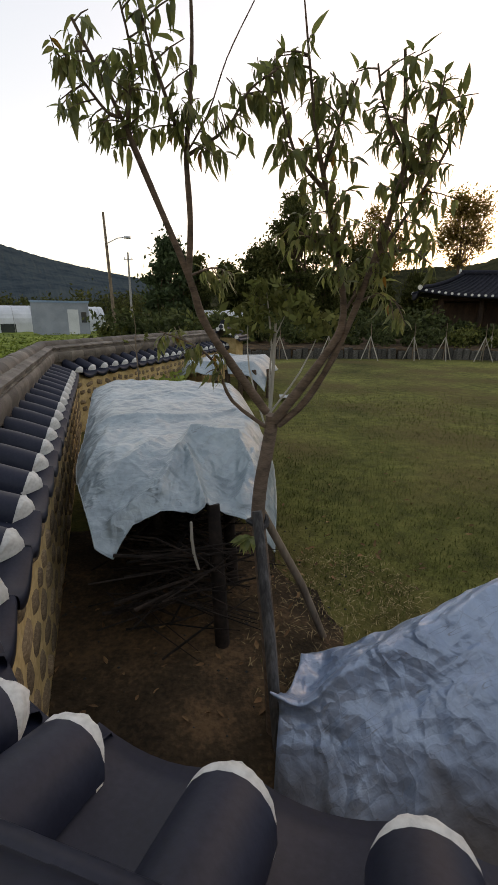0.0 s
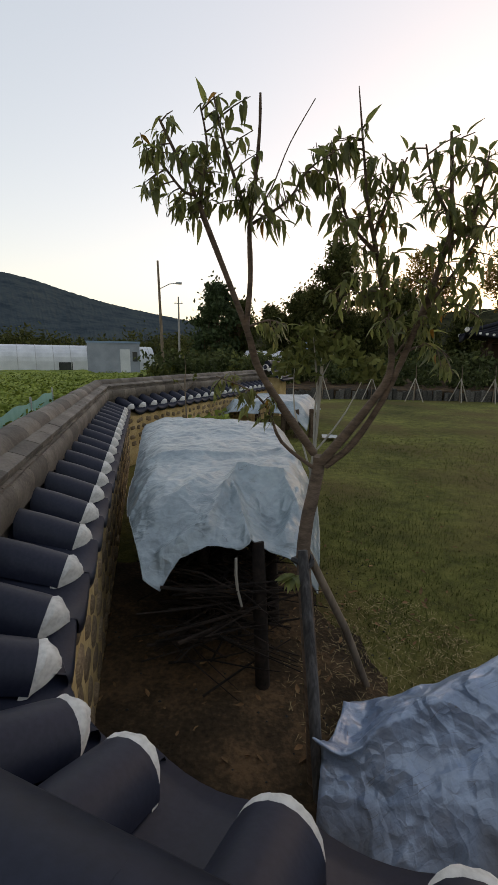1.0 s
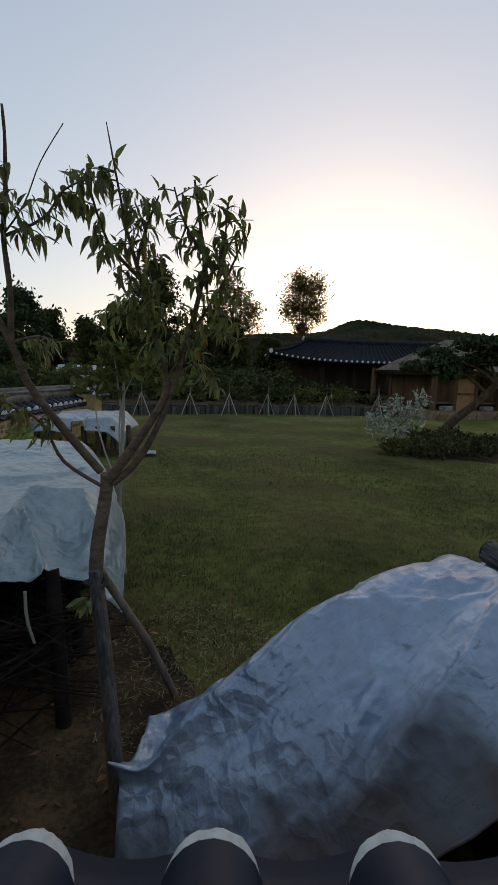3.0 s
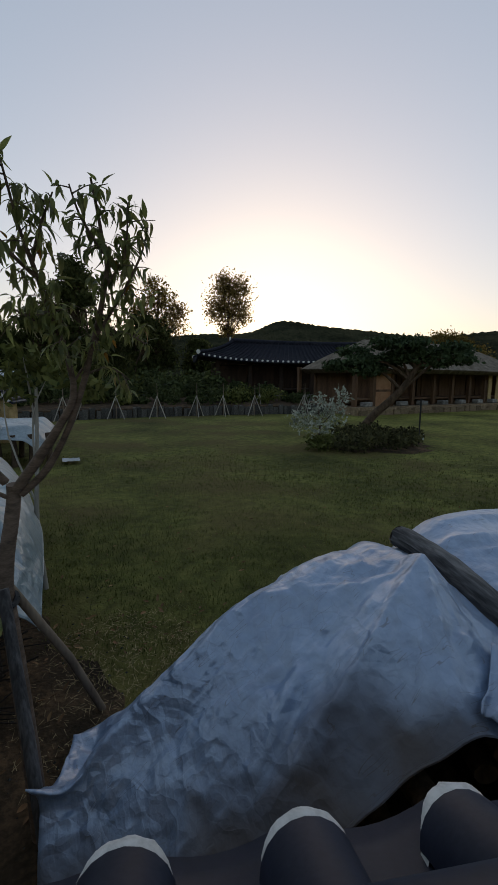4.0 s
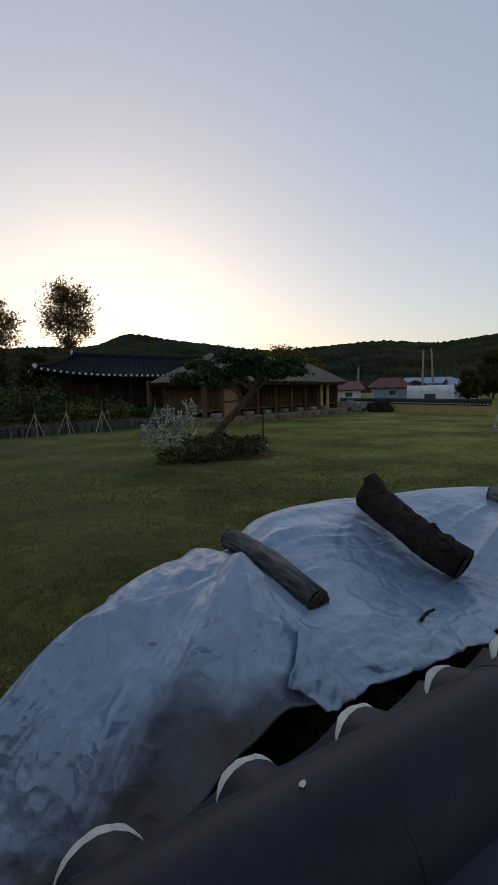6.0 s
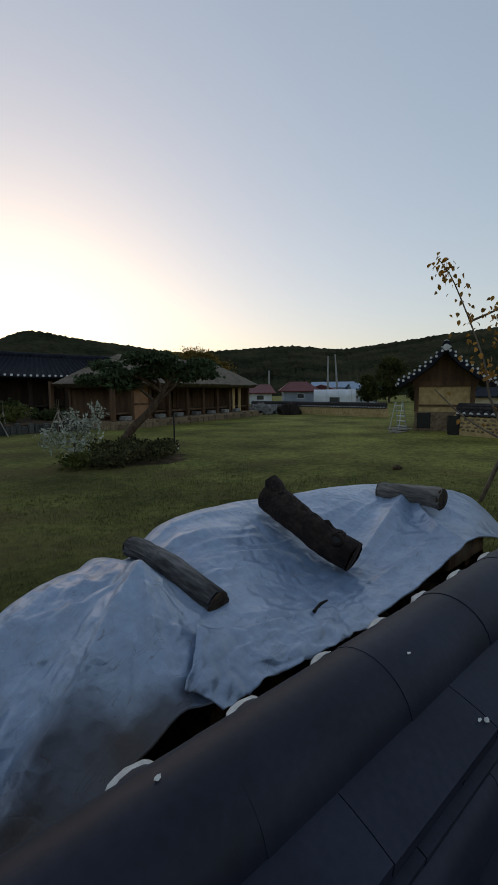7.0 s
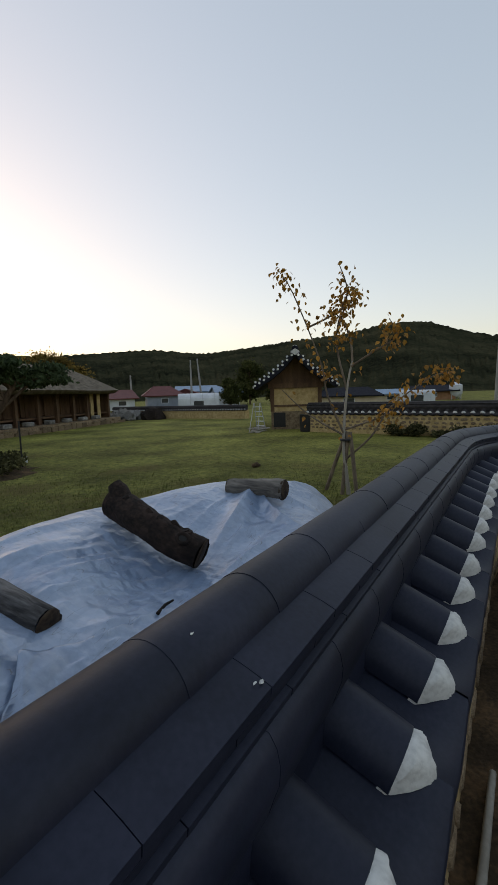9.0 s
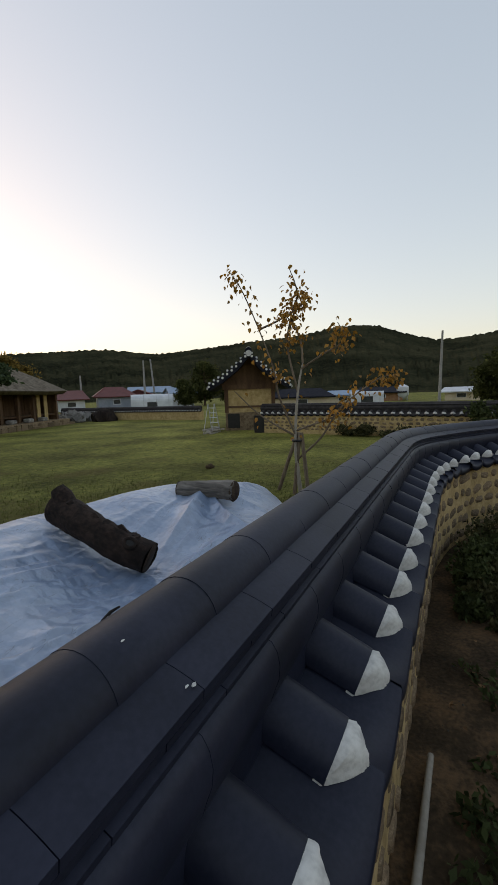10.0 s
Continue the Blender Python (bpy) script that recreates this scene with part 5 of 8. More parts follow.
bough(0.017, 0.003, 0.6, (0.186, 1.622, 1.266), (0.002, 1.503, 1.551), (-0.045, 1.438, 1.705), (-0.15, 1.316, 1.995), (-0.169, 1.294, 2.047), (-0.243, 1.228, 2.206))
bough(0.005, 0.002, 0.1, (-0.169, 1.294, 2.047), (-0.203, 1.289, 2.059), (-0.255, 1.264, 2.119), (-0.3, 1.257, 2.136))
bough(0.006, 0.002, 0.1, (-0.15, 1.316, 1.995), (-0.154, 1.295, 2.044), (-0.125, 1.255, 2.14), (-0.134, 1.219, 2.227))
bough(0.01, 0.003, 0.5, (-0.045, 1.438, 1.705), (-0.026, 1.381, 1.84), (-0.022, 1.326, 1.97), (-0.006, 1.291, 2.053), (0.012, 1.245, 2.164), (0.017, 1.213, 2.24))
bough(0.006, 0.0025, 0.05, (-0.022, 1.322, 1.981), (-0.059, 1.278, 2.086), (-0.081, 1.247, 2.158), (-0.099, 1.211, 2.246))
bough(0.0026, 0.0012, 0, (-0.019, 1.322, 1.981), (0.039, 1.292, 2.052), (0.088, 1.254, 2.142), (0.149, 1.22, 2.223))
bough(0.005, 0.002, 0.1, (-0.019, 1.324, 1.976), (0.082, 1.303, 2.026), (0.137, 1.276, 2.09), (0.202, 1.262, 2.123))
bough(0.019, 0.0012, 0.42, (0.217, 1.636, 1.232), (0.366, 1.539, 1.463), (0.415, 1.478, 1.609), (0.331, 1.355, 1.902), (0.294, 1.305, 2.02), (0.249, 1.213, 2.239))
bough(0.007, 0.002, 0.05, (0.331, 1.355, 1.902), (0.242, 1.319, 1.988), (0.195, 1.26, 2.128))
bough(0.007, 0.002, 0.05, (0.319, 1.34, 1.939), (0.347, 1.301, 2.03), (0.38, 1.269, 2.106))
bough(0.016, 0.003, 0.42, (0.23, 1.643, 1.216), (0.326, 1.601, 1.317), (0.426, 1.507, 1.54), (0.512, 1.357, 1.898), (0.504, 1.308, 2.014), (0.474, 1.251, 2.15))
bough(0.006, 0.002, 0.05, (0.512, 1.357, 1.898), (0.566, 1.322, 1.98), (0.571, 1.268, 2.109))
bough(0.006, 0.002, 0.2, (0.473, 1.425, 1.736), (0.557, 1.41, 1.772), (0.642, 1.425, 1.736))
bough(0.005, 0.002, 0.05, (0.506, 1.322, 1.981), (0.448, 1.289, 2.058), (0.42, 1.26, 2.129))
bough(0.008, 0.002, 0.4, (0.198, 1.652, 1.195), (0.067, 1.605, 1.307), (0.018, 1.551, 1.435), (-0.047, 1.523, 1.503), (-0.158, 1.504, 1.548))
bough(0.005, 0.002, 0.2, (0.394, 1.425, 1.736), (0.3, 1.4, 1.8), (0.24, 1.42, 1.83))
bough(0.005, 0.002, 0.3, (0.415, 1.478, 1.609), (0.47, 1.47, 1.7), (0.5, 1.5, 1.78))
bough(0.006, 0.002, 0.1, (0.473, 1.425, 1.736), (0.55, 1.36, 1.86), (0.61, 1.32, 1.98), (0.63, 1.29, 2.06))
bough(0.005, 0.002, 0.2, (0.44, 1.47, 1.63), (0.53, 1.5, 1.66), (0.6, 1.52, 1.62))
bough(0.004, 0.002, 0.1, (0.394, 1.425, 1.736), (0.36, 1.37, 1.8), (0.37, 1.33, 1.9))
bough(0.004, 0.0015, 0.2, (-0.045, 1.438, 1.705), (0.02, 1.46, 1.73), (0.07, 1.47, 1.72))
tree = empty("fruit_tree", 0.2, 1.47, GZ)
tinv = tree.matrix_world.inverted()


def loc(p):
    return tinv @ Vector(p)


trunk_pts = bezier_pts([(0.245, 1.36, -0.05), (0.218, 1.45, 0.35), (0.178, 1.58, 0.70), (0.161, 1.63, 0.86), (0.172, 1.64, 1.0), (0.19, 1.65, 1.10), (0.205, 1.655, 1.20), (0.207, 1.65, 1.25)], 4)
part("trunk", bm_tube([loc(p) for p in trunk_pts], [0.030 - 0.007 * k / len(trunk_pts) for k in range(len(trunk_pts))], 12, rough=0.06), M_PEACH, tree, "slim crooked brown trunk")
limb_objs, leaf_spots = [], []
twigs = bmesh.new()
lr = random.Random(21)
LEAF_TOP = {3: 0.62, 4: 0.8, 5: 0.28, 7: 0.92, 10: 0.93}      # boughs whose upper part is bare
for bi, (pts, r0, r1, bare) in enumerate(BOUGHS):
    q = bezier_pts(pts, 4)
    n = len(q)
    ob = part("limb", bm_tube([loc(p) for p in q], [(r0 + (r1 - r0) * (k / (n - 1)) ** 0.8) * (1 + 0.10 * lr.uniform(-1, 1)) for k in range(n)], 8, rough=0.08), M_PEACH, tree)
    limb_objs.append(ob)
    for k in range(n - 1):
        t = k / (n - 1)
        if t < bare or t > LEAF_TOP.get(bi, 0.97):
            continue
        seg = q[k + 1] - q[k]
        ends = max(1, int(seg.length / 0.019 + lr.random()))
        for _ in range(ends):
            # a thin side twig with leaves along it
            p0, d0 = q[k] + seg * lr.random(), seg.normalized()
            side = Matrix.Rotation(lr.uniform(0, 6.283), 3, d0) @ d0.orthogonal().normalized()
            tw = (side * 1.0 + d0 * 0.35 + Vector((0, 0, -0.05))).normalized()
            TL = lr.uniform(0.02, 0.10)
            tip = p0 + tw * TL + Vector((0, 0, -0.1 * TL))
            tube(twigs, [loc(p0), loc(p0.lerp(tip, 0.5) + Vector((0, 0, 0.004))), loc(tip)], [0.0022, 0.0016, 0.0010], 4)
            for g in range(3 + int(TL / 0.013)):
                f = lr.uniform(0.15, 1.0)
                leaf_spots.append((p0.lerp(tip, f), tw, ob))
lr.shuffle(leaf_spots)
tagged(part("twig_spray", twigs, M_PEACH, tree, "thin side twigs"), kind="stuff")
LEAF = [leaf_mesh("leaf", 0.046, 0.017, M_LEAF, 0.8), leaf_mesh("leaf", 0.040, 0.016, M_LEAF, 0.6), leaf_mesh("leaf", 0.052, 0.017, M_LEAF, 1.0)]
LEAF_Y = leaf_mesh("leaf", 0.044, 0.017, M_YLEAF, 0.7)
rest = bmesh.new()
for k, (p, d, ob) in enumerate(leaf_spots):
    a = lr.uniform(0, 2 * math.pi)
    side = d.orthogonal().normalized()
    side = Matrix.Rotation(a, 3, d) @ side
    twig = lr.uniform(0.0, 0.008)
    base = p + side * twig
    droop = lr.uniform(0.1, 1.5)
    out = (side + Vector((0, 0, -droop)) + d * 0.2).normalized()
    m = aim(base, out, lr.uniform(-35, 35), lr.uniform(0.5, 1.0))
    if k < 300:
        place("leaf", LEAF_Y if lr.random() < 0.05 else LEAF[k % 3], ob, tinv @ m)
    else:
        add_mesh(rest, LEAF[k % 3], tinv @ m)
tagged(part("leaves", rest, M_LEAF, tree, "drooping narrow green leaves"), kind="stuff")
# suckers of leaves on the low trunk and the hanging spray behind the fork
bm = bmesh.new()
for k in range(16):
    a = lr.uniform(0, 6.3)
    add_mesh(bm, LEAF[1], tinv @ aim(Vector((0.12 + 0.02 * lr.random(), 1.58, 0.79)), (math.cos(a) - 0.6, -abs(math.sin(a)) * 0.8, lr.uniform(-0.3, 0.3)), lr.uniform(-40, 40), 1.5))
part("sucker_leaves", bm, M_LEAF, tree, "tuft of fresh green leaves at the tie")
for x0, y0, x1, y1, z1, m, w in ((0.545, 1.965, 0.17, 1.655, 0.87, M_STAKEDARK, 0.018), (0.27, 1.27, 0.158, 1.575, 0.90, M_GREYWOOD, 0.021)):
    st = empty("tree_stake", x0, y0, GZ)
    si = st.matrix_world.inverted()
    part("pole", bm_tube([si @ Vector((x0, y0, -0.1)), si @ Vector(((x0 + x1) / 2, (y0 + y1) / 2, (z1) / 2)), si @ Vector((x1, y1, z1))], [w, w, w * 0.9], 10, rough=0.05), m, st)
    tagged(st, "brown round wooden stake leaning on the fruit tree" if m is M_STAKEDARK else "grey wooden stake standing beside the fruit tree", "tree stake", group="tree stakes")
tagged(link("rubber_tie", bm_tube([(0.16 + 0.036 * math.cos(a), 1.615 + 0.04 * math.sin(a), 0.84 + 0.01 * math.sin(2 * a)) for a in np.linspace(0, 6.28, 15)], 0.011, 6), M_BLACK), "black rubber strap tying the tree to its stakes", "tree tie")
tagged(tree, "young fruit tree with drooping narrow leaves, tied to stakes", "tree")


def leafy(bm, centre, radii, n, size, seed, flat=0.0, shell=0.55):
    """Many small crossed leaf cards in a lumpy volume."""
    r = random.Random(seed)
    c = Vector(centre)
    k = 0
    while k < n:
        v = Vector((r.gauss(0, 1), r.gauss(0, 1), r.gauss(0, 1))).normalized()
        q = shell + (1 - shell) * r.random() if shell > 0.2 else min(1.5, abs(r.gauss(0, 0.62)))
        lump = 0.78 + 0.45 * noise.noise(v * 2.3 + Vector((seed, seed * 0.7, 0)))
        p = c + Vector((v.x * radii[0], v.y * radii[1], v.z * radii[2])) * q * lump
        s = size * r.uniform(0.6, 1.4)
        u = Vector((r.gauss(0, 1), r.gauss(0, 1), r.gauss(0, 1) * (1 - flat))).normalized()
        w = u.orthogonal().normalized()
        w = Matrix.Rotation(r.uniform(0, 6.3), 3, u) @ w
        bm.faces.new([bm.verts.new(p + u * s), bm.verts.new(p + w * s * 0.45), bm.verts.new(p - u * s * 0.9), bm.verts.new(p - w * s * 0.45)])
        k += 1


def tree_thing(name, x, y, z, label, trunk, r0, crowns, material, leaf, bark=None, seed=1, category="tree", group="", shell=0.45):
    """A tree or shrub: trunk path, crown clumps of (dx, dy, dz, rx, ry, rz, n)."""
    root = empty(name, x, y, z)
    bk = bark or M_BARK
    r = random.Random(seed)
    if trunk:
        t = bezier_pts(trunk, 3)
        part("trunk", bm_tube(t, [r0 * (1 - 0.6 * k / len(t)) for k in range(len(t))], 8, rough=0.1, seed=seed), bk, root)
        for k, c in enumerate(crowns):
            start = t[min(len(t) - 1, int(len(t) * r.uniform(0.45, 0.95)))]
            end = Vector(c[:3])
            mid = (start + end) / 2 + Vector((r.uniform(-0.1, 0.1), r.uniform(-0.1, 0.1), r.uniform(-0.05, 0.15))) * (end - start).length
            part("limb", bm_tube(bezier_pts([start, mid, end], 3), [r0 * 0.4, r0 * 0.35, r0 * 0.32, r0 * 0.3, r0 * 0.22, r0 * 0.15, r0 * 0.08], 6, seed=k), bk, root)
    bm = bmesh.new()
    for k, c in enumerate(crowns):
        leafy(bm, c[:3], c[3:6], c[6], leaf, seed * 13 + k, shell=shell)
    part("crown", bm, material, root, smooth=False)
    return tagged(root, label, category, group=group)


def clumps(h0, h1, spread, count, per, seed, squash=0.7, size=0.35):
    r = random.Random(seed)
    out = []
    for k in range(count):
        t = (k + 0.5) / count
        z = h0 + (h1 - h0) * t
        w = spread * math.sin(math.pi * (0.18 + 0.75 * t)) ** 0.8
        a = r.uniform(0, 6.3)
        q = w * math.sqrt(r.random()) * 0.75
        s = spread * size * r.uniform(0.75, 1.25)
        out.append((q * math.cos(a), q * math.sin(a), z, s, s, s * squash, per))
    return out


EX, EY = 0.4, -0.1


def polar(az, d):
    """Plan place by bearing (degrees to the left of +y) and distance."""
    a = radians(az)
    return EX - math.sin(a) * d, EY + math.cos(a) * d


# sapling behind the fork
tree_thing("sapling", 0.22, 3.35, GZ, "thin pale sapling with olive leaves behind the fruit tree", [(0, 0, 0), (-0.03, 0, 0.5), (0.0, 0, 1.0), (0.02, 0, 1.5)], 0.022,
           [(-0.18, 0, 1.52, 0.26, 0.22, 0.18, 130), (0.12, 0, 1.62, 0.26, 0.22, 0.16, 130), (0.36, 0, 1.50, 0.22, 0.2, 0.12, 90), (-0.05, 0, 1.72, 0.22, 0.2, 0.12, 90)], M_OLIVE, 0.045, M_STAKE, 31)
tree_thing("sapling", -1.42, 5.4, GZ, "bare thin sapling against the stone wall", [(0, 0, 0), (0.02, 0, 0.6), (0.0, 0, 1.3)], 0.014, [(-0.12, 0, 1.25, 0.05, 0.05, 0.08, 8), (0.14, 0, 1.3, 0.05, 0.05, 0.08, 8), (0.0, 0.0, 1.6, 0.05, 0.05, 0.1, 6)], M_OLIVE, 0.03, M_STAKEDARK, 33)

# yellowing tree beyond the woodpile
BOUGHS_R = []
BOUGHS_R.append([(7.1, 0.22, -0.05), (7.1, 0.28, 0.5), (7.1, 0.3, 0.95), (7.1, 0.25, 1.62), (7.1, 0.17, 2.04)])
BOUGHS_R.append([(7.1, 0.29, 0.95), (7, 0.52, 1.55), (7.05, 0.63, 2.06), (7.1, 1.03, 3.08), (7.05, 1.24, 3.43)])
BOUGHS_R.append([(7.1, 0.25, 1.62), (7.2, 0.38, 2.13), (7.25, 0.41, 2.46), (7.2, 0.28, 2.94), (7.1, 0.11, 3.08)])
BOUGHS_R.append([(7.1, 0.19, 1.96), (7, -0.12, 2.14), (6.95, -0.44, 2.33), (6.9, -0.34, 2.57)])
BOUGHS_R.append([(7.1, 0.26, 0.6), (7.05, -0.1, 0.94), (7.05, -0.37, 1.36), (7.15, -0.9, 1.76), (7.2, -1.16, 1.81)])
BOUGHS_R.append([(7.1, 0.3, 0.95), (7.15, 0.83, 1.26), (7.2, 1.26, 1.66)])
BOUGHS_R.append([(7.1, 0.29, 1.03), (7.2, -0.19, 1.19), (7.25, -0.43, 1.29)])
BOUGHS_R.append([(7.25, 0.41, 2.46), (7.15, 0.24, 3.01), (7.1, 0.34, 3.4)])
BOUGHS_R.append([(7.15, 0.82, 2.57), (7.1, 0.45, 2.71), (7.05, 0.08, 2.92)])
BOUGHS_R.append([(7.1, 0.17, 2.04), (7.12, 0.22, 2.45), (7.1, 0.45, 2.8)])
ytree = empty("yellowing_tree", 7.1, 0.22, GZ)
yi = ytree.matrix_world.inverted()
YL = leaf_mesh("leaf", 0.070, 0.052, M_YLEAF, 0.3, 0.3)
bm_l = bmesh.new()
for k, pts in enumerate(BOUGHS_R):
    q = bezier_pts(pts, 4)
    r0 = 0.038 if k == 0 else 0.018
    part("trunk" if k == 0 else "limb", bm_tube([yi @ p for p in q], [r0 * (1 - 0.75 * j / len(q)) for j in range(len(q))], 7, rough=0.08), M_STAKE if k == 0 else M_STAKEDARK, ytree)
    dens = {0: 16, 1: 130, 2: 110, 3: 90, 4: 190, 5: 5, 6: 8, 7: 34, 8: 90, 9: 60}[k]
    for _ in range(dens):
        t = 1 - 0.62 * lr.random() ** 1.2
        p = q[min(len(q) - 1, int(t * (len(q) - 1)))] + Vector((lr.gauss(0, 0.09), lr.gauss(0, 0.09), lr.gauss(0, 0.07)))
        add_mesh(bm_l, YL, yi @ aim(p, (lr.gauss(0, 1), lr.gauss(0, 1), -0.8), lr.uniform(-60, 60), lr.uniform(0.7, 1.25)))
tagged(part("leaves", bm_l, M_YLEAF, ytree, "sparse yellow and brown leaves"), kind="stuff")
tagged(ytree, "thin young tree with sparse yellow-brown autumn leaves, staked on the lawn", "tree")
for dx, dy in ((0.28, 0.42), (-0.1, -0.12), (0.0, 0.12)):
    st = empty("tree_stake", 7.1 + dx, 0.22 + dy, GZ)
    part("pole", bm_tube([(0, 0, -0.1), (-dx * 0.45, -dy * 0.45, 0.45), (-dx * 0.9, -dy * 0.9, 0.95)], [0.03, 0.03, 0.028], 8, rough=0.05), M_STAKEDARK, st)
    tagged(st, "round wooden stake leaning on the yellowing tree", "tree stake", group="stakes of the yellowing tree")
tagged(link("rubber_tie", bm_tube([(7.1 + 0.07 * math.cos(a), 0.27 + 0.07 * math.sin(a), 0.88) for a in np.linspace(0, 6.28, 13)], 0.02, 6), M_BLACK), "black strap round the yellowing tree and its stakes", "tree tie")

# stone edging and garden bed beyond the lawn ------------------------------
edge_pts = [Vector(p) for p in ((-1.2, 16.4), (1.0, 16.9), (4.0, 17.2), (7.0, 17.3), (9.6, 16.9), (11.4, 16.2))]
edge_line = bezier_pts([(p.x, p.y, 0) for p in edge_pts], 8)
bm = bmesh.new()
back = [p + Vector((0.15, 0.5, 0)) for p in edge_line]
far = [p + Vector((1.2, 7.0, 0)) for p in edge_line]
grid(bm, [[(p.x, p.y + 0.1, GZ - 0.1) for p in edge_line], [(p.x, p.y + 0.12, 0.40) for p in edge_line], [(p.x, p.y, 0.45) for p in back], [(p.x, p.y, 0.55) for p in far]])
tagged(link("garden_bed", bm, M_SOIL), "raised planted bed behind a low stone edging", "garden bed", kind="structure")
edging = tagged(new("stone_edging"), "row of upright grey stones edging the lawn", "stone edging", kind="structure")
ME_BLOCK = []
for k in range(4):
    rb = random.Random(k)
    bm = bm_box(-0.5, 0.5, -0.5, 0.5, -0.2, 1.0, bevel=0.08)
    for v in bm.verts:
        v.co += Vector((rb.uniform(-0.06, 0.06), rb.uniform(-0.06, 0.06), rb.uniform(-0.05, 0.05)))
    me = bpy.data.meshes.new("edging_stone")
    bm.to_mesh(me)
    bm.free()
    me.materials.append(M_GREYSTONE)
    ME_BLOCK.append(me)
ME_EDGE = []
for me in ME_BLOCK:
    e = me.copy()
    e.materials[0] = M_EDGE
    ME_EDGE.append(e)
dist = 0.0
for a, b in zip(edge_line, edge_line[1:]):
    L = (b - a).length
    while dist < L:
        p = a + (b - a) * (dist / L)
        w = rnd.uniform(0.13, 0.26)
        place("edging_stone", ME_EDGE[rnd.randrange(4)], edging, Matrix.Translation((p.x, p.y, GZ)) @ pose(0, 0, 0, rnd.uniform(-5, 5), rnd.uniform(-5, 5), rnd.uniform(-10, 10)) @ Matrix.Diagonal((w, 0.14, rnd.uniform(0.30, 0.44), 1)))
        dist += w + 0.02
    dist -= L


def tripod(x, y, h=0.85):
    root = empty("tree_tripod", x, y, GZ)
    a0 = rnd.uniform(0, 2)
    for k in range(3):
        a = a0 + 2.1 * k
        part("leg", bm_tube([(0.38 * math.cos(a), 0.38 * math.sin(a), -0.05), (0.0, 0.0, h)], [0.018, 0.016], 6), M_STAKE, root)
    part("sapling_stem", bm_tube([(0, 0, 0), (0.02, 0.01, h), (0.0, 0.0, h + 0.5)], [0.02, 0.016, 0.006], 6), M_STAKEDARK, root, "thin brown sapling stem")
    return tagged(root, "three pale stakes propping a young sapling at the lawn's edge", "tree tripod", group="sapling tripods")


for x, y in ((0.6, 16.6), (2.44, 16.9), (3.95, 16.7), (5.6, 16.9), (6.75, 16.9), (8.05, 16.6), (8.9, 17.9), (10.15, 16.1), (11.0, 17.4)):
    tripod(x, y)

hr = random.Random(5)
for k in range(34):
    t = hr.random()
    p = edge_line[int(t * (len(edge_line) - 1))]
    x, y = p.x + hr.uniform(-0.6, 0.8), p.y + hr.uniform(0.7, 4.5)
    h = hr.uniform(0.35, 0.9)
    m = hr.choice([M_FOLIAGE, M_FOLIAGE, M_OLIVE, M_FOLIAGE])
    tree_thing("shrub", x, y, 0.42, "dark green garden shrub in the raised bed" if m is M_FOLIAGE else "yellow-green shrub in the raised bed", None, 0.02,
               [(0, 0, h * 0.5, h * 1.0, h * 0.8, h * 0.65, 170), (hr.uniform(-0.4, 0.4), 0.2, h * 0.55, h * 0.7, h * 0.6, h * 0.6, 110)], m, 0.085, seed=100 + k, category="shrub", group="bed shrubs")
for x, y, rx, h in ((7.0, 20.0, 1.6, 1.6), (5.2, 20.5, 1.3, 1.1), (10.2, 20.0, 1.0, 0.9), (2.8, 20.2, 1.4, 1.2), (-0.4, 19.5, 1.3, 1.3), (8.9, 20.6, 0.9, 1.0)):
    tree_thing("shrub", x, y, 0.45, "large rounded dark green shrub behind the lawn", None, 0.03, [(0, 0, h * 0.5, rx, rx * 0.8, h * 0.6, 620)], M_FOLIAGE, 0.13, seed=int(x * 10), category="shrub", group="large shrubs")

# island bed with leaning pine ---------------------------------------------
px, py = 9.4, 11.2
PINE_PADS = ((-0.5, 2.1), (0.0, 2.40), (0.6, 2.58), (1.1, 2.66), (1.6, 2.60), (2.1, 2.45), (2.5, 2.34), (-0.2, 1.95), (0.9, 2.2), (2.0, 2.15), (0.3, 2.1), (1.5, 2.25), (2.6, 2.05), (-0.6, 1.8))
pine_crowns = [(0.77 * u + 0.5 * math.sin(7 * u), -0.64 * u + 0.6 * math.cos(5 * u), z + 0.05, 0.78, 0.75, 0.27, 640) for u, z in PINE_PADS]
tree_thing("pine_tree", px, py, GZ, "leaning garden pine with broad flat needle pads over an island bed", [(0, 0, -0.05), (0.32, -0.2, 0.45), (0.72, -0.5, 0.95), (1.0, -0.75, 1.4), (1.2, -0.95, 1.9), (1.5, -1.2, 2.3)], 0.15, pine_crowns, M_PINE, 0.075, seed=41)
for k, (x, y, r, h, m) in enumerate(((6.3, 7.6, 0.8, 0.45, M_FOLIAGE), (7.2, 7.5, 0.9, 0.5, M_FOLIAGE), (7.9, 7.8, 0.8, 0.45, M_FOLIAGE), (6.9, 8.6, 0.9, 0.55, M_FOLIAGE), (7.9, 8.9, 0.9, 0.5, M_FOLIAGE), (8.6, 8.4, 0.6, 0.4, M_FOLIAGE), (5.8, 8.0, 0.6, 0.4, M_OLIVE))):
    tree_thing("shrub", x, y, GZ, "low dark shrub of the island bed on the lawn", None, 0.02, [(0, 0, h * 0.45, r, r * 0.8, h * 0.6, 700)], M_DULL if m is M_FOLIAGE else m, 0.05, seed=60 + k, category="shrub", group="island shrubs")
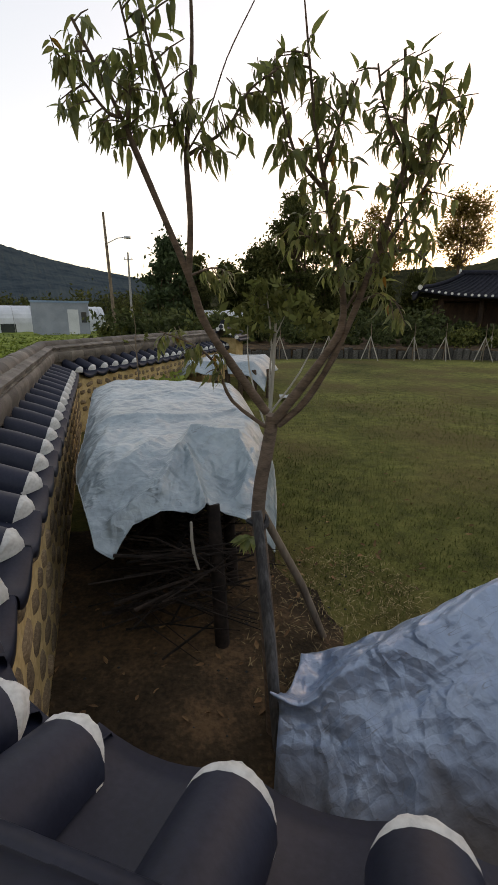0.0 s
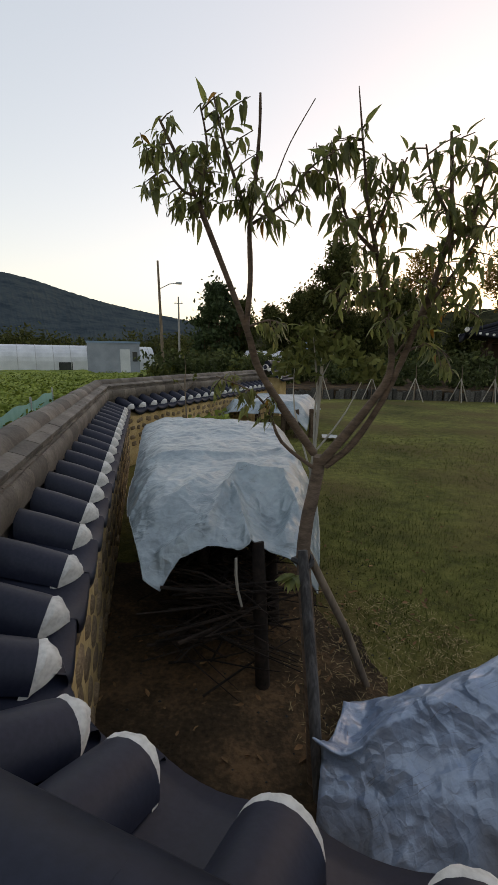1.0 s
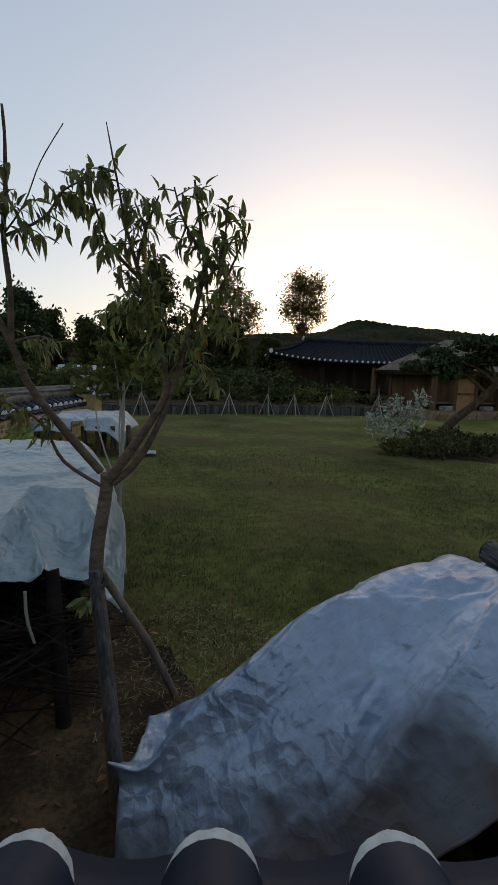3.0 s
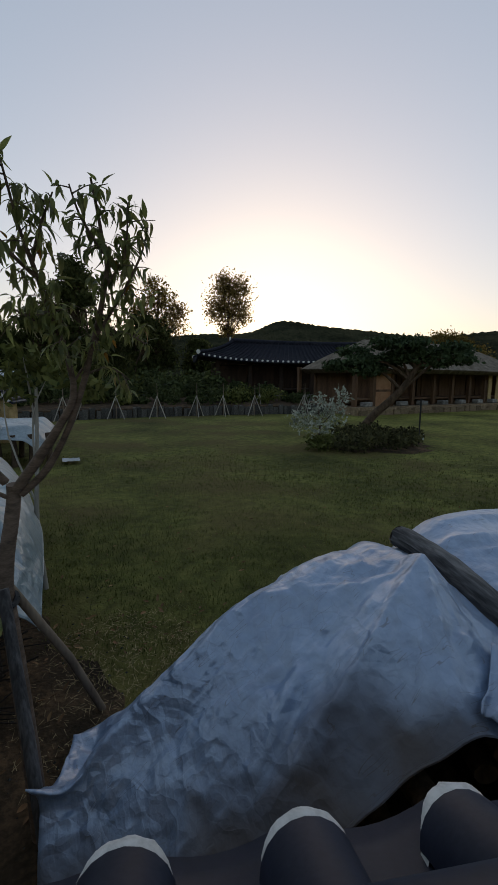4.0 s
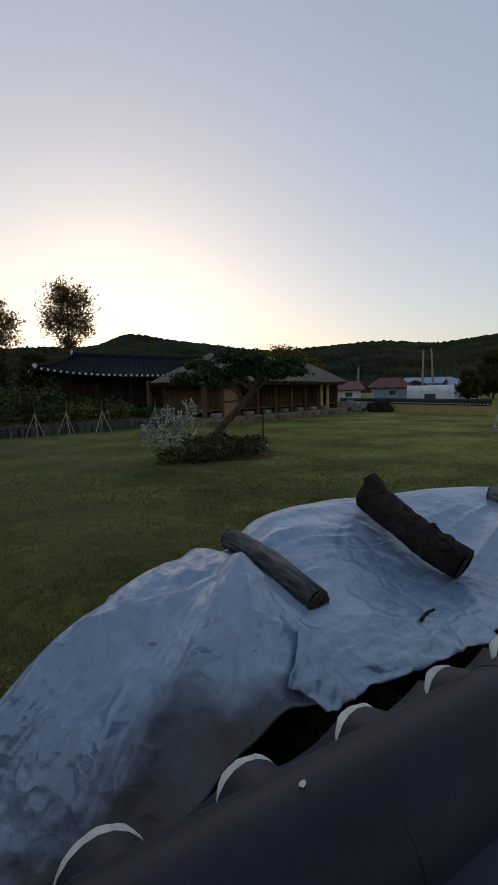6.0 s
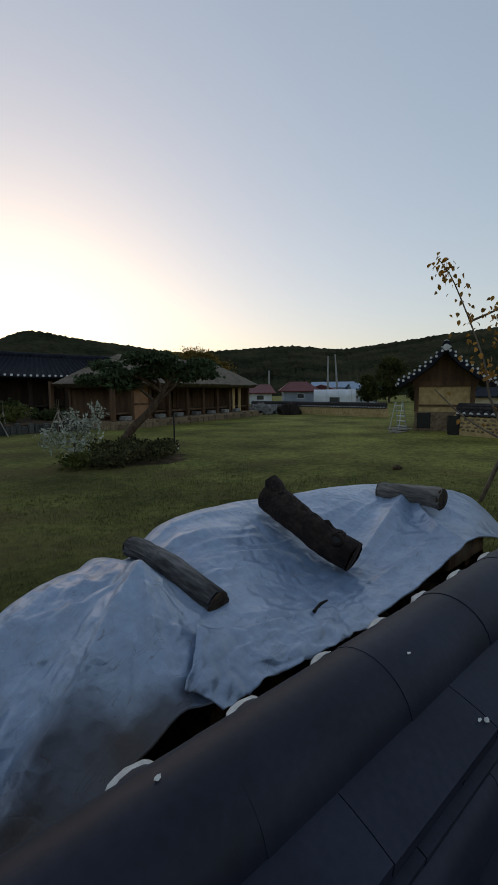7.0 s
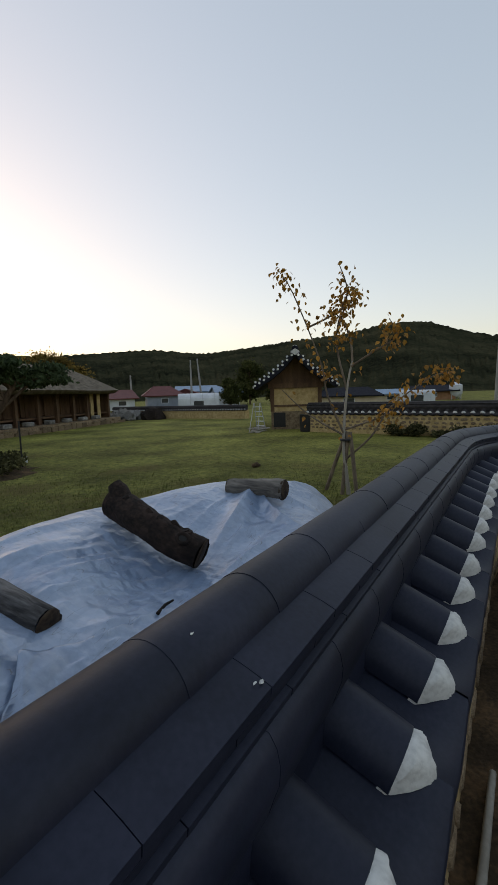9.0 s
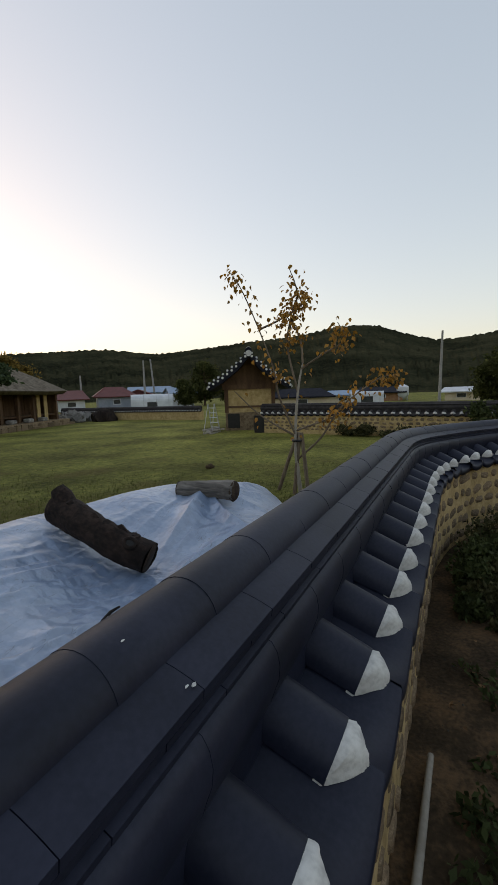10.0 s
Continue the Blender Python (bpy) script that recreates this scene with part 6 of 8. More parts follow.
tree_thing("variegated_shrub", 6.1, 8.7, GZ, "loose shrub with silvery white-edged leaves", [(0, 0, 0), (0.03, 0, 0.4), (0, 0.02, 0.8)], 0.03,
           [(-0.5, 0, 0.62, 0.45, 0.4, 0.36, 190), (0.05, 0.1, 0.90, 0.48, 0.4, 0.42, 210), (0.5, 0, 0.80, 0.42, 0.4, 0.40, 170), (0.8, 0.2, 1.15, 0.32, 0.3, 0.40, 90), (-0.1, -0.2, 0.45, 0.55, 0.4, 0.34, 170)], M_SILVER, 0.052, seed=71, category="shrub")
soil_patch("soil_4", "dark soil of the island bed", (7.2, 8.3), 1.7, 1.3, radians(-10), 3.0, 0.03)
lab = empty("plant_label", 8.5, 7.9, GZ)
part("rod", bm_tube([(0, 0, -0.05), (0.0, 0, 0.55), (0.0, 0, 1.1)], 0.02, 8), M_DARK, lab)
part("white_mark", bm_tube([(0.08, -0.03, 0.10), (0.08, -0.03, 0.24)], 0.035, 8), M_WHITE, lab)
tagged(lab, "dark thin post with a white marker in the island bed", "marker post")

# thatched house ----------------------------------------------------------
def gable_dirs(a, b):
    d = (Vector(b) - Vector(a))
    return math.degrees(math.atan2(d.y, d.x)), d.length


def thatched_house():
    rz, L = gable_dirs((12.4, 15.6), (24.1, 16.6))
    root = empty("thatched_house", 12.4, 15.6, GZ, rz)
    D = 4.2
    rp = random.Random(3)
    # stone plinth
    ME_OCHRE = [me.copy() for me in ME_BLOCK]
    for me in ME_OCHRE:
        me.materials[0] = M_STONE
    plinth = part("plinth", bm_box(-0.3, L + 0.3, -0.55, D + 0.4, -0.2, 0.34), M_STONE, root, "rough stone plinth", smooth=False)
    x = -0.2
    while x < L + 0.3:
        w = rp.uniform(0.3, 0.7)
        place("plinth_stone", ME_OCHRE[rp.randrange(4)], plinth, pose(x + w / 2, -0.58, 0.0, 0, 0, rp.uniform(-6, 6)) @ Matrix.Diagonal((w * 0.95, 0.3, rp.uniform(0.10, 0.30), 1)))
        x += w
    posts = [0.05, 1.15, 2.3, 3.7, 5.2, 6.6, 8.0, 9.3, L - 0.2]
    for x in posts:
        part("post", bm_box(x - 0.09, x + 0.09, -0.09, 0.09, 0.34, 2.15, bevel=0.01), M_WOOD, root, smooth=False)
        part("post", bm_box(x - 0.09, x + 0.09, D - 0.09, D + 0.09, 0.34, 2.15, bevel=0.01), M_WOOD, root, smooth=False)
    part("eave_beam", bm_box(-0.1, L + 0.1, -0.08, 0.08, 1.98, 2.16), M_WOOD, root, smooth=False)
    part("sill_beam", bm_box(0, L, 1.0, 1.14, 0.34, 0.5), M_WOOD, root, smooth=False)
    # wall panels: earth in the first bays, open porch with boards in the others
    for k, (a, b) in enumerate(zip(posts, posts[1:])):
        deep = 0.0 if k == 1 else 1.1
        if k == 1:
            part("wall_panel", bm_box(a + 0.09, b - 0.09, -0.04, 0.04, 0.34, 1.0), M_EARTH, root, "earth-plastered lower panel", smooth=False)
            part("wall_panel", bm_box(a + 0.09, b - 0.09, -0.04, 0.04, 1.1, 1.98), M_EARTH, root, "orange earth wall panel", smooth=False)
            part("rail", bm_box(a + 0.09, b - 0.09, -0.06, 0.06, 1.0, 1.1), M_WOOD, root, smooth=False)
        else:
            if k:
                part("wall_panel", bm_box(a + 0.09, b - 0.09, deep - 0.04, deep + 0.04, 0.5, 1.98), M_WOOD, root, smooth=False)
                part("door", bm_box((a + b) / 2 - 0.35, (a + b) / 2 + 0.35, deep - 0.08, deep - 0.045, 0.55, 1.8), M_WOOD, root, "brown boarded door", smooth=False)
            part("porch_floor", bm_box(a, b, 0.05, deep, 0.62, 0.70), M_WOOD, root, smooth=False)
            part("footing_stone", bm_box(a + 0.3, a + 0.8, -0.35, 0.0, 0.34, 0.55, bevel=0.04), M_GREYSTONE, root, smooth=False)
    for x in (posts[-2] + 0.35, posts[-2] + 1.05):
        part("board", bm_box(x, x + 0.30, -0.03, 0.02, 0.36, 1.95), M_MORTAR, root, "pale new timber board", smooth=False)
    for y0 in (0.0, D):
        part("end_wall", bm_box(L - 0.25, L - 0.17, 0.1, D - 0.1, 0.34, 1.98) if y0 else bm_box(1.11, 1.19, 0.1, D - 0.1, 0.34, 1.98), M_WOOD, root, smooth=False)
    part("back_wall", bm_box(1.2, L - 0.3, D - 0.06, D + 0.02, 0.34, 1.98), M_EARTH, root, smooth=False)
    # rounded hipped thatch
    bm = bmesh.new()
    rows = []
    n, m = 40, 14
    cx, cy = L / 2 + 0.5, D / 2
    for j in range(m + 1):
        q = j / m
        row = []
        for k in range(n + 1):
            a = 2 * math.pi * (k % n) / n
            c, s = math.cos(a), math.sin(a)
            c, s = math.copysign(abs(c) ** 0.45, c), math.copysign(abs(s) ** 0.45, s)
            hx, hy = (L / 2 + 0.85) * (1 - q) + (L / 2 - 1.9) * q, (D / 2 + (0.95 if s < 0 else 0.7)) * (1 - q) + 0.05 * q
            z = 2.02 + 1.50 * (0.75 * q + 0.25 * math.sin(q * math.pi / 2)) + 0.05 * fbm(c * 3 + q, s * 3, 2)
            row.append((cx + hx * c, cy + hy * s, z))
        rows.append(row)
    under = [(cx + (x - cx) * 0.96, cy + (y - cy) * 0.92, z - 0.20) for x, y, z in rows[0]]
    inner = [(cx + (x - cx) * 0.8, cy + (y - cy) * 0.6, z + 0.05) for x, y, z in rows[0]]
    grid(bm, [inner, under] + rows)
    bmesh.ops.recalc_face_normals(bm, faces=bm.faces)
    part("thatch_roof", bm, M_THATCH, root, "grey-brown rounded thatch roof")
    tagged(root, "low thatched house with timber posts, earth walls and stone plinth", "house")


thatched_house()


def round_end(r):
    """Pale plastered disc that closes a round tile, facing along y."""
    bm = bm_tube([(0, -0.03, 0), (0, 0.03, 0)], r, 10)
    me = bpy.data.meshes.new("tile_end")
    bm.to_mesh(me)
    bm.free()
    me.materials.append(M_PLASTER)
    return me


def tiled_roof(root, L, D, z_eave, z_ridge, over, ribs, lift=0.35, hip=1.2, gable=False):
    """Korean-style roof: concave slopes, upturned corners, round tile ribs with pale ends, ridge."""
    bm = bmesh.new()
    n, m = 24, 8
    def surf(u, q, side):
        # u: -1..1 along, q: 0 eave .. 1 ridge
        x = u * ((L / 2 + over) * (1 - q) + (L / 2 + over - hip) * q)
        y = side * (D / 2 + over) * (1 - q)
        z = z_eave + (z_ridge - z_eave) * (0.55 * q + 0.45 * q * q) + lift * abs(u) ** 4 * (1 - q)
        return Vector((x, y, z))
    for side in (-1, 1):
        grid(bm, [[surf(-1 + 2 * k / n, j / m, side) for k in range(n + 1)] for j in range(m + 1)])
    for u in (-1, 1):
        if gable:
            continue
        rows = []
        for j in range(m + 1):
            q = j / m
            a, b = surf(u, q, -1), surf(u, q, 1)
            rows.append([a.lerp(b, k / 8) - Vector((0, 0, 0.0 if j else lift * (1 - (2 * k / 8 - 1) ** 4) * (1 - q))) for k in range(9)])
        grid(bm, rows)
    roof = part("roof", bm, M_ROOFDARK, root, "dark grey tiled roof with curved eaves")
    mod = roof.modifiers.new("thickness", "SOLIDIFY")
    mod.thickness, mod.offset = 0.12, -1
    bm, end_me = bmesh.new(), round_end(0.07)
    for side in (-1, 1):
        for k in range(ribs + 1):
            u = -1 + 2 * k / ribs
            pts = [surf(u, q, side) + Vector((0, 0, 0.03)) for q in (0, 0.25, 0.5, 0.75, 1.0)]
            tube(bm, pts, 0.055, 6, cap=False)
            place("tile_end", end_me, roof, Matrix.Translation(pts[0]) @ Matrix.Rotation(0.1 * side, 4, "X"))
    tagged(part("tile_ribs", bm, M_ROOFDARK, roof), kind="stuff")
    bm = bmesh.new()
    xr = L / 2 + over - hip
    tube(bm, [(-xr - 0.2, 0, z_ridge + 0.16), (-xr * 0.5, 0, z_ridge + 0.06), (0, 0, z_ridge + 0.04), (xr * 0.5, 0, z_ridge + 0.06), (xr + 0.2, 0, z_ridge + 0.16)], 0.16, 8)
    part("ridge", bm, M_ROOFDARK, roof)
    for u in (-1, 1):
        p = Vector((u * (xr + 0.2), 0, z_ridge + 0.22))
        part("ridge_ornament", bm_tube([p - Vector((u * 0.05, 0, 0)), p + Vector((u * 0.05, 0, 0))], [0.16, 0.16], 10), M_PLASTER, roof, "pale round ridge-end tile", smooth=False)
        for side in (-1, 1):
            pts = [surf(u, q, side) + Vector((0, 0, 0.10)) for q in (0, 0.3, 0.6, 1.0)]
            part("hip_ridge", bm_tube(pts, 0.11, 7), M_ROOFDARK, roof)
            q0 = pts[0]
            part("ridge_ornament", bm_tube([q0 + Vector((0, side * 0.02, 0.02)), q0 + Vector((0, side * 0.10, 0.02))], [0.13, 0.13], 10), M_PLASTER, roof, "pale round end tile", smooth=False)
    return roof


def hanok():
    rz, L = gable_dirs((10.0, 26.8), (24.5, 23.0))
    d = Vector((math.cos(radians(rz)), math.sin(radians(rz))))
    nrm = Vector((-d.y, d.x))
    c = Vector((10.0, 26.8)) + d * (L / 2) + nrm * 2.4
    root = empty("tiled_house", c.x, c.y, GZ, rz)
    D = 4.8
    part("plinth", bm_box(-L / 2 - 0.5, L / 2 + 0.5, -D / 2 - 0.8, D / 2 + 0.8, -0.2, 0.5), M_GREYSTONE, root, "grey stone plinth", smooth=False)
    xs = np.linspace(-L / 2 + 0.1, L / 2 - 0.1, 8)
    for x in xs:
        part("post", bm_box(x - 0.11, x + 0.11, -D / 2 - 0.11, -D / 2 + 0.11, 0.5, 2.65, bevel=0.01), M_WOODSHADE, root, smooth=False)
    part("eave_beam", bm_box(-L / 2, L / 2, -D / 2 - 0.1, -D / 2 + 0.1, 2.45, 2.7), M_WOODSHADE, root, smooth=False)
    for k, (a, b) in enumerate(zip(xs, xs[1:])):
        m = M_CREAM if k == 5 else M_WOODSHADE
        part("wall_panel", bm_box(a, b, -D / 2 + 1.27, -D / 2 + 1.35, 0.5, 2.45), M_WOODSHADE, root, smooth=False)
        part("porch_floor", bm_box(a, b, -D / 2 + 0.1, -D / 2 + 1.27, 0.78, 0.88), M_WOODSHADE, root, smooth=False)
        part("paper_door", bm_box(a + 0.45, b - 0.45, -D / 2 + 1.20, -D / 2 + 1.265, 0.9, 2.1), m, root, "pale papered lattice door" if m is M_CREAM else "", smooth=False)
    for x in (-L / 2 + 0.1, L / 2 - 0.1):
        part("end_wall", bm_box(x - 0.06, x + 0.06, -D / 2 + 1.3, D / 2 - 0.1, 0.5, 2.6), M_WOODSHADE, root, smooth=False)
    part("back_wall", bm_box(-L / 2 + 0.2, L / 2 - 0.2, D / 2 - 0.1, D / 2, 0.5, 2.6), M_CREAM, root, smooth=False)
    tiled_roof(root, L, D, 2.58, 4.0, 1.2, 52, lift=0.45, hip=2.6)
    tagged(root, "long timber house with a dark curved tiled roof beyond the garden", "house")


hanok()


def gate_house():
    """Small gabled outbuilding, gable towards the lawn, beside the boundary wall."""
    root = empty("outbuilding", 18.55, 3.40, GZ, -78)
    W, D = 2.1, 3.4
    # local x runs across the gable (to the north), local -y looks over the lawn
    m = Matrix.Rotation(radians(0), 4, "Z")
    part("stone_base", bm_box(-W / 2, W / 2, -0.05, D, -0.2, 0.75), M_STONE, root, "rough ochre stone base", smooth=False)
    part("wall", bm_box(-W / 2 + 0.05, W / 2 - 0.05, 0.0, D - 0.05, 0.75, 1.75), M_MORTAR, root, "tan plastered wall", smooth=False)
    for x in (-W / 2 + 0.06, W / 2 - 0.06):
        part("corner_post", bm_box(x - 0.08, x + 0.08, -0.06, 0.08, 0.75, 1.95), M_WOOD, root, smooth=False)
    part("tie_beam", bm_box(-W / 2 - 0.1, W / 2 + 0.1, -0.08, 0.08, 1.72, 1.92), M_WOOD, root, smooth=False)
    part("mid_rail", bm_box(-W / 2 + 0.1, W / 2 - 0.1, -0.05, 0.03, 0.95, 1.03), M_WOOD, root, smooth=False)
    bm = bmesh.new()
    for y in (0.0, 0.06):
        bm.faces.new([bm.verts.new((x, y, z)) for x, z in ((-W / 2 - 0.3, 1.92), (W / 2 + 0.3, 1.92), (0, 3.0))])
    part("gable_boards", bm, M_WOOD, root, "brown boarded gable", smooth=False)
    # a dark slab on the base: the opening's shade as colour
    part("opening", bm_box(-0.95, -0.45, -0.08, -0.03, 0.1, 0.7), M_DARK, root, "dark low opening", smooth=False)
    # roof slopes with tile ribs running down
    roof = bmesh.new()
    hw, zr, ze, y0, y1 = 1.70, 3.12, 1.78, -0.75, D + 0.5
    prof = [(-hw, ze), (-hw * 0.66, ze + (zr - ze) * 0.26), (-hw * 0.33, ze + (zr - ze) * 0.58), (0, zr), (hw * 0.33, ze + (zr - ze) * 0.58), (hw * 0.66, ze + (zr - ze) * 0.26), (hw, ze)]
    grid(roof, [[(x, y, z) for x, z in prof] for y in (y0, y1)])
    r = part("roof", roof, M_ROOFDARK, root, "dark tiled gable roof", smooth=False)
    md = r.modifiers.new("thickness", "SOLIDIFY")
    md.thickness, md.offset = 0.12, -1
    ribs, end_me = bmesh.new(), round_end(0.05)
    for k in range(15):
        y = y0 + 0.06 + (y1 - y0 - 0.12) * k / 14
        for sgn in (-1, 1):
            tube(ribs, [(sgn * abs(x), y, z + 0.03) for x, z in prof[:4]], 0.07, 6, cap=False)
            place("tile_end", end_me, r, Matrix.Translation((sgn * (hw + 0.01), y, ze + 0.01)) @ Matrix.Rotation(math.pi / 2, 4, "Z"))
    # verge: two stepped rows of round ends along the gable edge
    for row, dy in ((0, -0.06), (1, 0.30)):
        for k in range(9):
            t = (k + 0.3) / 9
            for sgn in (-1, 1):
                x = sgn * hw * (1 - t) * 1.0
                z = np.interp(abs(x), [0, hw * 0.33, hw * 0.66, hw], [zr, ze + (zr - ze) * 0.58, ze + (zr - ze) * 0.26, ze]) + 0.03 + 0.16 * row
                place("tile_end", end_me, r, Matrix.Translation((x, y0 + dy + 0.01, z)))
                tube(ribs, [(x, y0 + dy + 0.5, z), (x, y0 + dy, z)], 0.07, 6)
    tagged(part("tile_ribs", ribs, M_ROOFDARK, r), kind="stuff")
    part("ridge", bm_tube([(0, y0 + 0.1, zr + 0.15), (0, (y0 + y1) / 2, zr + 0.08), (0, y1, zr + 0.15)], 0.14, 8), M_ROOFDARK, r)
    for z, dy in ((zr + 0.02, -0.08), (zr + 0.20, 0.25)):
        part("ridge_ornament", bm_tube([(0, y0 + dy + 0.06, z), (0, y0 + dy - 0.02, z)], [0.12, 0.12], 12), M_PLASTER, r, "pale round ridge-end tile", smooth=False)
    tagged(root, "small outbuilding with tan gable wall and dark tiled roof", "outbuilding")


gate_house()

# ladder and lumber at the outbuilding
lad = empty("step_ladder", 17.9, 4.75, GZ, 70)
for x in (-0.22, 0.22):
    part("rail", bm_tube([(x, 0, 0), (x * 0.7, 0.25, 1.15)], 0.018, 6), M_STEEL, lad)
    part("rail", bm_tube([(x, 0.55, 0), (x * 0.7, 0.28, 1.15)], 0.014, 6), M_STEEL, lad)
for k in range(5):
    part("rung", bm_box(-0.21 + 0.012 * k, 0.21 - 0.012 * k, 0.02 + 0.045 * k, 0.08 + 0.045 * k, 0.18 + 0.2 * k, 0.21 + 0.2 * k), M_WHITE, lad, smooth=False)
tagged(lad, "white metal step ladder standing by the outbuilding", "ladder")
lum = empty("lumber_heap", 17.3, 4.6, GZ)
for k in range(7):
    part("board", bm_box(-0.6, 0.5, -0.06, 0.06, 0.0, 0.04, m=pose(0.05 * k, 0.12 * (k % 4), 0.04 * (k // 2), 0, 0, rnd.uniform(-20, 20))), M_STAKE, lum, smooth=False)
tagged(lum, "small heap of pale boards on the grass", "lumber heap")
tagged(link("dark_bin", bm_tube([(17.4, 2.75, GZ), (17.4, 2.75, 0.35), (17.4, 2.75, 0.72)], [0.26, 0.28, 0.27], 12), M_DARK), "dark round bin against the stone base", "bin")

# heaps by the thatched house
heap2 = empty("stone_heap", 26.1, 16.9, GZ)
for k in range(60):
    a, q = rnd.uniform(0, 6.3), rnd.random() ** 0.5
    place("stone", ME_BLOCK[k % 4], heap2, pose(1.5 * q * math.cos(a), 1.0 * q * math.sin(a), 0.55 * (1 - q) * rnd.uniform(0.6, 1.0), rnd.uniform(0, 60), rnd.uniform(0, 60), rnd.uniform(0, 90)) @ Matrix.Scale(rnd.uniform(0.25, 0.5), 4))
tagged(heap2, "heap of loose grey stones beside the thatched house", "stone heap")
bm = bmesh.new()
bmesh.ops.create_icosphere(bm, subdivisions=3, radius=1.0)
for v in bm.verts:
    v.co = Vector((v.co.x * 0.75, v.co.y * 0.75, max(0.0, v.co.z) * 0.8)) * (1 + 0.35 * noise.noise(v.co * 3))
brush = empty("brush_heap", 26.5, 14.9, GZ)
part("packed_twigs", bm, M_STICK, brush)
for k in range(60):
    a, e = rnd.uniform(0, 6.3), rnd.uniform(0.1, 1.2)
    p = Vector((rnd.uniform(-0.5, 0.5), rnd.uniform(-0.5, 0.5), rnd.uniform(0.1, 0.6)))
    d = Vector((math.cos(a) * math.cos(e), math.sin(a) * math.cos(e), math.sin(e))) * rnd.uniform(0.3, 0.7)
    part("branch", bm_tube([p - d * 0.5, p + Vector((0, 0, 0.05)), p + d], [0.022, 0.016, 0.006], 5), M_STICK, brush)
tagged(brush, "dark heap of cut branches on the lawn by the boundary wall", "brush heap")
bm = bmesh.new()
bmesh.ops.create_icosphere(bm, subdivisions=2, radius=0.09)
for v in bm.verts:
    v.co = Vector((v.co.x * 1.5, v.co.y, v.co.z * 0.7)) * (1 + 0.3 * noise.noise(v.co * 20)) + Vector((9.28, 2.37, GZ + 0.03))
tagged(link("soil_clod", bm, M_SOIL), "dark clod of soil lying on the lawn", "clod")


# boundary walls on the far side ------------------------------------------
def boundary_wall(name, a, b, label, yard, k=1.0, z=0.0):
    """A straight tile-capped wall; yard: 1 where the lawn lies to the left of a..b."""
    a, b = Vector(a), Vector(b)
    d = (b - a).normalized()
    L = (b - a).length
    rz = math.degrees(math.atan2(d.y, d.x))
    def ext(profile):
        bm = bmesh.new()
        r0 = [bm.verts.new((0, u, zz)) for u, zz in profile]
        r1 = [bm.verts.new((L, u, zz)) for u, zz in profile]
        n = len(profile)
        for i in range(n):
            bm.faces.new((r0[i], r0[(i + 1) % n], r1[(i + 1) % n], r1[i]))
        bm.faces.new(r0[::-1])
        bm.faces.new(r1)
        bmesh.ops.recalc_face_normals(bm, faces=bm.faces)
        return bm
    w = link(name, ext(core), M_MORTAR, smooth=False)
    w.matrix_world = pose(a.x, a.y, z, 0, 0, rz) @ Matrix.Scale(k, 4)
    tagged(w, label, "boundary wall", kind="structure")
    for prof in WIDE + [fill]:
        part("ridge_course", ext([(u - UR, zz) for u, zz in prof]), M_TILE_WORN, w, smooth=False)
    part("ridge_cover", ext([(u - UR, zz) for u, zz in cover]), M_TILE_WORN, w)
    n = Vector((0, 1)) * yard
    s = 0.15
    worn = []
    for me in (ME_ROUND, ME_PAN):
        worn.append(me.copy())
        worn[-1].materials[0] = M_TILE_WORN
    while s < L:
        add_round(w, Vector((s, 0)), n, 0.0, worn[0])
        place("pan_tile", worn[1], w, tile_frame(Vector((s + PITCH / 2, 0)), n) @ pose(0, 0, EAVE))
        s += PITCH
    return w, L


w, L = boundary_wall("wall_gate", (17.6, 2.7), (12.6, -9.5), "ochre stone boundary wall with dark tiled cap along the lawn", -1, 0.92)
lay_stones(w, straight(Vector((0, -1))), 10.0, 0.354, z0=0.20, sx=0.22, sz=0.12, most=280)
w, L = boundary_wall("wall_back", (28.6, 19.5), (25.1, 3.6), "long earth boundary wall with dark tiled cap behind the lawn", -1, 0.72)

# end pier and small gate roof at the far end of the stone wall
pier = empty("wall_gate_pier", K0.x + 0.30, K0.y + 0.2, GZ, 76 - 90)
pier.matrix_world = pier.matrix_world @ Matrix.Scale(0.8, 4)
part("pier_body", bm_box(-0.40, 0.40, -0.35, 0.35, -0.2, 1.25), M_MORTAR, pier, "ochre plastered pier", smooth=False)
rf = bmesh.new()
grid(rf, [[(x, y, z) for x, z in ((-0.62, 1.22), (-0.3, 1.40), (0, 1.62), (0.3, 1.40), (0.62, 1.22))] for y in (-0.6, 0.6)])
prf = part("roof", rf, M_TILE, pier, smooth=False)
md = prf.modifiers.new("thickness", "SOLIDIFY")
md.thickness, md.offset = 0.06, -1
for x, z in ((-0.5, 1.30), (-0.3, 1.42), (-0.12, 1.54), (0.12, 1.54), (0.3, 1.42), (0.5, 1.30)):
    part("tile_end", bm_tube([(x, -0.58, z), (x, -0.65, z)], 0.06, 8), M_PLASTER, prf, "pale round tile end", smooth=False)
    part("rib", bm_tube([(x, -0.6, z), (x, 0.6, z)], 0.055, 7), M_TILE, prf)
for z, y in ((1.62, -0.62), (1.74, -0.40)):
    part("ridge_ornament", bm_tube([(0, y + 0.05, z), (0, y - 0.04, z)], 0.085, 12), M_PLASTER, prf, "pale ridge-end tile with dark centre", smooth=False)
    part("ornament_centre", bm_tube([(0, y - 0.03, z), (0, y - 0.05, z)], 0.07, 10), M_TILE, prf, smooth=False)
part("ridge", bm_tube([(0, -0.45, 1.72), (0, 0.6, 1.72)], 0.11, 8), M_TILE, prf)
tagged(pier, "end pier of the garden wall with a small tiled roof", "pier")

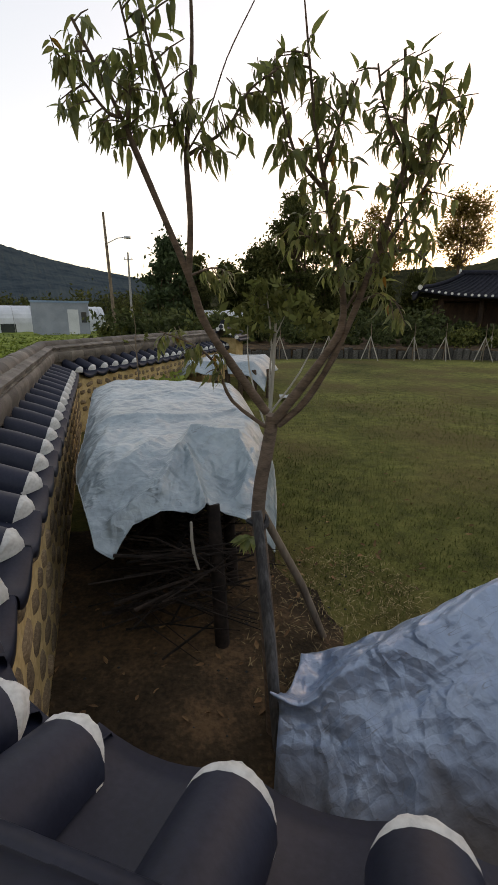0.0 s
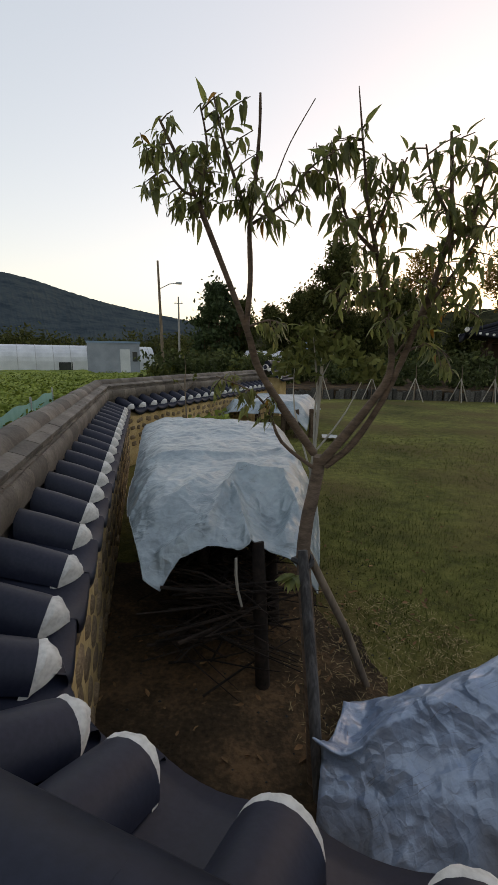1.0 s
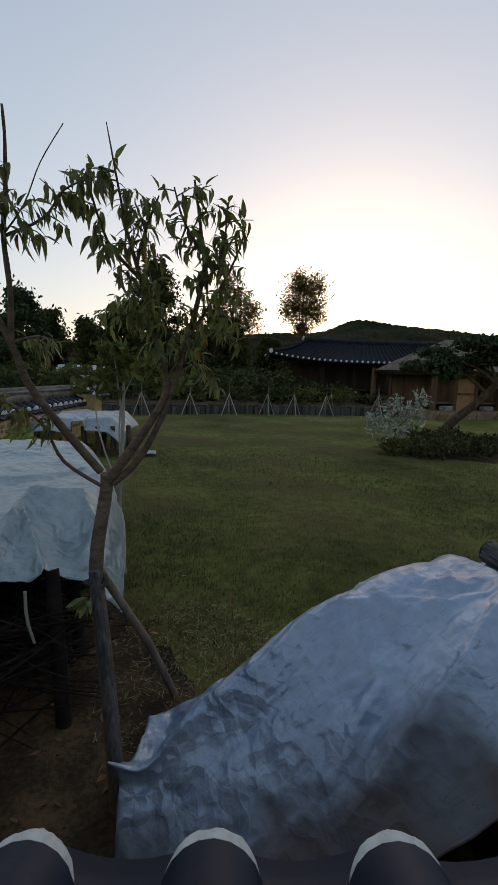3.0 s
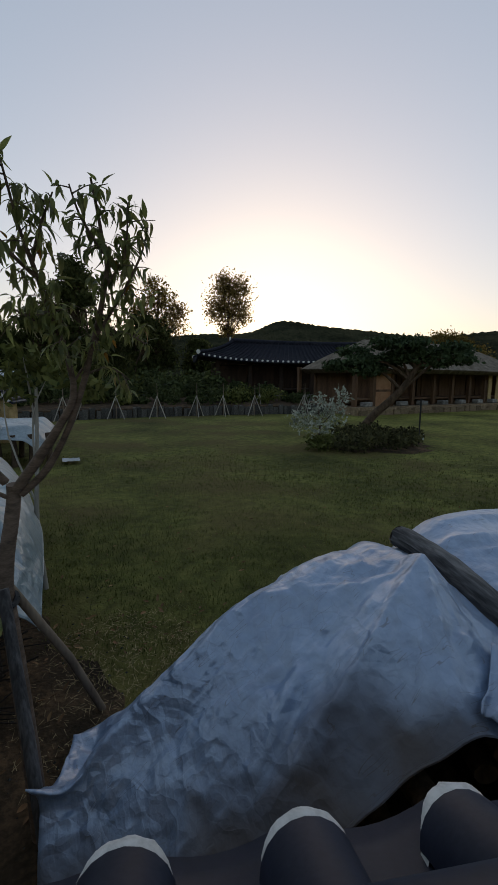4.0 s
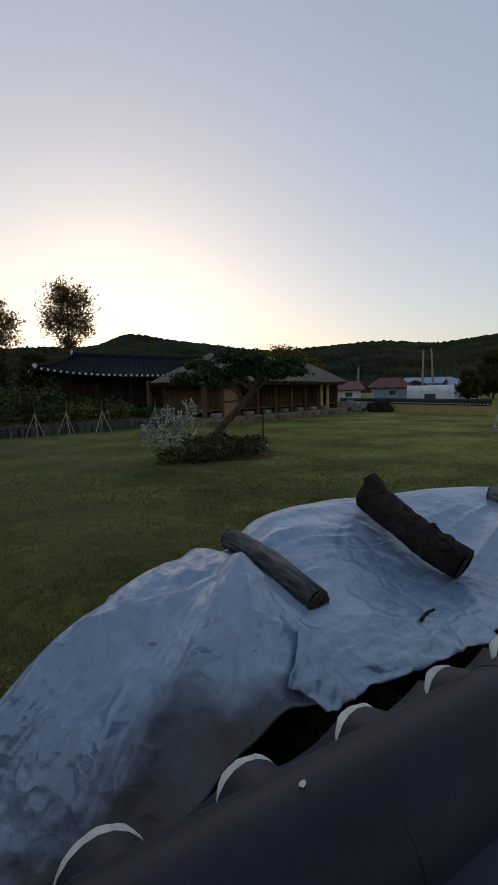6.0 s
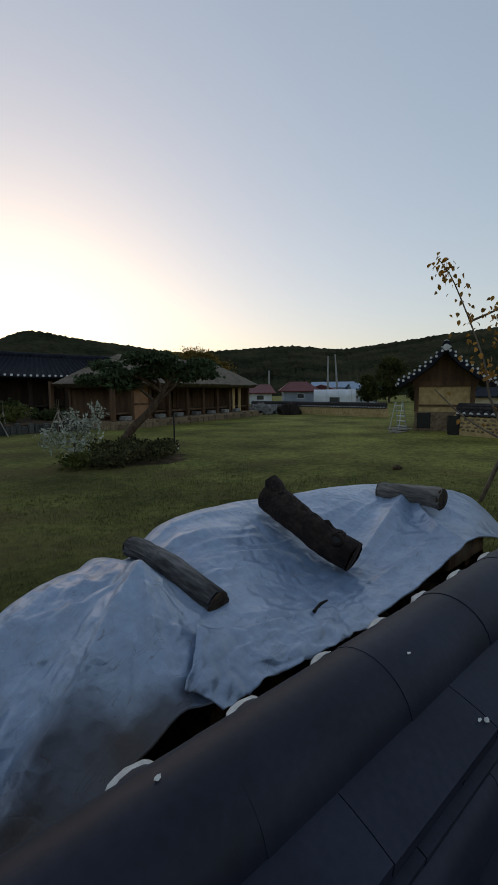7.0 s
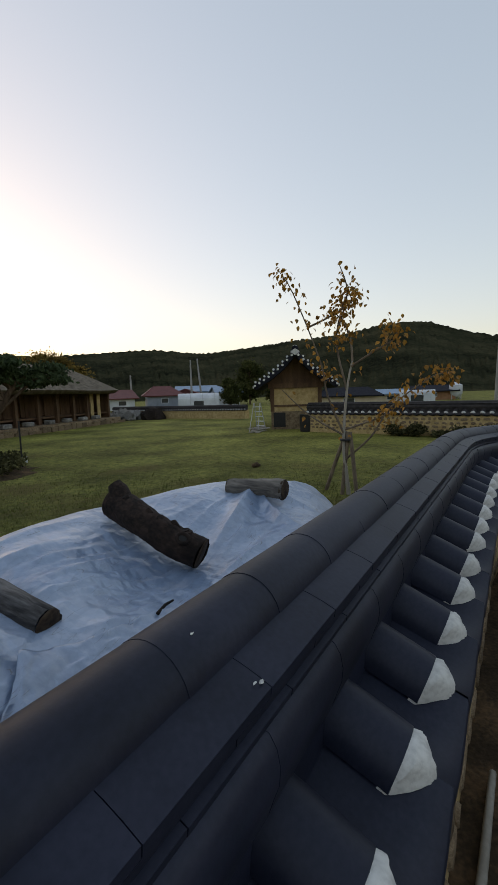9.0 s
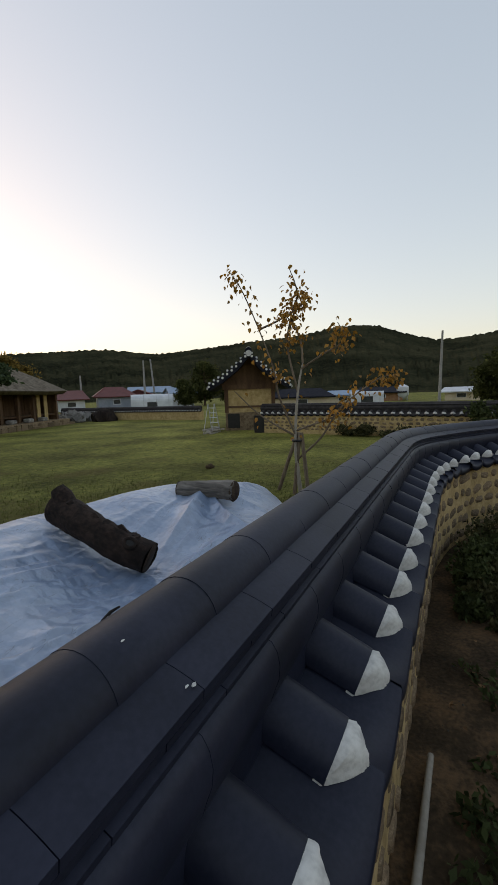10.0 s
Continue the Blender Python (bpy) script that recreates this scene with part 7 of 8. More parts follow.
# weeds along the boundary wall
for k in range(30):
    t = 0.22 + 0.78 * rnd.random()
    x, y = 17.4 - 5.0 * t - 0.55, 2.2 - 12.0 * t
    h = rnd.uniform(0.18, 0.5)
    tree_thing("weed_clump", x, y, GZ, "dark clump of weeds at the foot of the wall", None, 0.02, [(0, 0, h * 0.5, 0.5, 0.4, h * 0.55, 260)], M_DULL, 0.055, seed=200 + k, category="weeds", group="wall weeds")
tree_thing("shrub", 13.9, -4.6, GZ, "dense upright dark shrub by the boundary wall", None, 0.03, [(0, 0, 0.55, 0.7, 0.7, 0.65, 500), (0.2, 0.4, 0.8, 0.4, 0.4, 0.5, 220)], M_FOLIAGE, 0.08, seed=220, category="shrub")

# outside the wall: weeds, stick -------------------------------------------
tagged(link("stick", bm_tube([(1.70, -0.582, GZ + 0.05), (2.0, -0.664, GZ + 0.055), (2.285, -0.741, GZ + 0.06)], [0.016, 0.015, 0.013], 8), M_STAKE), "pale straight stick lying at the foot of the wall", "stick")
for k in range(60):
    s, v = rnd.uniform(1.8, 5.0), rnd.uniform(-0.75, -0.25)
    x, y = wall_xy(s, v - 0.05)
    h = rnd.uniform(0.05, 0.18)
    tree_thing("weed_clump", x, y, GZ, "small green weeds on the bare soil outside the wall", None, 0.01, [(0, 0, h * 0.6, 0.10, 0.10, h * 0.6, 40)], M_FOLIAGE, 0.022, seed=300 + k, category="weeds", group="outer weeds")
for k, (s, v, r, h) in enumerate(((3.9, -0.45, 0.22, 0.22), (4.25, -0.5, 0.28, 0.25), (4.5, -0.95, 0.3, 0.22), (3.6, -0.6, 0.18, 0.16), (4.9, -1.2, 0.35, 0.3), (5.0, -0.6, 0.45, 0.45), (5.5, -0.9, 0.5, 0.4), (4.6, -0.75, 0.35, 0.3), (6.0, -1.3, 0.6, 0.5))):
    x, y = wall_xy(s, v)
    tree_thing("shrub", x, y, GZ, "dark weedy shrub against the outer wall face", None, 0.02, [(0, 0, h * 0.5, r, r, h * 0.6, 1500)], M_DULL, 0.022, seed=340 + k, category="shrub", group="outer shrubs")
for k, (s, v, r, h) in enumerate(((4.15, -0.36, 0.22, 0.30), (4.45, -0.42, 0.26, 0.36), (4.75, -0.52, 0.28, 0.34), (4.3, -0.70, 0.24, 0.24), (3.75, -0.34, 0.16, 0.20), (4.95, -0.85, 0.30, 0.34))):
    x, y = wall_xy(s, v)
    tree_thing("shrub", x, y, GZ, "leafy green weeds in the corner of the outer wall", None, 0.02, [(0, 0, h * 0.5, r, r, h * 0.6, 900)], M_FOLIAGE, 0.024, seed=380 + k, category="shrub", group="corner weeds")

# far things ---------------------------------------------------------------
def gable_house(name, az, d, L, W, h, ridge, roof_m, wall_m, label, turn=0.0, hip=0.0):
    x, y = polar(az, d)
    root = empty(name, x, y, GZ - 0.2, az + turn)
    part("wall", bm_box(-L / 2, L / 2, -W / 2, W / 2, 0, h), wall_m, root, smooth=False)
    bm = bmesh.new()
    o = 0.5
    rows = [[(-L / 2 - o, -W / 2 - o, h - 0.1), (L / 2 + o, -W / 2 - o, h - 0.1)], [(-L / 2 - o * 0.6 + hip, 0, ridge), (L / 2 + o * 0.6 - hip, 0, ridge)], [(-L / 2 - o, W / 2 + o, h - 0.1), (L / 2 + o, W / 2 + o, h - 0.1)]]
    grid(bm, rows)
    e = o if hip else 0.0
    for sgn in (-1, 1):
        bm.faces.new([bm.verts.new(v) for v in ((sgn * (L / 2 + e), -W / 2 - e, h - e * 0.2), (sgn * (L / 2 + e), W / 2 + e, h - e * 0.2), (sgn * (L / 2 + (o * 0.6 - hip if hip else 0)), 0, ridge - (0 if hip else 0.05)))])
    r = part("roof", bm, roof_m, root, smooth=False)
    md = r.modifiers.new("thickness", "SOLIDIFY")
    md.thickness = 0.12
    n = max(1, int(L / 3))
    for k in range(n):
        xx = -L / 2 + L * (k + 0.5) / n
        win = part("window", bm_box(xx - 0.5, xx + 0.5, -W / 2 - 0.04, -W / 2 + 0.05, h * 0.40, h * 0.78), M_WHITE, root, smooth=False)
        part("pane", bm_box(xx - 0.44, xx + 0.44, -W / 2 - 0.06, -W / 2 - 0.045, h * 0.44, h * 0.74), M_GLASS, win, smooth=False)
    return tagged(root, label, "house", group="village houses")


def vinyl_house(az, d, L, R, turn, label):
    x, y = polar(az, d)
    root = empty("greenhouse", x, y, GZ - 0.1, az + turn)
    bm = bmesh.new()
    prof = [(R * math.cos(math.pi * k / 12), 1.0 + R * 0.85 * math.sin(math.pi * k / 12)) for k in range(13)]
    prof = [(R, 0.0)] + prof + [(-R, 0.0)]
    grid(bm, [[(xx, u, z) for u, z in prof] for xx in (-L / 2, L / 2)])
    for xx in (-L / 2, L / 2):
        bm.faces.new([bm.verts.new((xx, u, z)) for u, z in prof])
    part("cover", bm, M_WHITE, root, "white plastic sheet over hoops", smooth=False)
    for k in range(int(L / 1.5) + 1):
        xx = -L / 2 + 1.5 * k
        part("hoop", bm_tube([(xx, u * 1.01, z * 1.01) for u, z in prof], 0.025, 5), M_STEEL, root)
    part("door", bm_box(-0.6, 0.6, -R - 0.03, -R + 0.01, 0, 0.9), M_GLASS, root, smooth=False)
    return tagged(root, label, "greenhouse", group="greenhouses")


gable_house("village_house", -61.2, 62, 4.6, 4.5, 1.9, 3.1, M_REDROOF, M_PANEL, "low grey village house with a hipped red metal roof", 6, hip=1.5)
gable_house("village_house", -64.2, 64, 1.6, 4, 1.9, 2.7, M_REDROOF, M_WHITE, "low white house with a red metal roof", 80)
gable_house("village_house", -55.7, 58, 3.0, 5, 1.7, 2.7, M_REDROOF, M_WHITE, "white house with a rust-red roof", 10)
gable_house("village_house", -50.5, 62, 6, 5, 1.7, 2.6, M_REDROOF, M_EARTH, "low house with a brown-red roof", 0)
gable_house("village_house", -65.5, 70, 6, 5, 2.4, 3.2, M_BLUEROOF, M_WHITE, "house with a blue metal roof", 0)
gable_house("village_house", -69.2, 62, 3.0, 5, 2.1, 2.85, M_BLUEROOF, M_WHITE, "white house with a blue-grey metal roof", 12)
gable_house("village_house", -85.3, 42, 5.0, 4, 1.35, 2.0, M_ROOFDARK, M_CREAM, "long cream house with a dark hipped roof", 2, hip=1.0)
gable_house("village_house", -90.5, 52, 3.0, 3, 1.3, 1.7, M_BLUEROOF, M_CREAM, "shed with a pale blue metal roof", 0)
gable_house("village_house", -95.2, 60, 5, 5, 1.4, 2.0, M_ROOFDARK, M_EARTH, "open farm shed with a grey roof", 0)
gable_house("village_house", -104.5, 55, 3.4, 3, 1.3, 1.7, M_WHITE, M_CREAM, "small cream house with windows", -8)
gable_house("village_house", -109, 58, 4, 3, 1.3, 1.9, M_WHITE, M_WHITE, "small white metal farm shed", 0)
vinyl_house(-65.8, 55, 5.0, 1.0, 0, "white plastic greenhouse by the village")
vinyl_house(-93.5, 48, 3.4, 0.5, 0, "low white plastic greenhouse in the fields")
vinyl_house(31.0, 47, 17.0, 1.75, 4, "long white plastic greenhouse across the field")
cx, cy = polar(25.3, 40)
cont = empty("site_container", cx, cy, GZ - 0.1, 25)
part("box", bm_box(-2.1, 2.1, -1.2, 1.2, 0.1, 2.65, bevel=0.03), M_PANEL, cont, "pale grey ribbed steel box", smooth=False)
part("roof_rim", bm_box(-2.16, 2.16, -1.26, 1.26, 2.6, 2.75), M_BLUEROOF, cont, smooth=False)
part("door", bm_box(0.5, 1.3, -1.24, -1.19, 0.2, 2.1), M_WHITE, cont, "pale grey door", smooth=False)
part("window", bm_box(1.5, 1.9, -1.24, -1.19, 1.1, 1.9), M_GLASS, cont, smooth=False)
tagged(cont, "pale grey site container beside the greenhouse", "container")
sx, sy = polar(-97.7, 58)
silo = empty("feed_silo", sx, sy, GZ)
part("tank", bm_tube([(0, 0, 0.1), (0, 0, 0.7), (0, 0, 1.7), (0, 0, 2.05)], [0.25, 0.75, 0.75, 0.15], 14), M_WHITE, silo, "white metal tank with conical ends")
for k in range(4):
    a = 0.8 + 1.57 * k
    part("leg", bm_tube([(0.7 * math.cos(a), 0.7 * math.sin(a), -0.2), (0.72 * math.cos(a), 0.72 * math.sin(a), 0.9)], 0.05, 6), M_STEEL, silo)
tagged(silo, "white feed silo on legs beyond the wall", "silo")


def power_pole(az, d, h, lean=0.0, lamp=False, arms=True, material=M_CONCRETE):
    x, y = polar(az, d)
    root = empty("utility_pole", x, y, GZ, az)
    part("shaft", bm_tube([(0, 0, -0.3), (lean * 0.5, 0, h * 0.5), (lean, 0, h)], [0.17, 0.14, 0.10], 10), material, root)
    if arms:
        part("crossarm", bm_box(lean - 0.55, lean + 0.55, -0.05, 0.05, h - 0.9, h - 0.8), M_STEEL, root, smooth=False)
        for k in (-0.45, 0.0, 0.45):
            part("insulator", bm_tube([(lean + k, 0, h - 0.8), (lean + k, 0, h - 0.6)], [0.05, 0.03], 8), M_WHITE, root)
    if lamp:
        arm = part("lamp_arm", bm_tube([(lean * 0.75, 0, h * 0.75), (0.8, 0, h * 0.80), (1.5, 0, h * 0.81)], 0.04, 6), M_STEEL, root)
        part("lamp_head", bm_box(1.4, 2.0, -0.12, 0.12, h * 0.80, h * 0.82, bevel=0.02), M_STEEL, arm)
    return tagged(root, ("dark brown utility pole" if material is M_STAKEDARK else "grey concrete utility pole") + (" with a street lamp arm" if lamp else " with crossarm"), "utility pole", group="utility poles")


power_pole(19.3, 46, 10.6, -0.3, lamp=True, arms=False, material=M_STAKEDARK)
power_pole(17.2, 62, 9.3)
power_pole(-64.9, 62, 6.4, arms=False)
power_pole(-66.2, 66, 6.9, -0.5, arms=False)
power_pole(-57.3, 60, 4.4, arms=False)
power_pole(-101.9, 50, 7.3, 0.2, arms=False)
power_pole(-106.2, 60, 3.6, arms=False)

# field outside on the left, with net fence and tall weeds
bm = bmesh.new()
rows = []
for i in range(30):
    d = 7 + 45 * (i / 29) ** 1.5
    rows.append([(*polar(az, d), GZ + 0.02 + 0.30 * abs(fbm(az * 0.4, d * 0.8, 2))) for az in np.linspace(9, 62, 70)])
grid(bm, rows)
tagged(link("field", bm, M_FIELD, smooth=False), "bright green vegetable field outside the wall", "field", kind="structure")
bm = bmesh.new()
lf = random.Random(77)
for k in range(11000):
    az, d = lf.uniform(12, 48), 7.5 + 22 * lf.random() ** 1.6
    x, y = polar(az, d)
    s = lf.uniform(0.03, 0.08)
    p = Vector((x, y, GZ + lf.uniform(0.15, 0.55)))
    u = Vector((lf.gauss(0, 1), lf.gauss(0, 1), lf.gauss(0, 0.4))).normalized()
    w = u.orthogonal().normalized()
    bm.faces.new([bm.verts.new(p + u * s), bm.verts.new(p + w * s * 0.6), bm.verts.new(p - u * s), bm.verts.new(p - w * s * 0.6)])
tagged(link("crop_leaves", bm, M_FIELD, smooth=False), "broad green crop leaves in the field", "crop", kind="stuff")
net = empty("net_fence", *polar(39, 7.0), GZ)
ni = net.matrix_world.inverted()
fp = [polar(az, d) for az, d in ((44, 5.5), (40, 7.0), (35.5, 9.5), (33, 12))]
for k, (a, b) in enumerate(zip(fp, fp[1:])):
    bm = bmesh.new()
    grid(bm, [[ni @ Vector((a[0] + (b[0] - a[0]) * t, a[1] + (b[1] - a[1]) * t, z + 0.03 * math.sin(9 * t + z * 4))) for t in np.linspace(0, 1, 9)] for z in (GZ, 0.35, 0.72)])
    pn = part("net_panel", bm, M_NET, net, "teal green woven net")
    md = pn.modifiers.new("thickness", "SOLIDIFY")
    md.thickness = 0.006
for a in fp:
    part("net_post", bm_tube([ni @ Vector((a[0], a[1], -0.1)), ni @ Vector((a[0], a[1], 0.8))], 0.02, 6), M_STEEL, net)
tagged(net, "low teal net fence along the field", "fence")
for k in range(22):
    az, d = lf.uniform(8, 20), lf.uniform(18, 34)
    x, y = polar(az, d)
    h = lf.uniform(1.0, 2.2)
    tree_thing("shrub", x, y, GZ, "overgrown green shrub outside the wall", None, 0.03, [(0, 0, h * 0.45, h * 0.8, h * 0.7, h * 0.55, 260), (h * 0.3, 0.2, h * 0.6, h * 0.4, h * 0.4, h * 0.45, 120)], M_FOLIAGE if k % 4 else M_OLIVE, 0.14, seed=400 + k, category="shrub", group="field shrubs")

# trees behind the garden --------------------------------------------------
def far_tree(az, d, h, spread, label, m=M_TREE, count=32, per=420, leaf=0.18, base=0.16, seed=1, size=0.42):
    x, y = polar(az, d)
    tree_thing("tree", x, y, GZ, label, [(0, 0, -0.1), (0.1, 0, h * 0.25), (-0.05, 0, h * 0.55), (0.05, 0, h * 0.85)], 0.018 * h + 0.05, clumps(h * base, h * 0.93, spread, count, per, seed, 0.8, size), m, leaf, seed=seed, group="background trees", shell=0.1)


far_tree(-2.8, 38, 11.2, 3.0, "large dark broadleaf tree behind the garden", seed=1, count=48, base=0.12)
far_tree(1.5, 41, 7.6, 2.2, "dark broadleaf tree behind the garden", seed=2)
far_tree(12.8, 36, 7.4, 2.1, "dark rounded pine-like tree by the road", M_PINE, seed=3)
far_tree(9.5, 38, 6.4, 2.0, "dark tree by the road", seed=4)
far_tree(-10.5, 40, 7.0, 3.2, "dark tree behind the garden", seed=5)
x, y = polar(-12.5, 42)
tree_thing("tree", x, y, GZ, "broadleaf tree with a thin crown against the sky", [(0, 0, -0.1), (0.1, 0, 3.0), (-0.15, 0, 6.0), (0.1, 0, 9.5)], 0.2,
           [(0, 0, 8.6, 2.6, 2.2, 2.2, 1500), (1.6, 0, 7.6, 1.8, 1.6, 1.5, 900), (-1.7, 0.2, 7.4, 1.8, 1.6, 1.6, 900), (0.6, 0, 6.2, 2.6, 2.2, 1.7, 1500), (-0.5, 0, 10.0, 1.2, 1.2, 1.0, 300)], M_AIRY, 0.13, seed=6, group="background trees", shell=0.3)
far_tree(-17.5, 44, 5.2, 2.4, "dark tree behind the tiled house", seed=7)
x, y = polar(-21.3, 36)
tree_thing("tree", x, y, GZ, "slender tree with a fine airy crown against the sunset", [(0, 0, -0.1), (0.1, 0, 3.0), (-0.05, 0, 6.0), (0.05, 0, 9.2)], 0.14,
           [(0, 0, 7.6, 2.7, 2.4, 2.7, 2900), (0.7, 0, 8.6, 1.6, 1.3, 1.6, 1000), (-0.9, 0.2, 6.8, 1.6, 1.4, 1.5, 1000), (1.0, 0, 6.6, 1.5, 1.3, 1.3, 850), (-0.5, 0, 9.0, 0.9, 0.9, 1.1, 700), (0.0, 0.3, 5.4, 1.1, 1.1, 0.9, 700)], M_AIRY, 0.105, seed=8, group="background trees", shell=0.3)
far_tree(-6.5, 46, 6.2, 2.6, "dark tree behind the garden", seed=9)
far_tree(5.0, 44, 6.5, 2.4, "dark tree behind the garden", seed=10)
for az, h, k in ((-45.0, 5.7, 11), (-47.2, 6.2, 18), (-49.5, 5.8, 19)):
    far_tree(az, 48, h, 2.6, "rounded tree with yellow-green sunlit crown behind the thatched house", M_AIRY, seed=k, base=0.4, count=26, leaf=0.13, per=700)
far_tree(-43.5, 50, 5.0, 2.4, "rounded tree behind the thatched house", M_FOLIAGE, seed=12)
far_tree(-72.5, 60, 6.0, 2.6, "dark tree among the village houses", seed=13)
far_tree(-70.0, 56, 3.4, 1.6, "leafy tree among the village houses", seed=14)
far_tree(-108.0, 40, 4.2, 2.0, "dark tree beyond the boundary wall", seed=15)
far_tree(-76.0, 62, 4.6, 2.2, "dark tree beyond the outbuilding", seed=16)
for k in range(26):
    az, d = -18 + 26 * (k + lf.random()) / 26 - 1, lf.uniform(24, 33)
    x, y = polar(az, d)
    h = lf.uniform(1.2, 2.6)
    tree_thing("shrub", x, y, GZ, "dark overgrown hedge shrub behind the garden bed", None, 0.03, [(0, 0, h * 0.45, h * 0.8, h * 0.7, h * 0.55, 300)], M_FOLIAGE if k % 5 else M_OLIVE, 0.15, seed=500 + k, category="shrub", group="hedge shrubs")
gable_house("village_house", 0.8, 47, 5, 4, 2.4, 3.4, M_BLUEROOF, M_WHITE, "house with a pale blue metal roof behind the trees", 0)
gable_house("village_house", 6.2, 36, 2.6, 2, 1.9, 2.2, M_WHITE, M_CREAM, "small pale shed by the road", 0)

# wood at the foot of the mountain
bm = bmesh.new()
for k in range(46):
    az, d = 13 + 36 * (k + lf.random()) / 46, lf.uniform(95, 130)
    h = lf.uniform(5.0, 8.5)
    x, y = polar(az, d)
    leafy(bm, (x, y, h * 0.5), (h * 0.75, h * 0.75, h * 0.6), 260, 0.45, 700 + k, shell=0.3)
tagged(link("far_wood", bm, M_TREE, smooth=False), "dark belt of trees at the foot of the mountain", "wood", kind="stuff")

# hills --------------------------------------------------------------------
HILL_AZ = [-150, -125, -112, -108, -102, -98, -94, -89, -85, -78, -71, -66, -60, -52, -46, -39, -33, -28, -24, -18, -10, 0, 12, 20]
HILL_EL = [6, 7, 6.6, 6.2, 5.7, 6.6, 7.9, 7.9, 7.2, 6.6, 5.8, 5.4, 5.9, 5.5, 5.2, 6.0, 6.7, 7.3, 5.9, 5.6, 5.0, 4.2, 3.0, 2.0]


def hill(name, azs, els, dist, near, material, label, rough, step, n_r=16):
    bm = bmesh.new()
    rows = []
    az_list = np.arange(azs[0], azs[-1], step)
    for j in range(n_r + 1):
        q = j / n_r
        d = near + (dist - near) * q
        row = []
        for az in az_list:
            top = 1.6 + dist * math.tan(radians(smooth_interp(az, azs, els)))
            shape = q ** 1.25 * (1 - 0.10 * math.sin(q * 9 + az * 0.3) * (1 - q))
            canopy = rough * (0.6 * noise.noise(Vector((az * 2.2, q * 14, 0))) + 0.5 * noise.noise(Vector((az * 6.5, q * 40, 3)))) * min(1.0, 4 * q)
            row.append((*polar(az, d), -1.0 + top * shape + canopy))
        rows.append(row)
    rows.append([(*polar(az, dist * 1.5), -5) for az in az_list])
    grid(bm, rows)
    bmesh.ops.recalc_face_normals(bm, faces=bm.faces)
    return tagged(link(name, bm, material, smooth=False), label, "hill", kind="structure")


hill("hill", HILL_AZ, HILL_EL, 420, 130, M_HILL, "dark wooded hill against the evening sky", 2.4, 0.22, 22)
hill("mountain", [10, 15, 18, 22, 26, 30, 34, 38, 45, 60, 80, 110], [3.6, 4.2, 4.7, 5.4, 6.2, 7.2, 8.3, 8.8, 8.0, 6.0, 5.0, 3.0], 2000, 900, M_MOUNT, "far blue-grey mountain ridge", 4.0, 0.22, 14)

# grass blades near the camera ----------------------------------------------
gr = random.Random(99)
verts, faces = [], []
def blade(x, y, h, w, lean):
    a = gr.uniform(0, 6.283)
    dx, dy = math.cos(a), math.sin(a)
    i = len(verts)
    z = GZ - 0.004
    verts.extend(((x - dy * w, y + dx * w, z), (x + dy * w, y - dx * w, z), (x + dx * lean, y + dy * lean, z + h)))
    faces.append((i, i + 1, i + 2))
for k in range(190000):
    d = 1.2 + 10.5 * gr.random() ** 1.35
    az = gr.uniform(-100, 8)
    x, y = polar(az, d)
    v = x * 0.242 + y * 0.97
    s = x * 0.97 - y * 0.242
    if v < 0.75 or (v < 1.45 and 0.1 < s < 4.5):
        continue
    dx, dy = x + 0.25, y - 1.85
    e = ((dx * 0.94 + dy * 0.342) / 1.05) ** 2 + ((dy * 0.94 - dx * 0.342) / 1.7) ** 2
    if gr.random() > max(0.10, min(1.0, (e - 0.35) / 0.9)):
        continue
    if noise.noise(Vector((x * 2.2, y * 2.2, 0))) + 0.5 * noise.noise(Vector((x * 7, y * 7, 4))) < -0.25 and gr.random() < 0.75:
        continue
    if gr.random() < (d - 4.5) / 6.5:
        continue
    f = 1 + d * 0.10
    blade(x, y, gr.uniform(0.014, 0.045), 0.0032 * f, gr.uniform(0.004, 0.04))
me = bpy.data.meshes.new("grass")
me.from_pydata(verts, [], faces)
me.materials.append(M_BLADE)
tagged(new("grass", me), "short olive grass blades of the lawn", "grass", kind="stuff")
verts, faces = [], []
for k in range(1500):
    a, q = gr.uniform(0, 6.3), gr.random() ** 0.5
    x, y = 0.62 + 0.55 * q * math.cos(a), 2.0 + 0.75 * q * math.sin(a)
    b = gr.uniform(0, 6.283)
    L, w = gr.uniform(0.02, 0.07), 0.0018
    dx, dy = math.cos(b), math.sin(b)
    i = len(verts)
    z = GZ + gr.uniform(0.015, 0.04)
    verts.extend(((x - dy * w, y + dx * w, z), (x + dy * w, y - dx * w, z), (x + dx * L, y + dy * L, z + gr.uniform(-0.005, 0.012))))
    faces.append((i, i + 1, i + 2))
me = bpy.data.meshes.new("straw")
me.from_pydata(verts, [], faces)
me.materials.append(M_STRAW)
tagged(new("straw", me), "dry pale grass stems scattered on the soil", "straw", kind="stuff")

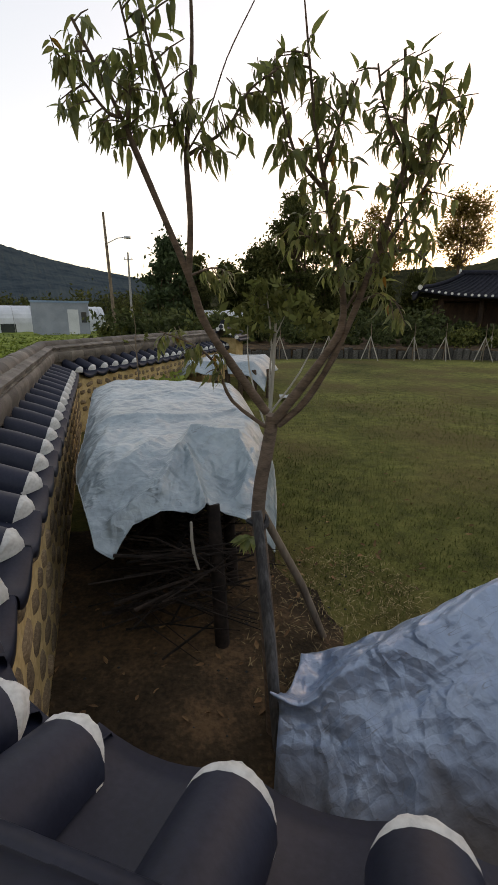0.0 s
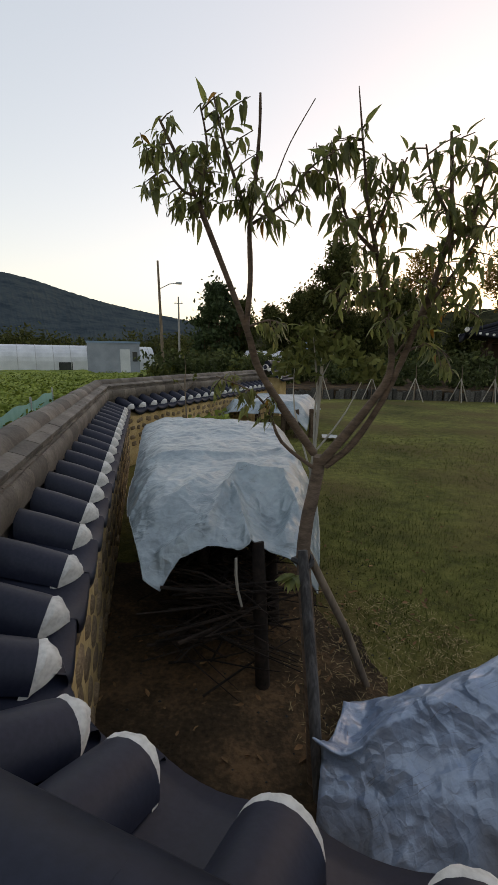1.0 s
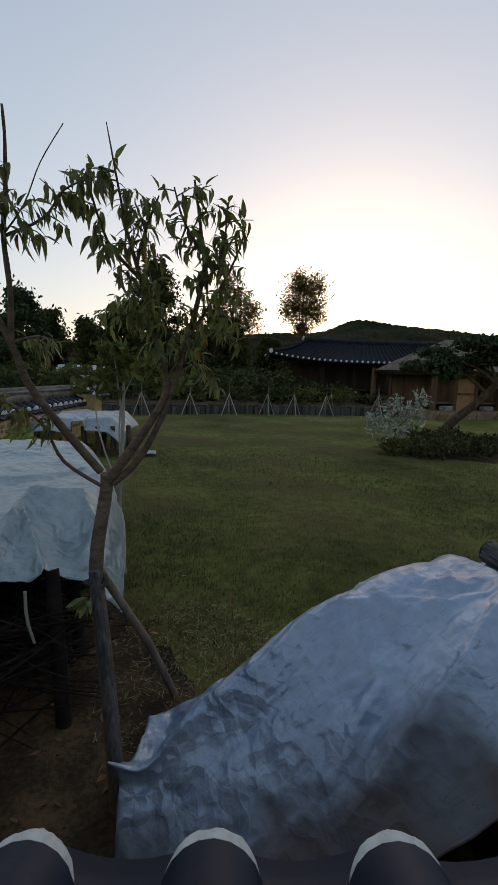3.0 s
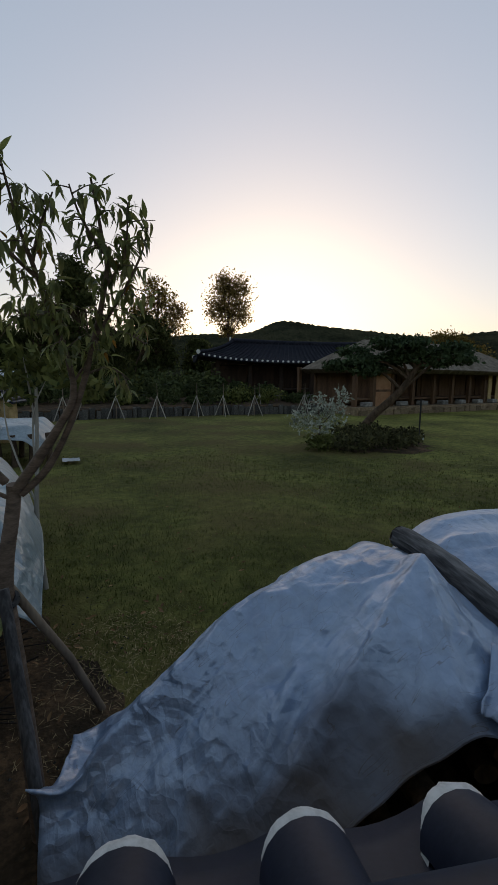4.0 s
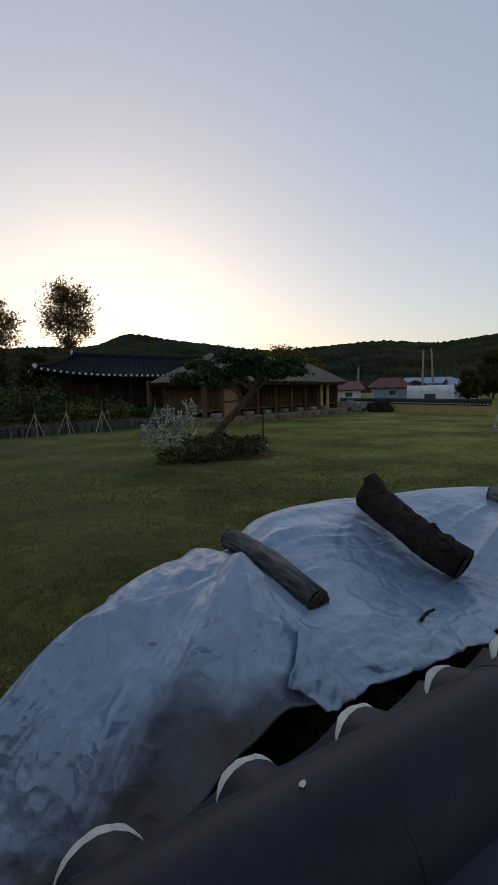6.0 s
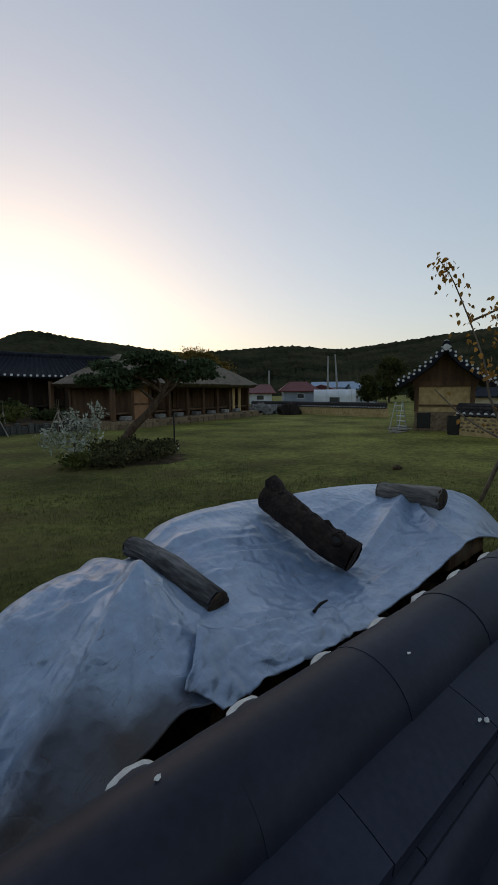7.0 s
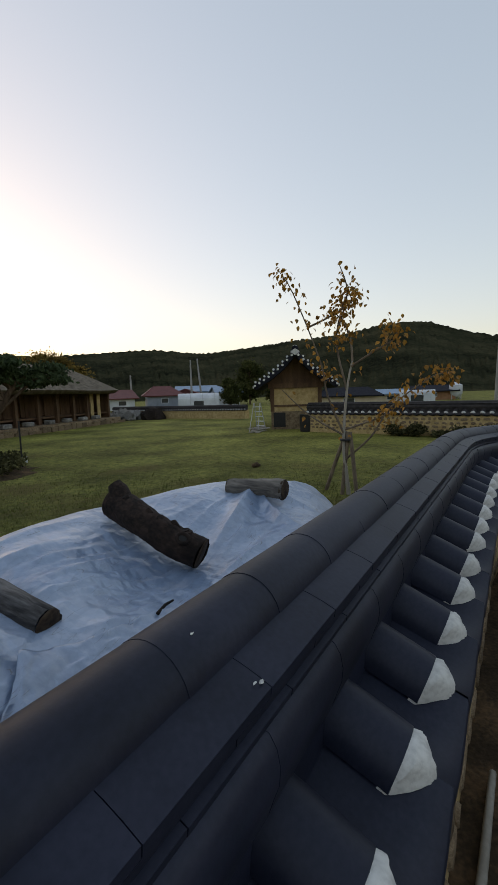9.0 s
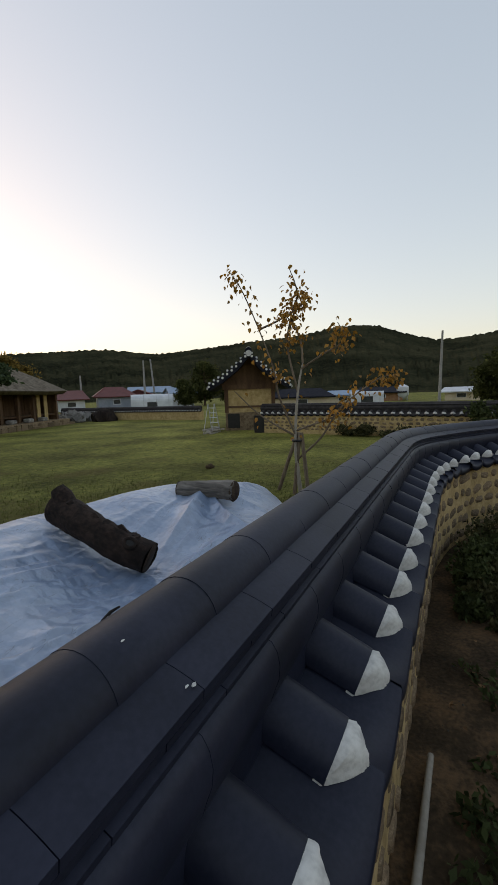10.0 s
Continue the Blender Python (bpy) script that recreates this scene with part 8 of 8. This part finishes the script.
# fallen leaves on the lawn and the soil
FALLEN = leaf_mesh("fallen_leaf", 0.05, 0.022, M_DRYLEAF, -0.2, 0.5)
bm = bmesh.new()
for k in range(420):
    if k % 3:
        x, y = gr.gauss(0.4, 0.7), gr.gauss(2.0, 0.8)
    else:
        x, y = polar(gr.uniform(-95, 2), 1.6 + 6 * gr.random())
    v, s = x * 0.242 + y * 0.97, x * 0.97 - y * 0.242
    if v < 0.72 or (-0.15 < s < 4.7 and v < 2.35):
        continue
    add_mesh(bm, FALLEN, aim(Vector((x, y, GZ + gr.uniform(0.03, 0.045))), (gr.gauss(0, 1), gr.gauss(0, 1), gr.uniform(-0.1, 0.2)), gr.uniform(-30, 30), gr.uniform(0.5, 1.1)))
for k in range(160):
    x, y = wall_xy(gr.uniform(1.0, 5.0), gr.uniform(-1.6, -0.22))
    add_mesh(bm, FALLEN, aim(Vector((x, y, GZ + 0.055)), (gr.gauss(0, 1), gr.gauss(0, 1), 0.05), gr.uniform(-30, 30), gr.uniform(0.4, 0.9)))
tagged(link("fallen_leaves", bm, M_DRYLEAF), "dry brown fallen leaves scattered on grass and soil", "fallen leaves", kind="stuff")
bm = bmesh.new()
for k in range(700):
    if k % 2:
        x, y = wall_xy(gr.uniform(0.8, 6.0), gr.uniform(-1.7, -0.15))
    else:
        x, y = gr.uniform(-0.9, 0.7), gr.uniform(0.9, 3.2)
        if x * 0.242 + y * 0.97 < 0.72:
            continue
    r = gr.choice((0.003, 0.004, 0.006, 0.009))
    c = Vector((x, y, GZ + 0.03))
    vs = [bm.verts.new(c + Vector((r * gr.uniform(0.6, 1.2) * a, r * gr.uniform(0.6, 1.2) * b, r * h))) for a, b, h in ((1, 0, 0), (0, 1, 0), (-1, 0, 0), (0, -1, 0), (0, 0, 0.9))]
    for a in range(4):
        bm.faces.new((vs[a], vs[(a + 1) % 4], vs[4]))
tagged(link("pebbles", bm, M_EDGE, smooth=False), "small grey pebbles and crumbs on the bare soil", "pebbles", kind="stuff")
